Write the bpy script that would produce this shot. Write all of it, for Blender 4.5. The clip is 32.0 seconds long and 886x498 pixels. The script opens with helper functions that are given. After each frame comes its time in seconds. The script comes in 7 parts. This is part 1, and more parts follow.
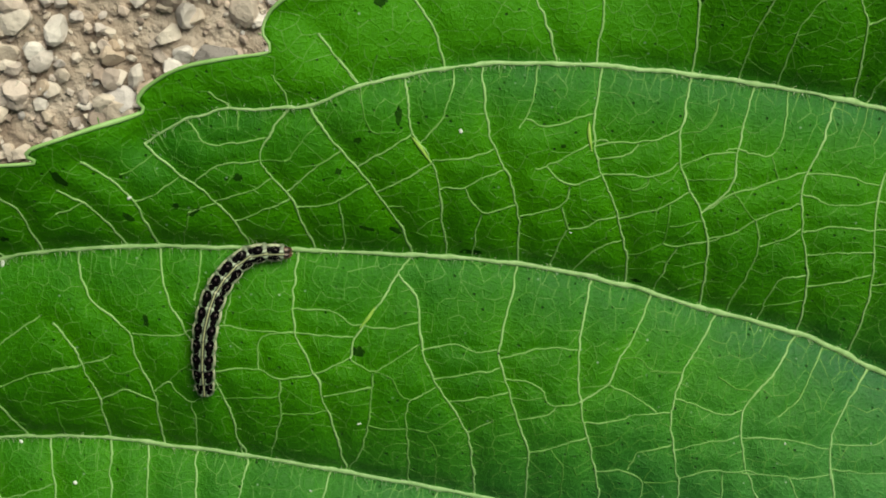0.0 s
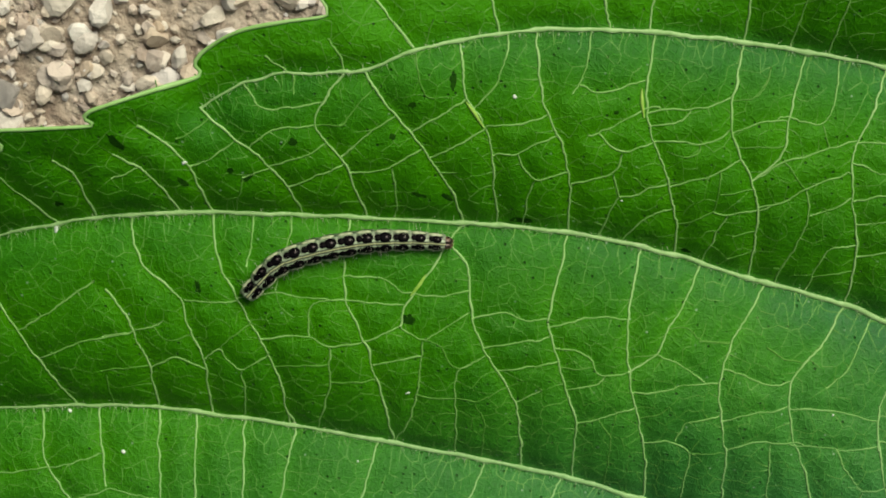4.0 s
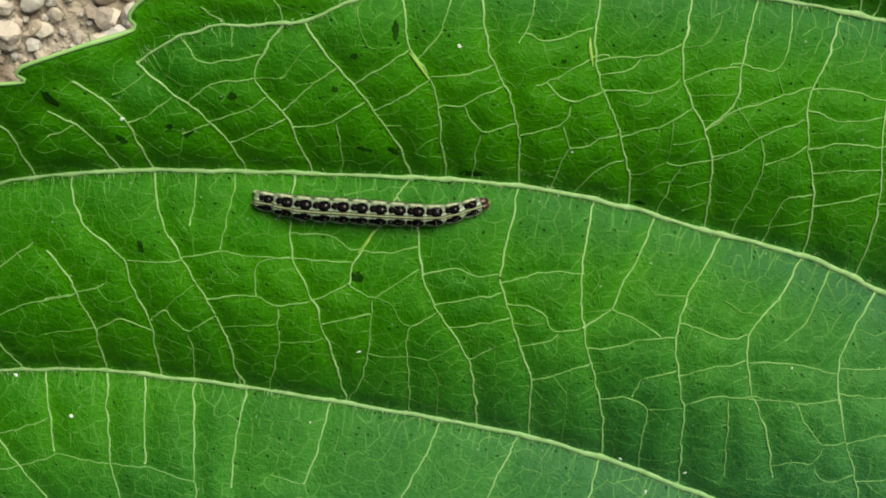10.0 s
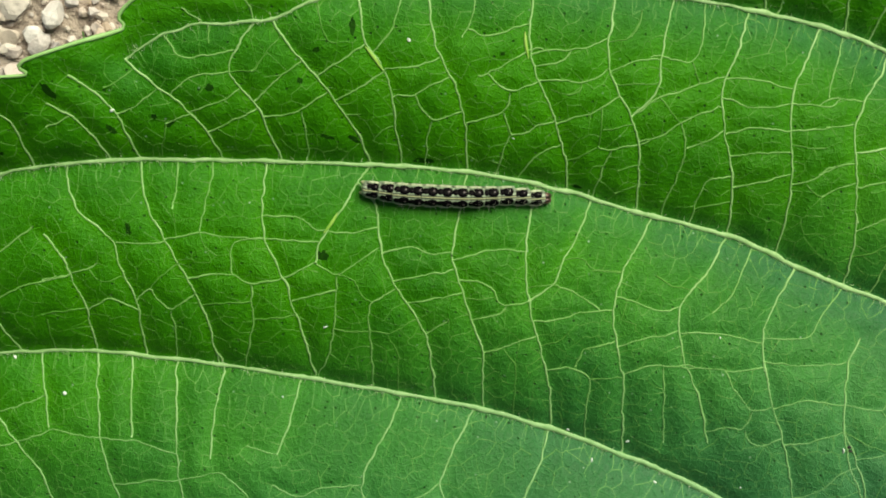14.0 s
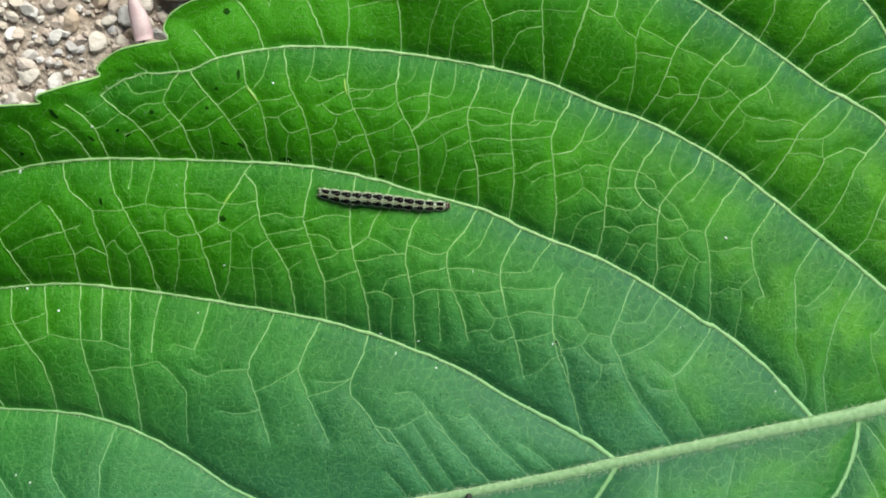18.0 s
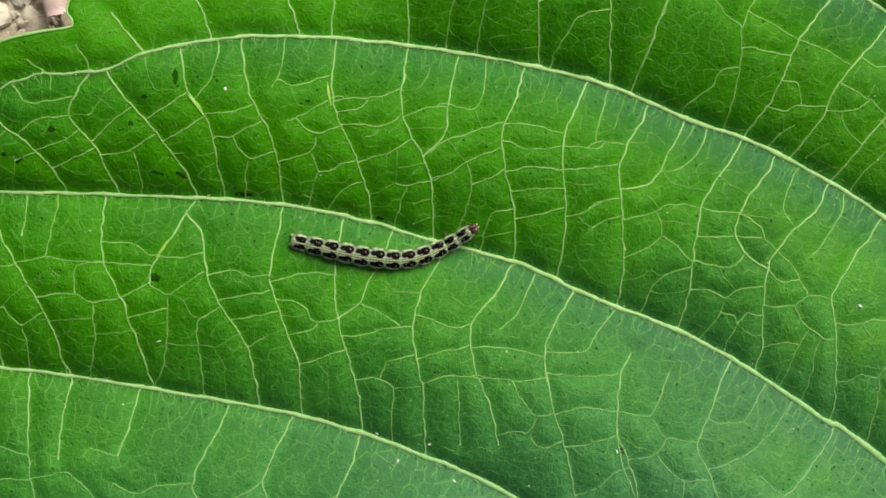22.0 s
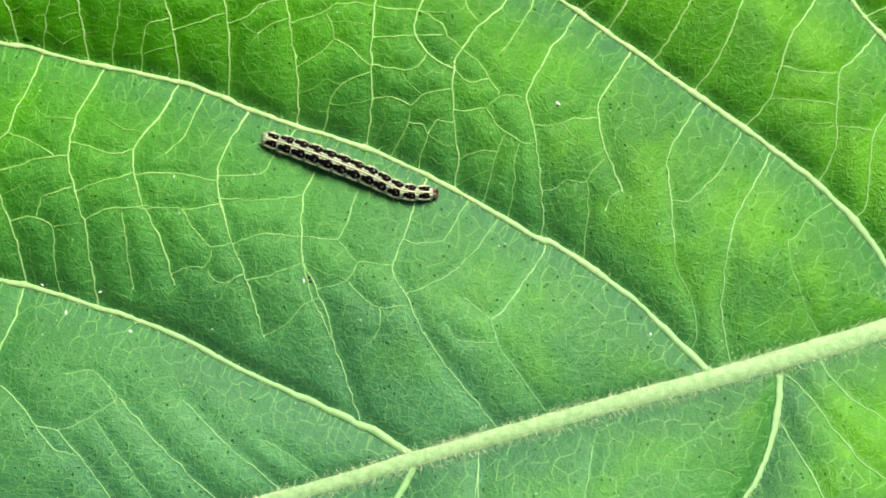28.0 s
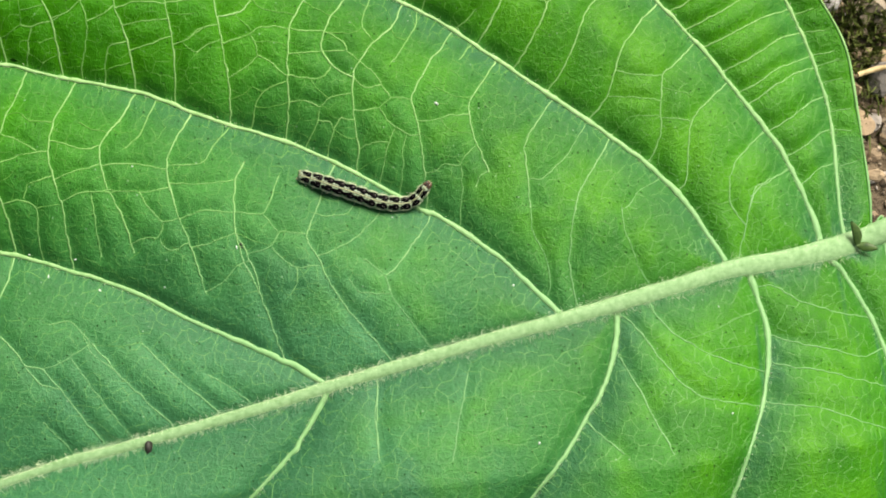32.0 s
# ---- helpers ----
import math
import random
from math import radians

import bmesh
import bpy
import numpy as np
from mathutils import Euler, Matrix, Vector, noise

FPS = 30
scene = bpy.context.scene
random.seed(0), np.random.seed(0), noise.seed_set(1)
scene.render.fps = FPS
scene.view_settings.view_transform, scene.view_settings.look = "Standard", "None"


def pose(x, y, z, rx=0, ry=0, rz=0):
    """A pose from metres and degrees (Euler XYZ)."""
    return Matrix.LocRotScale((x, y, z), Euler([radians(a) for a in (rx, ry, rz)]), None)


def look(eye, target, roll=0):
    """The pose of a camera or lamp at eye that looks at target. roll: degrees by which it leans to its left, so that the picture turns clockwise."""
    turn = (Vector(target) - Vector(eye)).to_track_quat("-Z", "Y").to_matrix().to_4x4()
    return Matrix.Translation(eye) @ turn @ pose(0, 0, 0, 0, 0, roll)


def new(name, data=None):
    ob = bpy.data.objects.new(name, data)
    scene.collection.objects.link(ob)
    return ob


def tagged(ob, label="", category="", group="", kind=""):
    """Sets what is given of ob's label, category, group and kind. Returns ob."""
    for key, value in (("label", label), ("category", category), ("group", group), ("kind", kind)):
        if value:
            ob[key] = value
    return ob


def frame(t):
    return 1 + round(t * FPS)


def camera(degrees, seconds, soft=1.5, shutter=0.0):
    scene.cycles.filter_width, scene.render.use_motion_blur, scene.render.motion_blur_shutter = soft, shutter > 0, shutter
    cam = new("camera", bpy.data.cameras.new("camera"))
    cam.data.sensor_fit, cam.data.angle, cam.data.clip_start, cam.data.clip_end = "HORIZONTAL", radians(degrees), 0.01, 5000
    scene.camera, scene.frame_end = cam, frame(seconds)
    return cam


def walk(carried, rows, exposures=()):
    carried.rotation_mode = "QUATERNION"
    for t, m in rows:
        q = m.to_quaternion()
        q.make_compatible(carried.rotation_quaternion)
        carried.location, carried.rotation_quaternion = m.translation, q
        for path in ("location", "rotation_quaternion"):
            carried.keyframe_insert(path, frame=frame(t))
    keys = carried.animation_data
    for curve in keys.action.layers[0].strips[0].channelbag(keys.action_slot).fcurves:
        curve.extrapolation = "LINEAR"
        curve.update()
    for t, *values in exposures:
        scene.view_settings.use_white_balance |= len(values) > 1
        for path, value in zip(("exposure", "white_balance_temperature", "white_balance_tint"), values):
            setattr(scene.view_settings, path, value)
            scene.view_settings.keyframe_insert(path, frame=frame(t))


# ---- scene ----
from mathutils.geometry import delaunay_2d_cdt

cam = camera(34.00, 32.0, soft=1.85)
PATH = [
    (0, pose(-0.02659, 0.04908, 0.12400, -20.533, -0.813, 1.565)),
    (0.5, pose(-0.02853, 0.04878, 0.12469, -20.218, -0.404, 2.081)),
    (1, pose(-0.02865, 0.04735, 0.12569, -19.504, -0.045, 2.070)),
    (1.5, pose(-0.02975, 0.04700, 0.12519, -19.388, -0.086, 2.218)),
    (2, pose(-0.03068, 0.04667, 0.12515, -19.510, -0.106, 2.150)),
    (2.5, pose(-0.03111, 0.04528, 0.12509, -19.533, 0.034, 1.978)),
    (3, pose(-0.03017, 0.04613, 0.12595, -19.276, -0.374, 2.099)),
    (3.5, pose(-0.03087, 0.04464, 0.12645, -19.417, -0.420, 1.920)),
    (5.5, pose(-0.02798, 0.04387, 0.12581, -19.931, -0.165, 1.364)),
    (6, pose(-0.02832, 0.04400, 0.12540, -20.259, -0.171, 1.215)),
    (6.5, pose(-0.02832, 0.04413, 0.12486, -20.311, -0.190, 1.135)),
    (7, pose(-0.02877, 0.04293, 0.12429, -20.294, -0.419, 1.168)),
    (7.5, pose(-0.02578, 0.04585, 0.12389, -20.596, -0.796, 1.298)),
    (8, pose(-0.02233, 0.04545, 0.12538, -20.867, -1.156, 1.430)),
    (8.5, pose(-0.02245, 0.04636, 0.12534, -20.950, -1.331, 1.419)),
    (9, pose(-0.02472, 0.04379, 0.12490, -21.168, -1.242, 1.315)),
    (9.5, pose(-0.02494, 0.04307, 0.12496, -21.430, -1.135, 1.166)),
    (10, pose(-0.02627, 0.04255, 0.12395, -20.947, -0.944, 1.057)),
    (10.5, pose(-0.02621, 0.04434, 0.12421, -20.040, -0.495, 0.772)),
    (11, pose(-0.02822, 0.04501, 0.12238, -18.584, -0.545, 0.624)),
    (11.5, pose(-0.02696, 0.04068, 0.12230, -17.694, -0.267, 0.393)),
    (12, pose(-0.02436, 0.03577, 0.12498, -16.790, -0.143, 0.329)),
    (12.5, pose(-0.02218, 0.03458, 0.12700, -16.604, -0.416, 0.331)),
    (13, pose(-0.02044, 0.03479, 0.13004, -15.672, -0.693, 0.384)),
    (13.5, pose(-0.02089, 0.03196, 0.13394, -15.747, -0.584, 0.285)),
    (15.5, pose(-0.01822, 0.03228, 0.20750, -11.720, -0.984, 0.675)),
    (16, pose(-0.01643, 0.03211, 0.23866, -11.062, -1.531, 0.915)),
    (16.5, pose(-0.01010, 0.03329, 0.25430, -9.881, -1.589, 0.745)),
    (17, pose(-0.00018, 0.03455, 0.24791, -9.083, -1.253, 0.485)),
    (17.5, pose(0.00467, 0.03577, 0.24160, -10.225, -1.227, 0.392)),
    (18, pose(0.00044, 0.02972, 0.23447, -10.219, -1.015, 0.304)),
    (18.5, pose(-0.00444, 0.01479, 0.22046, -9.590, -1.361, 0.520)),
    (19, pose(-0.00267, 0.01591, 0.21421, -9.920, -1.411, 0.606)),
    (19.5, pose(-0.00071, 0.02062, 0.21245, -10.553, -1.518, 0.654)),
    (20, pose(0.00044, 0.02197, 0.20972, -10.153, -1.451, 0.708)),
    (20.5, pose(-0.00293, 0.03153, 0.20548, -10.578, -1.611, 1.064)),
    (21, pose(-0.00640, 0.03353, 0.20430, -11.057, -1.869, 1.295)),
    (21.5, pose(-0.00794, 0.03122, 0.19210, -12.252, -1.528, 1.064)),
    (22, pose(-0.00279, 0.03301, 0.16427, -12.722, -1.551, 0.703)),
    (22.5, pose(-0.00578, 0.02944, 0.14239, -14.417, -1.489, 0.337)),
    (23, pose(-0.00199, 0.02754, 0.12637, -14.734, -1.761, 0.187)),
    (23.5, pose(-0.00073, 0.02731, 0.11844, -16.305, -2.547, 0.120)),
    (24, pose(0.00952, 0.03057, 0.11583, -16.596, -3.128, -0.144)),
    (24.5, pose(0.01352, 0.03148, 0.11719, -16.757, -3.024, -0.418)),
    (26.5, pose(0.01280, 0.02473, 0.12713, -14.490, -4.924, -1.219)),
    (27, pose(0.01681, 0.02821, 0.13674, -14.726, -4.635, -1.465)),
    (27.5, pose(0.02259, 0.01777, 0.14706, -12.967, -3.934, -2.015)),
    (28, pose(0.02975, -0.00848, 0.15702, -6.041, -3.349, -2.819)),
    (28.5, pose(0.03735, -0.01611, 0.16486, -5.391, -3.913, -2.962)),
    (29, pose(0.04226, -0.00691, 0.18004, -5.136, -3.713, -2.945)),
    (29.5, pose(0.04258, -0.00644, 0.19681, -4.902, -4.305, -2.918)),
    (30, pose(0.04351, -0.00731, 0.20214, -4.865, -4.184, -2.934)),
    (30.5, pose(0.04329, -0.00802, 0.20318, -4.808, -3.918, -3.109)),
    (31, pose(0.04121, -0.01272, 0.20169, -4.863, -4.148, -3.327)),
    (31.5, pose(0.03991, -0.01445, 0.19890, -5.297, -4.070, -3.570)),
    (32, pose(0.03907, -0.01057, 0.19861, -5.456, -3.767, -3.830)),
]
walk(cam, PATH, exposures=[(0, 0.1, 7800, -4), (13.5, 0.34, 7800, -6), (16, 0.8, 6900, 0), (17, 0.55, 6700, -1), (18, 0.5, 6700, -1), (22, 0.48, 7800, -3), (24, 0.78, 8100, -3), (28, 1.16, 7900, 0), (30, 0.92, 8000, 0), (32, 0.9, 7600, 1)])

world = bpy.data.worlds.new("world")
scene.world = world
world.use_nodes = True
wn = world.node_tree
sky = wn.nodes.new("ShaderNodeTexSky")
sky.sky_type, sky.sun_disc = "NISHITA", False
sky.sun_elevation, sky.sun_rotation = radians(41.1), radians(28)
sky.air_density, sky.dust_density = 1.6, 4.0
wn.links.new(sky.outputs[0], wn.nodes["Background"].inputs[0])
wn.nodes["Background"].inputs[1].default_value = 0.032

sun = new("sun", bpy.data.lights.new("sun", "SUN"))
sun.data.energy, sun.data.angle, sun.data.color = 4.1, radians(38), (1.0, 1.0, 0.97)
sun.matrix_world = look((0.5, 0.94, 0.93), (0, 0, 0))


# ---- materials ----
def shader(name, rough=0.5, base=(0.5, 0.5, 0.5)):
    m = bpy.data.materials.new(name)
    m.use_nodes = True
    b = m.node_tree.nodes["Principled BSDF"]
    b.inputs["Base Color"].default_value = (*base, 1)
    b.inputs["Roughness"].default_value = rough
    return m, m.node_tree, b


def node(tree, kind, **settings):
    n = tree.nodes.new("ShaderNode" + kind)
    for key, value in settings.items():
        n.inputs[key.replace("_", " ")].default_value = value
    return n


def coords(tree, scale):
    """Object coordinates in millimetres times a scale."""
    tc, mp = tree.nodes.new("ShaderNodeTexCoord"), tree.nodes.new("ShaderNodeMapping")
    mp.inputs["Scale"].default_value = (1000 * scale,) * 3
    tree.links.new(tc.outputs["Object"], mp.inputs[0])
    return mp.outputs[0]


def noise_at(tree, scale, detail=4.0, rough=0.55):
    n = node(tree, "TexNoise", Scale=1.0, Detail=detail, Roughness=rough)
    tree.links.new(coords(tree, scale), n.inputs["Vector"])
    return n.outputs["Fac"]


def ramp(tree, source, *stops):
    r = tree.nodes.new("ShaderNodeValToRGB")
    while len(r.color_ramp.elements) < len(stops):
        r.color_ramp.elements.new(0.5)
    for e, (at, c) in zip(r.color_ramp.elements, stops):
        e.position, e.color = at, (*c, 1) if len(c) == 3 else c
    tree.links.new(source, r.inputs[0])
    return r.outputs[0]


def mixed(tree, fac, a, b, how="MIX"):
    m = tree.nodes.new("ShaderNodeMix")
    m.data_type, m.blend_type = "RGBA", how
    for slot, value in ((0, fac), (6, a), (7, b)):
        if isinstance(value, (int, float)):
            m.inputs[slot].default_value = value
        elif isinstance(value, tuple):
            m.inputs[slot].default_value = (*value, 1)
        else:
            tree.links.new(value, m.inputs[slot])
    return m.outputs[2]


def maths(tree, how, a, b=0.0, c=0.0):
    m = tree.nodes.new("ShaderNodeMath")
    m.operation = how
    for i, v in enumerate((a, b, c)):
        if isinstance(v, (int, float)):
            m.inputs[i].default_value = v
        else:
            tree.links.new(v, m.inputs[i])
    return m.outputs[0]


def relief(tree, bsdf, height, strength, mm):
    b = tree.nodes.new("ShaderNodeBump")
    b.inputs["Strength"].default_value, b.inputs["Distance"].default_value = strength, mm / 1000
    tree.links.new(height, b.inputs["Height"])
    tree.links.new(b.outputs[0], bsdf.inputs["Normal"])


def grey(v):
    return (v, v, v)


def make_blade():
    m, t, b = shader("leaf_blade", 0.42)
    main = t.nodes.new("ShaderNodeAttribute")
    main.attribute_name = "off_main"
    cross = t.nodes.new("ShaderNodeAttribute")
    cross.attribute_name = "off_cross"
    inner = t.nodes.new("ShaderNodeAttribute")
    inner.attribute_name = "towards_stalk"
    broad = noise_at(t, 0.06, 3)
    green = ramp(t, broad, (0.3, (0.017, 0.142, 0.001)), (0.7, (0.036, 0.22, 0.001)))
    # cooler greens: sky sheen on the lower panels, put into the base colour
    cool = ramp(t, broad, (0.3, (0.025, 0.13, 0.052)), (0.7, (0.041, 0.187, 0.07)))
    sky_sheen = t.nodes.new("ShaderNodeAttribute")
    sky_sheen.attribute_name = "sky_sheen"
    green = mixed(t, ramp(t, sky_sheen.outputs["Fac"], (0.32, grey(0)), (0.88, grey(1))), green, cool)
    # pale yellowing between the veins, stronger near the stalk
    patch = maths(t, "MULTIPLY", ramp(t, main.outputs["Fac"], (0.12, grey(0)), (0.6, grey(1))), ramp(t, noise_at(t, 0.13, 2), (0.42, grey(0)), (0.62, grey(1))))
    yellowing = t.nodes.new("ShaderNodeAttribute")
    yellowing.attribute_name = "yellowing"
    patch = maths(t, "MULTIPLY", maths(t, "MULTIPLY", patch, yellowing.outputs["Fac"]), ramp(t, cross.outputs["Fac"], (0.03, grey(0.35)), (0.4, grey(1))))
    # deeper green towards the right-hand upper part of the blade
    deep = maths(t, "MULTIPLY", yellowing.outputs["Fac"], maths(t, "SUBTRACT", 1.0, inner.outputs["Fac"]))
    green = mixed(t, deep, green, mixed(t, 1.0, green, (0.8, 0.82, 0.78), "MULTIPLY"))
    col = mixed(t, maths(t, "MULTIPLY", patch, 0.7), green, (0.07, 0.29, 0.004))
    # sky sheen beside the main veins, put into the colour as deep blue-green
    sheen = t.nodes.new("ShaderNodeAttribute")
    sheen.attribute_name = "sheen_band"
    side = maths(t, "MULTIPLY", sheen.outputs["Fac"], ramp(t, noise_at(t, 0.35, 3), (0.25, grey(0.55)), (0.7, grey(1))))
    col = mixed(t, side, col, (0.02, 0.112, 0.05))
    near = ramp(t, cross.outputs["Fac"], (0.0, grey(0.9)), (0.38, grey(0)))
    col = mixed(t, near, col, mixed(t, 1.0, col, (1.5, 1.25, 1.4), "MULTIPLY"))
    fine = t.nodes.new("ShaderNodeAttribute")
    fine.attribute_name = "off_net"
    col = mixed(t, ramp(t, fine.outputs["Fac"], (0.1, grey(0.35)), (0.6, grey(0))), col, mixed(t, 1.0, col, (1.35, 1.2, 1.3), "MULTIPLY"))
    # finest net of veinlets
    vo = t.nodes.new("ShaderNodeTexVoronoi")
    vo.feature = "DISTANCE_TO_EDGE"
    vo.inputs["Scale"].default_value = 1.0
    t.links.new(coords(t, 1.15), vo.inputs["Vector"])
    net = ramp(t, vo.outputs["Distance"], (0.0, grey(1)), (0.09, grey(0)))
    col = mixed(t, maths(t, "MULTIPLY", net, 0.4), col, mixed(t, 1.0, col, (1.7, 1.45, 1.6), "MULTIPLY"))
    # light through the thin tip lobes, put into the colour; a yellow-green patch too
    lobe_glow_patch = t.nodes.new("ShaderNodeAttribute")
    lobe_glow_patch.attribute_name = "lobe_glow_patch"
    col = mixed(t, maths(t, "MULTIPLY", lobe_glow_patch.outputs["Fac"], 0.8), col, (0.05, 0.27, 0.003))
    # pores and tiny dark dots
    dots = t.nodes.new("ShaderNodeTexVoronoi")
    dots.inputs["Scale"].default_value = 1.0
    t.links.new(coords(t, 0.9), dots.inputs["Vector"])
    dot = ramp(t, dots.outputs["Distance"], (0.06, grey(1)), (0.14, grey(0)))
    dot = maths(t, "MULTIPLY", dot, ramp(t, noise_at(t, 0.5, 2), (0.34, grey(0)), (0.5, grey(0.95))))
    col = mixed(t, dot, col, (0.012, 0.05, 0.008))
    # tiny white glints, put in as pale pinpoints of colour
    glints = t.nodes.new("ShaderNodeTexVoronoi")
    glints.inputs["Scale"].default_value = 1.0
    t.links.new(coords(t, 0.63), glints.inputs["Vector"])
    glint = maths(t, "MULTIPLY", ramp(t, glints.outputs["Distance"], (0.04, grey(1)), (0.09, grey(0))), ramp(t, noise_at(t, 0.3, 2), (0.45, grey(0)), (0.6, grey(0.8))))
    col = mixed(t, glint, col, (0.3, 0.45, 0.3))
    grain = noise_at(t, 2.6, 4, 0.7)
    col = mixed(t, 0.35, col, ramp(t, grain, (0.3, grey(0.55)), (0.7, grey(1.0))), "MULTIPLY")
    t.links.new(col, b.inputs["Base Color"])
    t.links.new(ramp(t, noise_at(t, 0.8, 3), (0.3, grey(0.44)), (0.7, grey(0.58))), b.inputs["Roughness"])
    t.links.new(ramp(t, inner.outputs["Fac"], (0.1, grey(0.2)), (0.8, grey(0.38))), b.inputs["Specular IOR Level"])
    h = maths(t, "ADD", maths(t, "MULTIPLY", net, 0.12), maths(t, "MULTIPLY", grain, 0.55))
    h = maths(t, "SUBTRACT", h, maths(t, "MULTIPLY", dot, 0.6))
    blister = t.nodes.new("ShaderNodeTexVoronoi")
    blister.feature = "SMOOTH_F1"
    blister.inputs["Scale"].default_value = 1.0
    t.links.new(coords(t, 1.6), blister.inputs["Vector"])
    h = maths(t, "SUBTRACT", h, maths(t, "MULTIPLY", blister.outputs["Distance"], 0.22))
    relief(t, b, h, 1.0, 0.28)
    tl = t.nodes.new("ShaderNodeBsdfTranslucent")
    t.links.new(mixed(t, 0.5, col, (0.16, 0.55, 0.01)), tl.inputs["Color"])
    mix = t.nodes.new("ShaderNodeMixShader")
    mix.inputs[0].default_value = 0.16
    out = t.nodes["Material Output"]
    t.links.new(b.outputs[0], mix.inputs[1])
    t.links.new(tl.outputs[0], mix.inputs[2])
    t.links.new(mix.outputs[0], out.inputs["Surface"])
    return m


def make_plain(name, dark, light, rough, scale, bump=0.05, spread=(0.3, 0.7)):
    m, t, b = shader(name, rough)
    n = noise_at(t, scale, 5)
    t.links.new(ramp(t, n, (spread[0], dark), (spread[1], light)), b.inputs["Base Color"])
    relief(t, b, noise_at(t, scale * 3, 3), 0.5, bump)
    return m


def make_vein(name, dark, light, scale, sunk):
    """Pale towards the margin, nearly as green as the blade near the stalk."""
    m, t, b = shader(name, 0.55)
    sep, tc = t.nodes.new("ShaderNodeSeparateXYZ"), t.nodes.new("ShaderNodeTexCoord")
    t.links.new(tc.outputs["Object"], sep.inputs[0])
    inner = maths(t, "ADD", maths(t, "MULTIPLY", sep.outputs[0], 2.0), maths(t, "MULTIPLY", noise_at(t, 0.08, 3), 0.3))
    inner = maths(t, "SUBTRACT", inner, maths(t, "MULTIPLY", maths(t, "ADD", sep.outputs[1], 0.012), 14.0))
    pale = ramp(t, noise_at(t, scale, 5), (0.3, dark), (0.7, light))
    t.links.new(mixed(t, ramp(t, inner, (0.15, grey(0)), (0.6, grey(sunk))), pale, (0.125, 0.3, 0.13)), b.inputs["Base Color"])
    relief(t, b, noise_at(t, scale * 3, 3), 0.5, 0.05)
    return m


BLADE = make_blade()
YELLOW = make_plain("yellow_swelling", (0.2, 0.4, 0.05), (0.31, 0.49, 0.1), 0.5, 0.8)
RIB = make_plain("midrib_green", (0.15, 0.285, 0.12), (0.255, 0.4, 0.215), 0.7, 1.3, 0.2)
VEIN = make_vein("vein_green", (0.19, 0.36, 0.12), (0.31, 0.49, 0.22), 1.2, 0.6)
CROSS = make_vein("cross_vein_green", (0.18, 0.375, 0.1), (0.3, 0.5, 0.2), 0.4, 0.72)
LINK = make_vein("link_vein_green", (0.13, 0.32, 0.06), (0.22, 0.43, 0.13), 0.4, 0.75)
FINE = make_vein("veinlet_green", (0.062, 0.215, 0.018), (0.11, 0.29, 0.045), 0.3, 0.4)
HAIR = make_plain("leaf_hair", (0.55, 0.68, 0.42), (0.75, 0.83, 0.62), 0.4, 1.0)
BLACK = make_plain("frass_black", (0.008, 0.008, 0.007), (0.02, 0.018, 0.015), 0.6, 2.0)
CHALK = make_plain("white_crumb", (0.45, 0.55, 0.5), (0.75, 0.78, 0.74), 0.6, 3.0)
STAIN = make_plain("dark_stain", (0.004, 0.026, 0.002), (0.012, 0.06, 0.003), 0.7, 2.0)
STAIN.node_tree.nodes["Principled BSDF"].inputs["Specular IOR Level"].default_value = 0.05
WITHER = make_plain("withered_green", (0.02, 0.05, 0.012), (0.08, 0.14, 0.03), 0.55, 1.5)


# ---- the veins, in millimetres ----
def to_line(px, py, line):
    """Distance from many points to one polyline."""
    best = np.full(px.shape, 1e9)
    for (ax, ay), (bx, by) in zip(line[:-1], line[1:]):
        dx, dy = bx - ax, by - ay
        s = np.clip(((px - ax) * dx + (py - ay) * dy) / max(dx * dx + dy * dy, 1e-9), 0, 1)
        best = np.minimum(best, np.hypot(px - ax - s * dx, py - ay - s * dy))
    return best


def smooth(pts, step=1.0):
    """A Catmull-Rom line through a few control points, in millimetres."""
    p = [np.array(q, float) for q in pts]
    p = [2 * p[0] - p[1]] + p + [2 * p[-1] - p[-2]]
    out = []
    for a, b, c, d in zip(p[:-3], p[1:-2], p[2:-1], p[3:]):
        n = max(2, int(np.linalg.norm(c - b) / step))
        for k in range(n):
            s = k / n
            out.append(0.5 * (2 * b + (c - a) * s + (2 * a - 5 * b + 4 * c - d) * s * s + (3 * b - a - 3 * c + d) * s ** 3))
    return np.array(out + [p[-2]])


def swell(x, y, lines):
    """How far the blade bulges up between the main veins."""
    d = np.sort(np.stack([to_line(x, y, ln) for ln in lines]), axis=0)
    near = np.maximum(d[0] - 0.4, 0)
    w = near + d[1]
    u = near / np.maximum(w, 1e-6)
    return 0.12 * np.minimum(w, 26) * np.clip(4 * u * (1 - u), 0, 1)


CURVE = (-2.384, 1.849, 7.052, 0.177, -0.067, -1.255, -6.462, -0.948, -0.158, 0.664, 1.019, 0.468, 0.249, 0.277, -0.453)
MAIN_VEINS, CROSS_VEINS, LINK_VEINS, THIN_VEINS = {}, [], [], []
MAIN_VEINS["midrib"] = [(111.70, -33.75), (106.03, -34.82), (97.97, -35.62), (90.24, -36.23), (81.80, -37.87), (73.57, -39.48), (65.49, -41.10), (57.52, -42.48), (45.61, -44.98), (33.84, -47.57), (24.10, -49.87), (14.42, -51.92), (4.41, -54.03), (-4.79, -55.91), (-32.17, -63.71), (-65.52, -77.47), (-90.99, -87.67)]
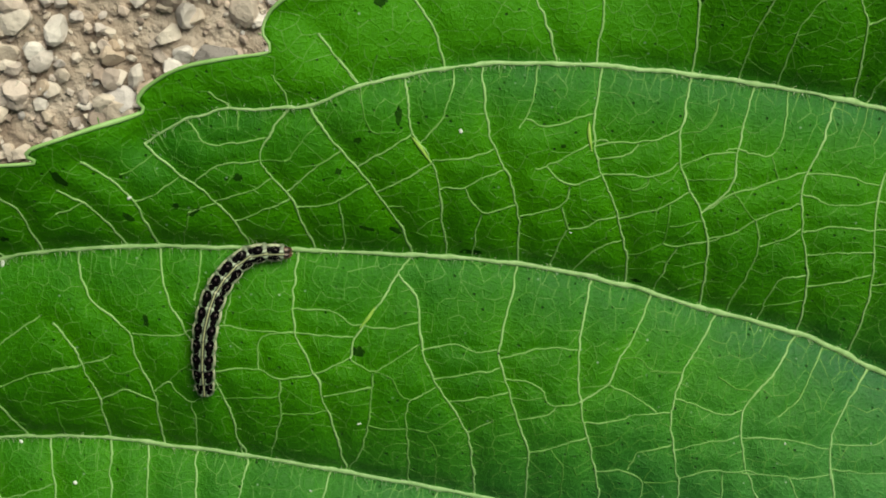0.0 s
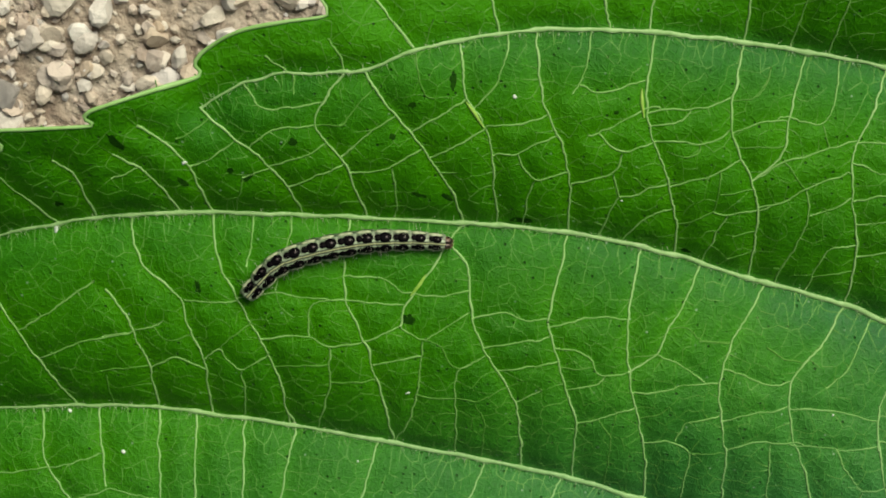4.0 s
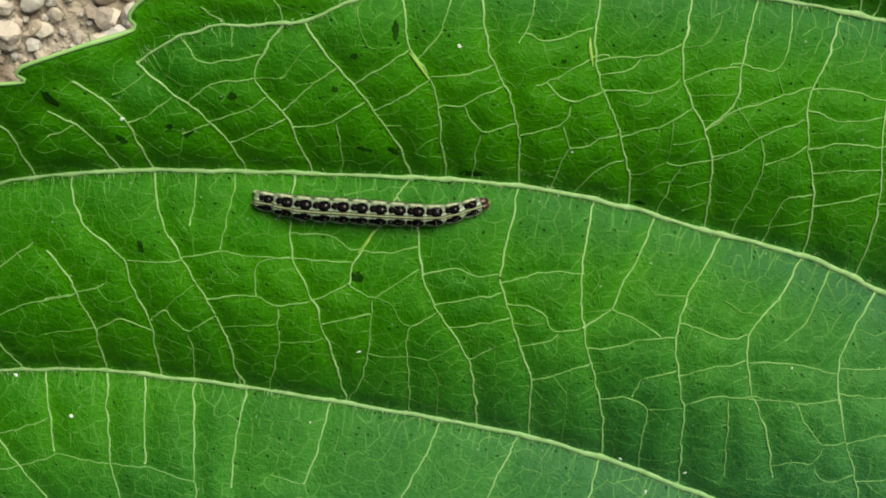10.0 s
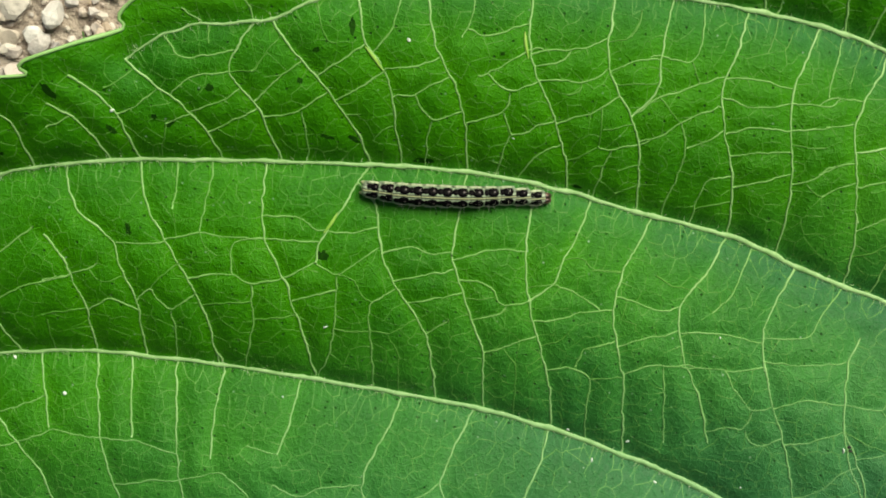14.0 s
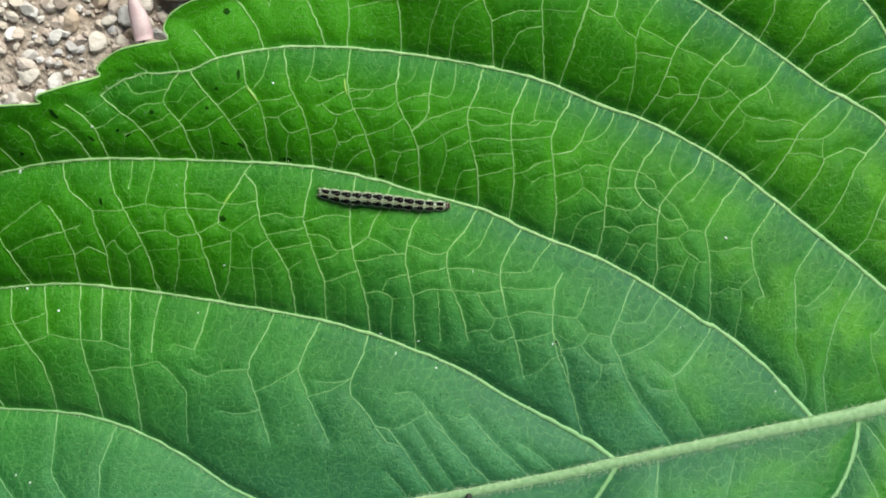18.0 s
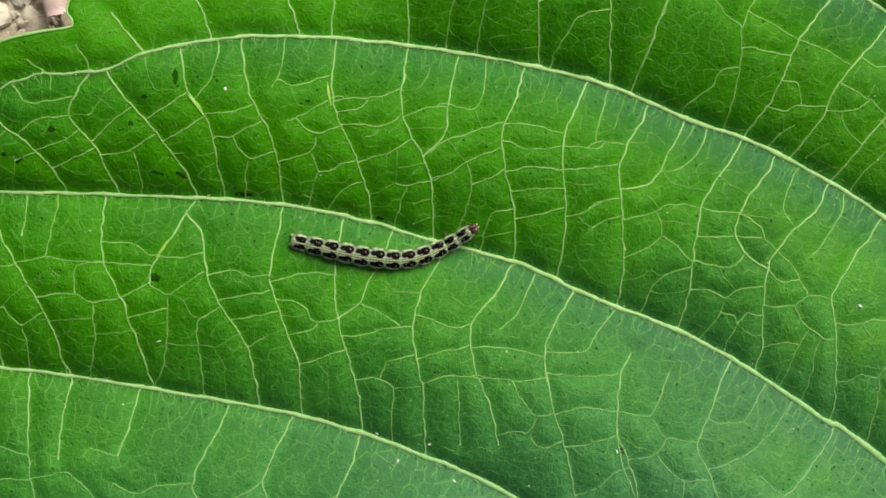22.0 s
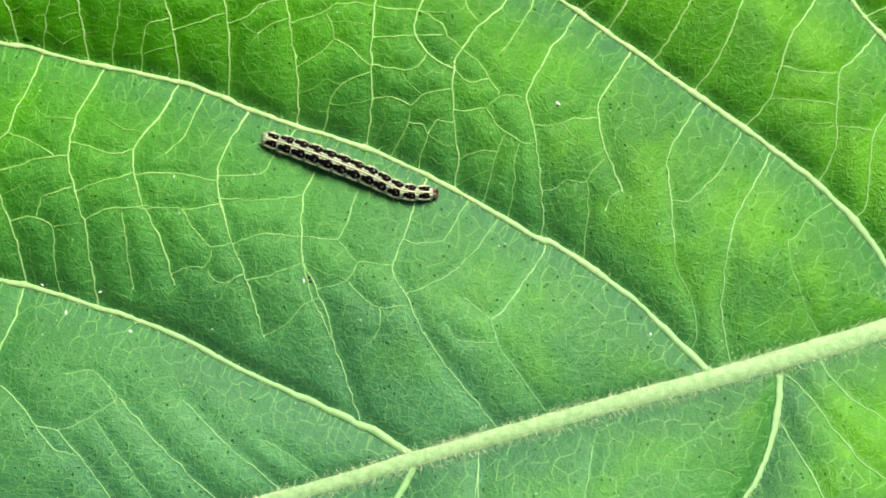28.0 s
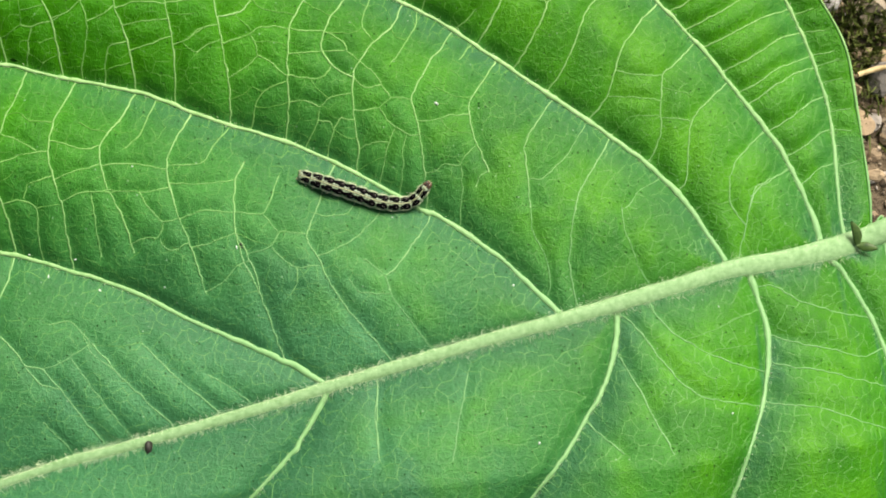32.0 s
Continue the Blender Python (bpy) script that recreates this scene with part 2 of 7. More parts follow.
MAIN_VEINS["vein_e"] = [(-85.68, -42.80), (-76.89, -41.70), (-70.00, -41.37), (-60.01, -41.58), (-53.10, -42.52), (-46.24, -44.75), (-40.38, -47.48), (-36.48, -49.76), (-30.65, -53.39), (-21.48, -57.10)]
MAIN_VEINS["vein_d"] = [(-84.68, -24.08), (-76.86, -21.43), (-64.15, -19.65), (-55.44, -19.29), (-47.76, -19.99), (-42.02, -20.62), (-31.50, -22.25), (-20.03, -24.19), (-14.29, -25.35), (-7.59, -27.18), (0.06, -29.84), (8.63, -33.45), (17.16, -38.21), (28.52, -43.99), (33.84, -47.42)]
MAIN_VEINS["vein_c"] = [(-83.48, -9.58), (-72.03, -2.21), (-63.83, 0.50), (-53.53, 2.00), (-41.51, 2.11), (-26.17, 1.53), (-16.30, 0.71), (-6.85, -1.23), (0.76, -3.48), (11.28, -6.34), (20.92, -10.68), (30.57, -14.33), (39.29, -18.98), (48.00, -24.64), (50.72, -25.92), (58.26, -31.82), (61.94, -35.68), (65.97, -39.99)]
MAIN_VEINS["vein_b"] = [(-49.98, 12.54), (-48.06, 13.98), (-46.38, 15.01), (-44.73, 15.54), (-42.77, 16.06), (-39.84, 16.28), (-37.56, 16.48), (-35.60, 16.61), (-32.95, 17.83), (-30.68, 18.74), (-22.82, 20.11), (-14.11, 20.38), (-2.06, 19.43), (12.51, 17.05), (21.10, 14.83), (29.81, 11.25), (32.17, 10.39), (39.03, 7.98), (47.48, 3.84), (53.27, 0.30), (59.82, -4.60), (67.57, -10.58), (75.34, -16.60), (81.15, -21.74), (85.29, -26.80), (87.83, -30.94), (89.96, -34.88)]
MAIN_VEINS["vein_a"] = [(14.62, 37.24), (30.08, 33.74), (42.41, 29.50), (56.15, 21.58), (66.49, 14.64), (76.67, 9.21), (79.43, 6.29), (83.02, 2.49), (87.80, -3.01), (91.76, -8.11), (96.48, -14.91), (100.37, -20.89), (103.22, -28.01), (104.43, -33.18)]
MAIN_VEINS["vein_rim"] = [(95.64, 9.42), (101.12, 3.47), (104.41, -2.45), (107.12, -10.07), (108.42, -16.81), (108.26, -27.56), (108.23, -33.24)]
MAIN_VEINS["vein_top"] = [(60.24, 38.02), (73.93, 27.43), (79.58, 18.51), (80.40, 12.50), (78.56, 6.50)]
MAIN_VEINS["vein_m"] = [(105.81, -36.64), (107.45, -37.97), (111.00, -45.34), (112.44, -50.85), (113.34, -56.20), (112.52, -63.09), (110.01, -82.13), (99.78, -102.07)]
MAIN_VEINS["vein_n"] = [(93.13, -36.83), (94.53, -43.11), (94.40, -47.65), (92.81, -53.44), (89.44, -60.51), (80.34, -77.80), (63.74, -96.21)]
MAIN_VEINS["vein_o"] = [(73.88, -40.48), (73.12, -44.59), (71.09, -49.65), (67.53, -54.52), (64.09, -58.73), (50.22, -73.16), (29.14, -89.05)]
MAIN_VEINS["vein_p"] = [(33.82, -47.94), (29.72, -54.04), (26.95, -56.99), (11.81, -70.36), (-10.58, -85.18)]
CROSS_VEINS.append([(-10.19, 20.20), (-10.43, 17.58), (-10.80, 15.24), (-10.29, 12.21), (-9.44, 10.17), (-8.33, 7.90), (-7.22, 4.34), (-6.44, 1.84), (-6.31, -1.37)])
CROSS_VEINS.append([(-2.06, 19.43), (-2.42, 17.36), (-2.88, 14.72), (-2.85, 12.46), (-2.50, 10.77), (-1.55, 9.03), (-0.32, 6.91), (0.57, 4.23), (0.92, 0.73), (0.97, -3.53)])
CROSS_VEINS.append([(3.72, 18.60), (3.38, 17.19), (2.80, 14.85), (2.43, 12.77), (2.37, 11.25), (2.12, 9.24), (-0.32, 6.91)])
CROSS_VEINS.append([(11.26, 17.30), (10.21, 13.43), (9.07, 10.90), (8.61, 9.22), (8.66, 7.81), (9.33, 4.73), (10.03, 2.03), (10.41, -0.79), (10.69, -3.74), (10.56, -6.09)])
CROSS_VEINS.append([(18.60, 15.62), (17.49, 12.89), (16.34, 10.66), (15.68, 9.01), (15.71, 6.83), (15.92, 4.59), (16.26, 1.94), (16.33, -0.80), (16.23, -4.20), (15.70, -8.24)])
CROSS_VEINS.append([(25.97, 12.90), (24.88, 10.77), (23.22, 8.26), (22.23, 5.98), (22.53, 3.12), (22.85, 0.50), (23.18, -2.21), (23.30, -4.12), (23.37, -4.33)])
CROSS_VEINS.append([(30.28, 11.07), (29.22, 8.74), (28.21, 7.27), (27.20, 5.16), (26.06, 3.79), (24.61, 3.30), (22.53, 3.12)])
CROSS_VEINS.append([(37.17, 8.72), (35.93, 6.61), (34.72, 5.15), (33.03, 3.06), (32.04, 1.37), (31.78, -1.03), (31.74, -2.35), (31.38, -4.18), (31.50, -4.40)])
CROSS_VEINS.append([(41.27, 6.97), (40.43, 5.16), (39.02, 3.71), (37.63, 2.24), (36.62, 0.09), (35.97, -2.13), (36.90, -3.68), (38.58, -5.40), (40.12, -6.07)])
CROSS_VEINS.append([(47.74, 3.70), (46.44, 0.83), (44.67, -0.62), (42.93, -1.76), (41.26, -3.93), (40.30, -5.53)])
CROSS_VEINS.append([(54.43, -0.52), (52.63, -3.00), (50.79, -4.43), (49.71, -6.40)])
CROSS_VEINS.append([(23.29, -3.91), (23.37, -4.13), (23.40, -6.28), (23.05, -11.51)])
CROSS_VEINS.append([(31.42, -3.97), (31.51, -4.19), (31.35, -6.26), (31.22, -8.78), (30.93, -11.43), (30.35, -14.23)])
CROSS_VEINS.append([(40.30, -5.54), (39.94, -7.02), (39.98, -10.49), (40.19, -14.11), (40.24, -16.37), (39.72, -19.24)])
CROSS_VEINS.append([(49.71, -6.41), (48.34, -8.59), (47.68, -9.55), (48.23, -11.24), (48.70, -14.68), (48.93, -18.27), (49.25, -21.92), (48.99, -25.16)])
CROSS_VEINS.append([(60.19, -4.88), (58.39, -7.37), (57.06, -8.81), (55.82, -10.28), (55.56, -12.21), (55.92, -14.84), (57.04, -18.26), (57.67, -20.19)])
CROSS_VEINS.append([(74.89, 3.07), (71.87, 4.18), (67.46, 2.45), (66.41, -0.37), (64.71, -3.08), (62.32, -6.51)])
CROSS_VEINS.append([(70.34, 12.54), (66.90, 10.00), (63.94, 7.80), (62.55, 5.47), (61.31, 3.25), (59.92, 0.97), (57.66, -2.94)])
CROSS_VEINS.append([(83.78, 1.64), (80.31, -1.33), (77.47, -4.46), (76.17, -7.88), (75.24, -11.05), (72.30, -14.19)])
CROSS_VEINS.append([(88.79, -4.23), (85.22, -6.98), (83.06, -8.49), (82.46, -13.04), (82.28, -16.80), (80.33, -20.93)])
CROSS_VEINS.append([(93.16, -10.07), (88.69, -13.11), (86.48, -15.41), (86.00, -18.61), (85.47, -23.44), (84.04, -25.12)])
CROSS_VEINS.append([(98.12, -17.26), (96.58, -18.21), (92.53, -21.15), (91.43, -23.76), (91.17, -27.23), (93.21, -30.09)])
CROSS_VEINS.append([(101.29, -22.88), (97.56, -24.20), (94.96, -25.60), (94.02, -27.36)])
CROSS_VEINS.append([(78.46, 7.65), (82.36, 7.82), (87.24, 8.36), (90.15, 6.39)])
CROSS_VEINS.append([(82.61, 2.95), (87.68, 5.38), (91.76, 6.87), (97.25, 7.75)])
CROSS_VEINS.append([(85.12, 0.12), (89.81, 2.32), (94.54, 4.87), (98.34, 6.63)])
CROSS_VEINS.append([(87.33, -2.45), (93.01, -0.00), (97.28, 2.31), (100.84, 3.84)])
CROSS_VEINS.append([(89.56, -5.19), (94.61, -3.06), (98.79, -1.32), (103.44, -0.36)])
CROSS_VEINS.append([(92.30, -8.86), (97.29, -6.47), (101.06, -4.43), (104.98, -3.79)])
CROSS_VEINS.append([(94.35, -11.78), (97.63, -10.32), (100.63, -8.55), (106.23, -7.20)])
CROSS_VEINS.append([(95.66, -13.70), (99.37, -11.24), (103.12, -9.50), (106.78, -8.91)])
CROSS_VEINS.append([(98.40, -17.67), (102.55, -15.25), (105.21, -13.76), (107.92, -13.13)])
CROSS_VEINS.append([(100.59, -21.33), (104.09, -19.76), (106.12, -18.24), (108.47, -17.91)])
CROSS_VEINS.append([(102.34, -25.49), (105.53, -23.14), (108.41, -22.66)])
CROSS_VEINS.append([(78.29, -38.55), (78.81, -40.73), (80.83, -43.56), (84.27, -45.75), (87.38, -47.53), (93.87, -50.15)])
CROSS_VEINS.append([(73.83, -40.74), (75.35, -41.36), (77.99, -45.42), (81.02, -49.89), (83.98, -52.10), (90.73, -53.77), (92.43, -54.40)])
CROSS_VEINS.append([(72.98, -45.03), (75.54, -50.67), (77.27, -54.98), (78.92, -58.67)])
CROSS_VEINS.append([(67.83, -54.14), (70.06, -56.26), (72.32, -58.11)])
CROSS_VEINS.append([(93.56, -38.64), (96.16, -38.51), (99.68, -41.05), (105.27, -43.12), (110.74, -44.70)])
CROSS_VEINS.append([(94.66, -45.18), (98.84, -46.59), (103.12, -47.66), (108.35, -49.56), (112.00, -48.70)])
CROSS_VEINS.append([(94.19, -48.76), (100.98, -50.22), (106.55, -52.07), (111.59, -53.92), (113.06, -53.56)])
CROSS_VEINS.append([(92.65, -53.84), (100.20, -54.83), (105.51, -57.06), (111.36, -59.63), (112.99, -59.84)])
CROSS_VEINS.append([(112.44, -50.85), (115.62, -50.39), (119.42, -49.64)])
CROSS_VEINS.append([(40.70, -46.04), (39.90, -52.62), (39.99, -56.74)])
CROSS_VEINS.append([(35.40, -33.92), (35.43, -34.13), (37.38, -37.37), (43.37, -45.46)])
CROSS_VEINS.append([(14.32, -18.69), (15.28, -22.65), (16.64, -26.90), (17.66, -31.18), (18.29, -33.86)])
CROSS_VEINS.append([(24.73, -16.49), (23.18, -18.78), (22.84, -22.41), (22.83, -25.59), (24.27, -28.84), (25.37, -32.10), (25.57, -34.26)])
CROSS_VEINS.append([(36.86, -17.57), (35.26, -20.61), (33.91, -23.68), (32.26, -26.72), (32.67, -28.00), (33.84, -29.95), (34.37, -31.87), (35.59, -34.30), (35.62, -34.46)])
CROSS_VEINS.append([(49.32, -25.25), (49.07, -26.58), (46.60, -29.19), (44.05, -32.12), (42.67, -32.95)])
CROSS_VEINS.append([(-49.98, 12.54), (-46.77, 9.74), (-45.51, 9.03), (-43.69, 7.13), (-42.23, 5.08), (-41.06, 2.10)])
CROSS_VEINS.append([(-37.27, 16.50), (-38.93, 14.12), (-39.84, 12.36), (-39.73, 11.30), (-38.66, 9.67), (-37.41, 8.34), (-36.42, 5.53), (-35.19, 1.93)])
CROSS_VEINS.append([(-35.60, 16.61), (-34.33, 14.57), (-32.74, 12.67), (-31.14, 10.69), (-29.52, 8.43), (-27.55, 5.22), (-26.38, 1.55)])
CROSS_VEINS.append([(-27.29, 19.44), (-26.95, 16.40), (-26.63, 14.35), (-24.97, 12.22), (-24.13, 10.01), (-23.77, 6.09), (-22.98, 1.35)])
CROSS_VEINS.append([(-20.66, 20.29), (-20.41, 17.00), (-19.86, 14.32), (-19.01, 12.40), (-17.90, 10.06), (-16.73, 6.20), (-16.55, 0.75)])
CROSS_VEINS.append([(-55.37, 11.20), (-53.04, 9.50), (-51.18, 7.40), (-50.40, 4.92), (-49.53, 2.17)])
CROSS_VEINS.append([(-57.73, 8.39), (-55.38, 6.99), (-53.76, 4.92), (-52.36, 2.08)])
CROSS_VEINS.append([(-33.12, 20.99), (-31.29, 18.78)])
CROSS_VEINS.append([(-56.99, 1.67), (-56.79, -1.00), (-56.08, -2.94), (-54.23, -4.54), (-52.21, -6.22), (-52.24, -7.75), (-51.52, -10.23), (-50.51, -12.61), (-50.48, -15.25), (-50.39, -19.69)])
CROSS_VEINS.append([(-49.53, 2.17), (-49.33, -0.44), (-48.88, -2.73), (-47.90, -4.54), (-47.10, -6.11), (-45.68, -8.96), (-44.44, -11.68), (-43.29, -15.29), (-42.69, -20.53)])
CROSS_VEINS.append([(-36.80, 1.99), (-37.29, -2.57), (-37.23, -5.47), (-35.38, -9.90), (-34.07, -13.91), (-32.30, -22.12)])
CROSS_VEINS.append([(-26.38, 1.55), (-29.14, -2.51), (-30.71, -5.00), (-31.59, -6.14), (-31.96, -8.22)])
CROSS_VEINS.append([(-27.59, -0.22), (-25.62, -2.49), (-25.59, -5.34), (-25.21, -7.54), (-23.93, -10.60), (-22.10, -13.45), (-20.60, -15.97), (-20.17, -19.22), (-19.67, -24.26)])
CROSS_VEINS.append([(-59.63, -5.51), (-58.04, -7.58), (-56.95, -10.47), (-55.94, -13.60), (-55.68, -19.29)])
CROSS_VEINS.append([(-16.55, 0.75), (-16.99, -2.52), (-17.82, -5.30), (-18.12, -7.85), (-17.15, -10.49), (-16.14, -14.11), (-14.72, -17.97), (-14.56, -25.29)])
CROSS_VEINS.append([(-9.44, -0.61), (-9.99, -3.15), (-10.46, -6.09), (-10.40, -10.83), (-9.80, -13.95), (-8.69, -17.66), (-7.66, -22.15), (-7.37, -27.25)])
CROSS_VEINS.append([(-3.68, -2.12), (-5.22, -6.13), (-6.60, -8.09), (-7.42, -10.60), (-10.19, -12.36)])
CROSS_VEINS.append([(2.78, -4.01), (1.05, -7.01), (-0.35, -9.25), (-1.16, -11.95), (-1.43, -13.81), (-0.85, -17.34), (-0.05, -20.67), (0.28, -29.92)])
CROSS_VEINS.append([(10.56, -6.09), (8.51, -9.54), (6.35, -11.61), (5.49, -13.04), (5.42, -15.25), (5.98, -18.30), (7.31, -21.09), (8.44, -25.30), (9.01, -27.76)])
CROSS_VEINS.append([(17.96, -9.34), (15.78, -12.57), (14.69, -14.62), (14.19, -16.21), (14.35, -19.35), (14.55, -19.67)])
CROSS_VEINS.append([(67.77, -10.74), (63.77, -15.22), (62.77, -17.52), (62.97, -21.98), (63.00, -25.38)])
CROSS_VEINS.append([(75.34, -16.60), (74.33, -17.99), (71.70, -21.22), (69.75, -23.93), (69.01, -25.88), (69.00, -26.15)])
CROSS_VEINS.append([(69.08, -25.69), (69.09, -25.75), (68.29, -29.31), (67.58, -33.54), (68.36, -38.88), (68.76, -40.46)])
CROSS_VEINS.append([(78.97, 6.85), (74.77, 2.96), (72.59, 0.33), (71.28, -2.82), (69.24, -6.99), (66.77, -9.96)])
CROSS_VEINS.append([(-4.21, 37.39), (-3.44, 31.77), (-2.65, 27.62), (-2.12, 23.95), (-2.06, 19.43)])
CROSS_VEINS.append([(7.64, 36.98), (8.21, 34.44), (10.40, 28.78), (12.33, 24.87), (12.84, 16.99)])
CROSS_VEINS.append([(-11.26, 32.21), (-10.52, 29.88), (-10.38, 25.45), (-10.68, 20.23)])
CROSS_VEINS.append([(-18.53, 30.61), (-17.04, 27.76), (-15.49, 24.39), (-14.11, 20.38)])
CROSS_VEINS.append([(-28.13, 27.96), (-26.59, 25.91), (-24.82, 23.32), (-23.92, 19.98)])
CROSS_VEINS.append([(22.67, 35.51), (21.30, 31.96), (20.31, 27.27), (20.65, 21.99), (21.10, 14.83)])
CROSS_VEINS.append([(30.08, 33.74), (28.02, 28.35), (26.03, 22.57), (24.92, 18.26), (23.62, 13.89)])
CROSS_VEINS.append([(34.06, 32.61), (32.87, 28.90), (32.10, 25.49)])
CROSS_VEINS.append([(40.95, 30.16), (38.61, 27.34)])
CROSS_VEINS.append([(47.70, 26.71), (44.40, 23.14), (42.23, 20.51), (41.01, 16.77), (39.86, 13.50), (37.17, 8.72)])
CROSS_VEINS.append([(53.94, 22.95), (51.10, 19.69), (48.88, 17.58), (46.78, 14.64), (45.86, 11.39), (42.72, 6.28)])
CROSS_VEINS.append([(60.82, 18.46), (57.84, 14.62), (55.59, 13.04), (53.42, 11.97), (51.38, 9.25), (47.99, 3.56)])
CROSS_VEINS.append([(-67.48, -20.01), (-67.22, -25.43), (-65.24, -28.62), (-62.58, -31.95), (-60.96, -36.65), (-60.50, -41.54)])
CROSS_VEINS.append([(-61.80, -19.45), (-61.32, -24.05), (-60.98, -27.35)])
CROSS_VEINS.append([(-55.68, -19.29), (-55.46, -27.78), (-54.73, -32.23), (-53.53, -35.71), (-52.60, -42.64)])
CROSS_VEINS.append([(-51.94, -19.52), (-52.05, -28.13)])
CROSS_VEINS.append([(-47.21, -20.04), (-47.19, -28.16), (-46.96, -33.10), (-46.29, -37.13), (-45.98, -44.85)])
CROSS_VEINS.append([(-42.83, -19.07), (-42.07, -20.42), (-43.36, -27.03), (-43.61, -30.25)])
CROSS_VEINS.append([(-33.91, -21.86), (-35.21, -26.45), (-36.50, -29.60)])
CROSS_VEINS.append([(-23.13, -23.65), (-24.60, -26.97), (-27.24, -31.14), (-27.48, -33.26), (-26.10, -37.53), (-23.90, -44.84)])
CROSS_VEINS.append([(-15.50, -25.07), (-17.50, -28.55), (-19.33, -32.67), (-17.37, -37.38), (-14.05, -44.47)])
CROSS_VEINS.append([(-72.94, -33.58), (-71.09, -37.76), (-70.00, -41.37)])
CROSS_VEINS.append([(-7.59, -27.18), (-8.27, -30.07), (-10.40, -34.18), (-10.65, -36.76), (-8.73, -38.32), (-6.54, -41.43), (-4.62, -44.34), (-1.83, -45.11)])
CROSS_VEINS.append([(-6.42, -41.61), (-4.13, -42.19), (-1.24, -45.93), (1.02, -49.76), (3.30, -52.74), (3.47, -54.21)])
CROSS_VEINS.append([(2.54, -39.35), (6.03, -43.81), (9.41, -47.62), (12.58, -50.94), (12.93, -52.24)])
CROSS_VEINS.append([(9.19, -39.77), (12.67, -43.74), (16.13, -47.00), (19.89, -50.78)])
CROSS_VEINS.append([(31.60, 37.58), (30.98, 33.50)])
CROSS_VEINS.append([(35.81, 32.10), (36.81, 37.76)])
CROSS_VEINS.append([(42.37, 29.52), (42.65, 33.74), (42.00, 37.88)])
CROSS_VEINS.append([(46.09, 27.61), (48.24, 32.27), (49.37, 34.85), (48.86, 37.95)])
CROSS_VEINS.append([(49.53, 25.63), (52.29, 29.12), (56.35, 32.30), (62.09, 36.63)])
CROSS_VEINS.append([(-63.07, 7.71), (-61.36, 6.44), (-60.25, 1.21)])
CROSS_VEINS.append([(-34.72, 22.98), (-33.34, 21.27), (-31.29, 18.78)])
CROSS_VEINS.append([(22.78, -24.85), (23.41, -28.88), (25.38, -33.65), (28.26, -43.84)])
CROSS_VEINS.append([(-76.86, -21.43), (-75.32, -27.19), (-73.13, -33.09), (-70.00, -41.37)])
CROSS_VEINS.append([(-74.96, -41.55), (-74.23, -49.02), (-71.77, -50.88), (-66.68, -57.12)])
CROSS_VEINS.append([(-83.75, -42.54), (-81.00, -50.85), (-80.44, -58.57)])
CROSS_VEINS.append([(-60.50, -41.54), (-60.81, -47.63), (-61.23, -51.28), (-57.25, -57.60)])
CROSS_VEINS.append([(-50.14, -43.35), (-52.87, -50.06), (-52.81, -55.53)])
CROSS_VEINS.append([(101.29, -22.88), (95.16, -24.90), (94.06, -27.23), (91.52, -36.06)])
CROSS_VEINS.append([(40.70, -46.04), (39.85, -51.22), (39.99, -56.74)])
CROSS_VEINS.append([(60.24, 38.02), (58.41, 30.96), (58.16, 26.04), (56.28, 21.49)])
CROSS_VEINS.append([(68.51, 36.42), (66.46, 33.74), (61.97, 30.39), (58.40, 30.87)])
CROSS_VEINS.append([(69.91, 30.88), (65.16, 25.95), (62.96, 21.35), (60.82, 18.46)])
CROSS_VEINS.append([(75.42, 25.78), (69.74, 21.35), (66.02, 19.68), (63.73, 16.42)])
CROSS_VEINS.append([(78.49, 20.91), (73.05, 19.36), (66.99, 14.34)])
CROSS_VEINS.append([(79.87, 17.78), (74.63, 15.77), (71.13, 12.13)])
CROSS_VEINS.append([(80.41, 12.66), (74.98, 12.22), (73.08, 11.16)])
CROSS_VEINS.append([(-72.03, -2.21), (-70.66, -6.40), (-67.63, -12.14), (-63.86, -19.62)])
CROSS_VEINS.append([(-83.48, -9.58), (-80.70, -14.30), (-77.04, -21.47)])
CROSS_VEINS.append([(-63.83, 0.50), (-66.90, 4.35), (-69.12, 7.77)])
CROSS_VEINS.append([(-72.03, -2.21), (-72.63, 2.39), (-73.25, 4.37)])
CROSS_VEINS.append([(-84.68, -24.08), (-84.59, -31.08), (-79.04, -35.12), (-76.41, -41.67)])
LINK_VEINS.append([(-16.66, 15.66), (-15.21, 14.92), (-13.46, 15.23), (-12.02, 15.75), (-10.72, 16.12)])
LINK_VEINS.append([(-10.52, 13.17), (-8.66, 13.78), (-6.59, 13.53), (-4.80, 13.87), (-2.88, 14.72)])
LINK_VEINS.append([(-10.23, 11.99), (-8.44, 12.29), (-6.92, 12.81), (-6.59, 13.53)])
LINK_VEINS.append([(-15.63, 11.13), (-14.72, 11.32), (-12.86, 12.34), (-10.42, 13.81), (-9.30, 13.64)])
LINK_VEINS.append([(-14.72, 11.32), (-13.69, 10.04), (-12.46, 9.35), (-11.03, 9.98), (-9.62, 10.55)])
LINK_VEINS.append([(-12.46, 9.35), (-12.72, 7.92), (-13.02, 7.27), (-13.98, 7.01), (-15.44, 6.61), (-16.73, 6.20)])
LINK_VEINS.append([(-13.02, 7.27), (-12.75, 5.94), (-12.20, 4.96)])
LINK_VEINS.append([(-12.20, 4.96), (-12.91, 3.13), (-13.74, 0.29)])
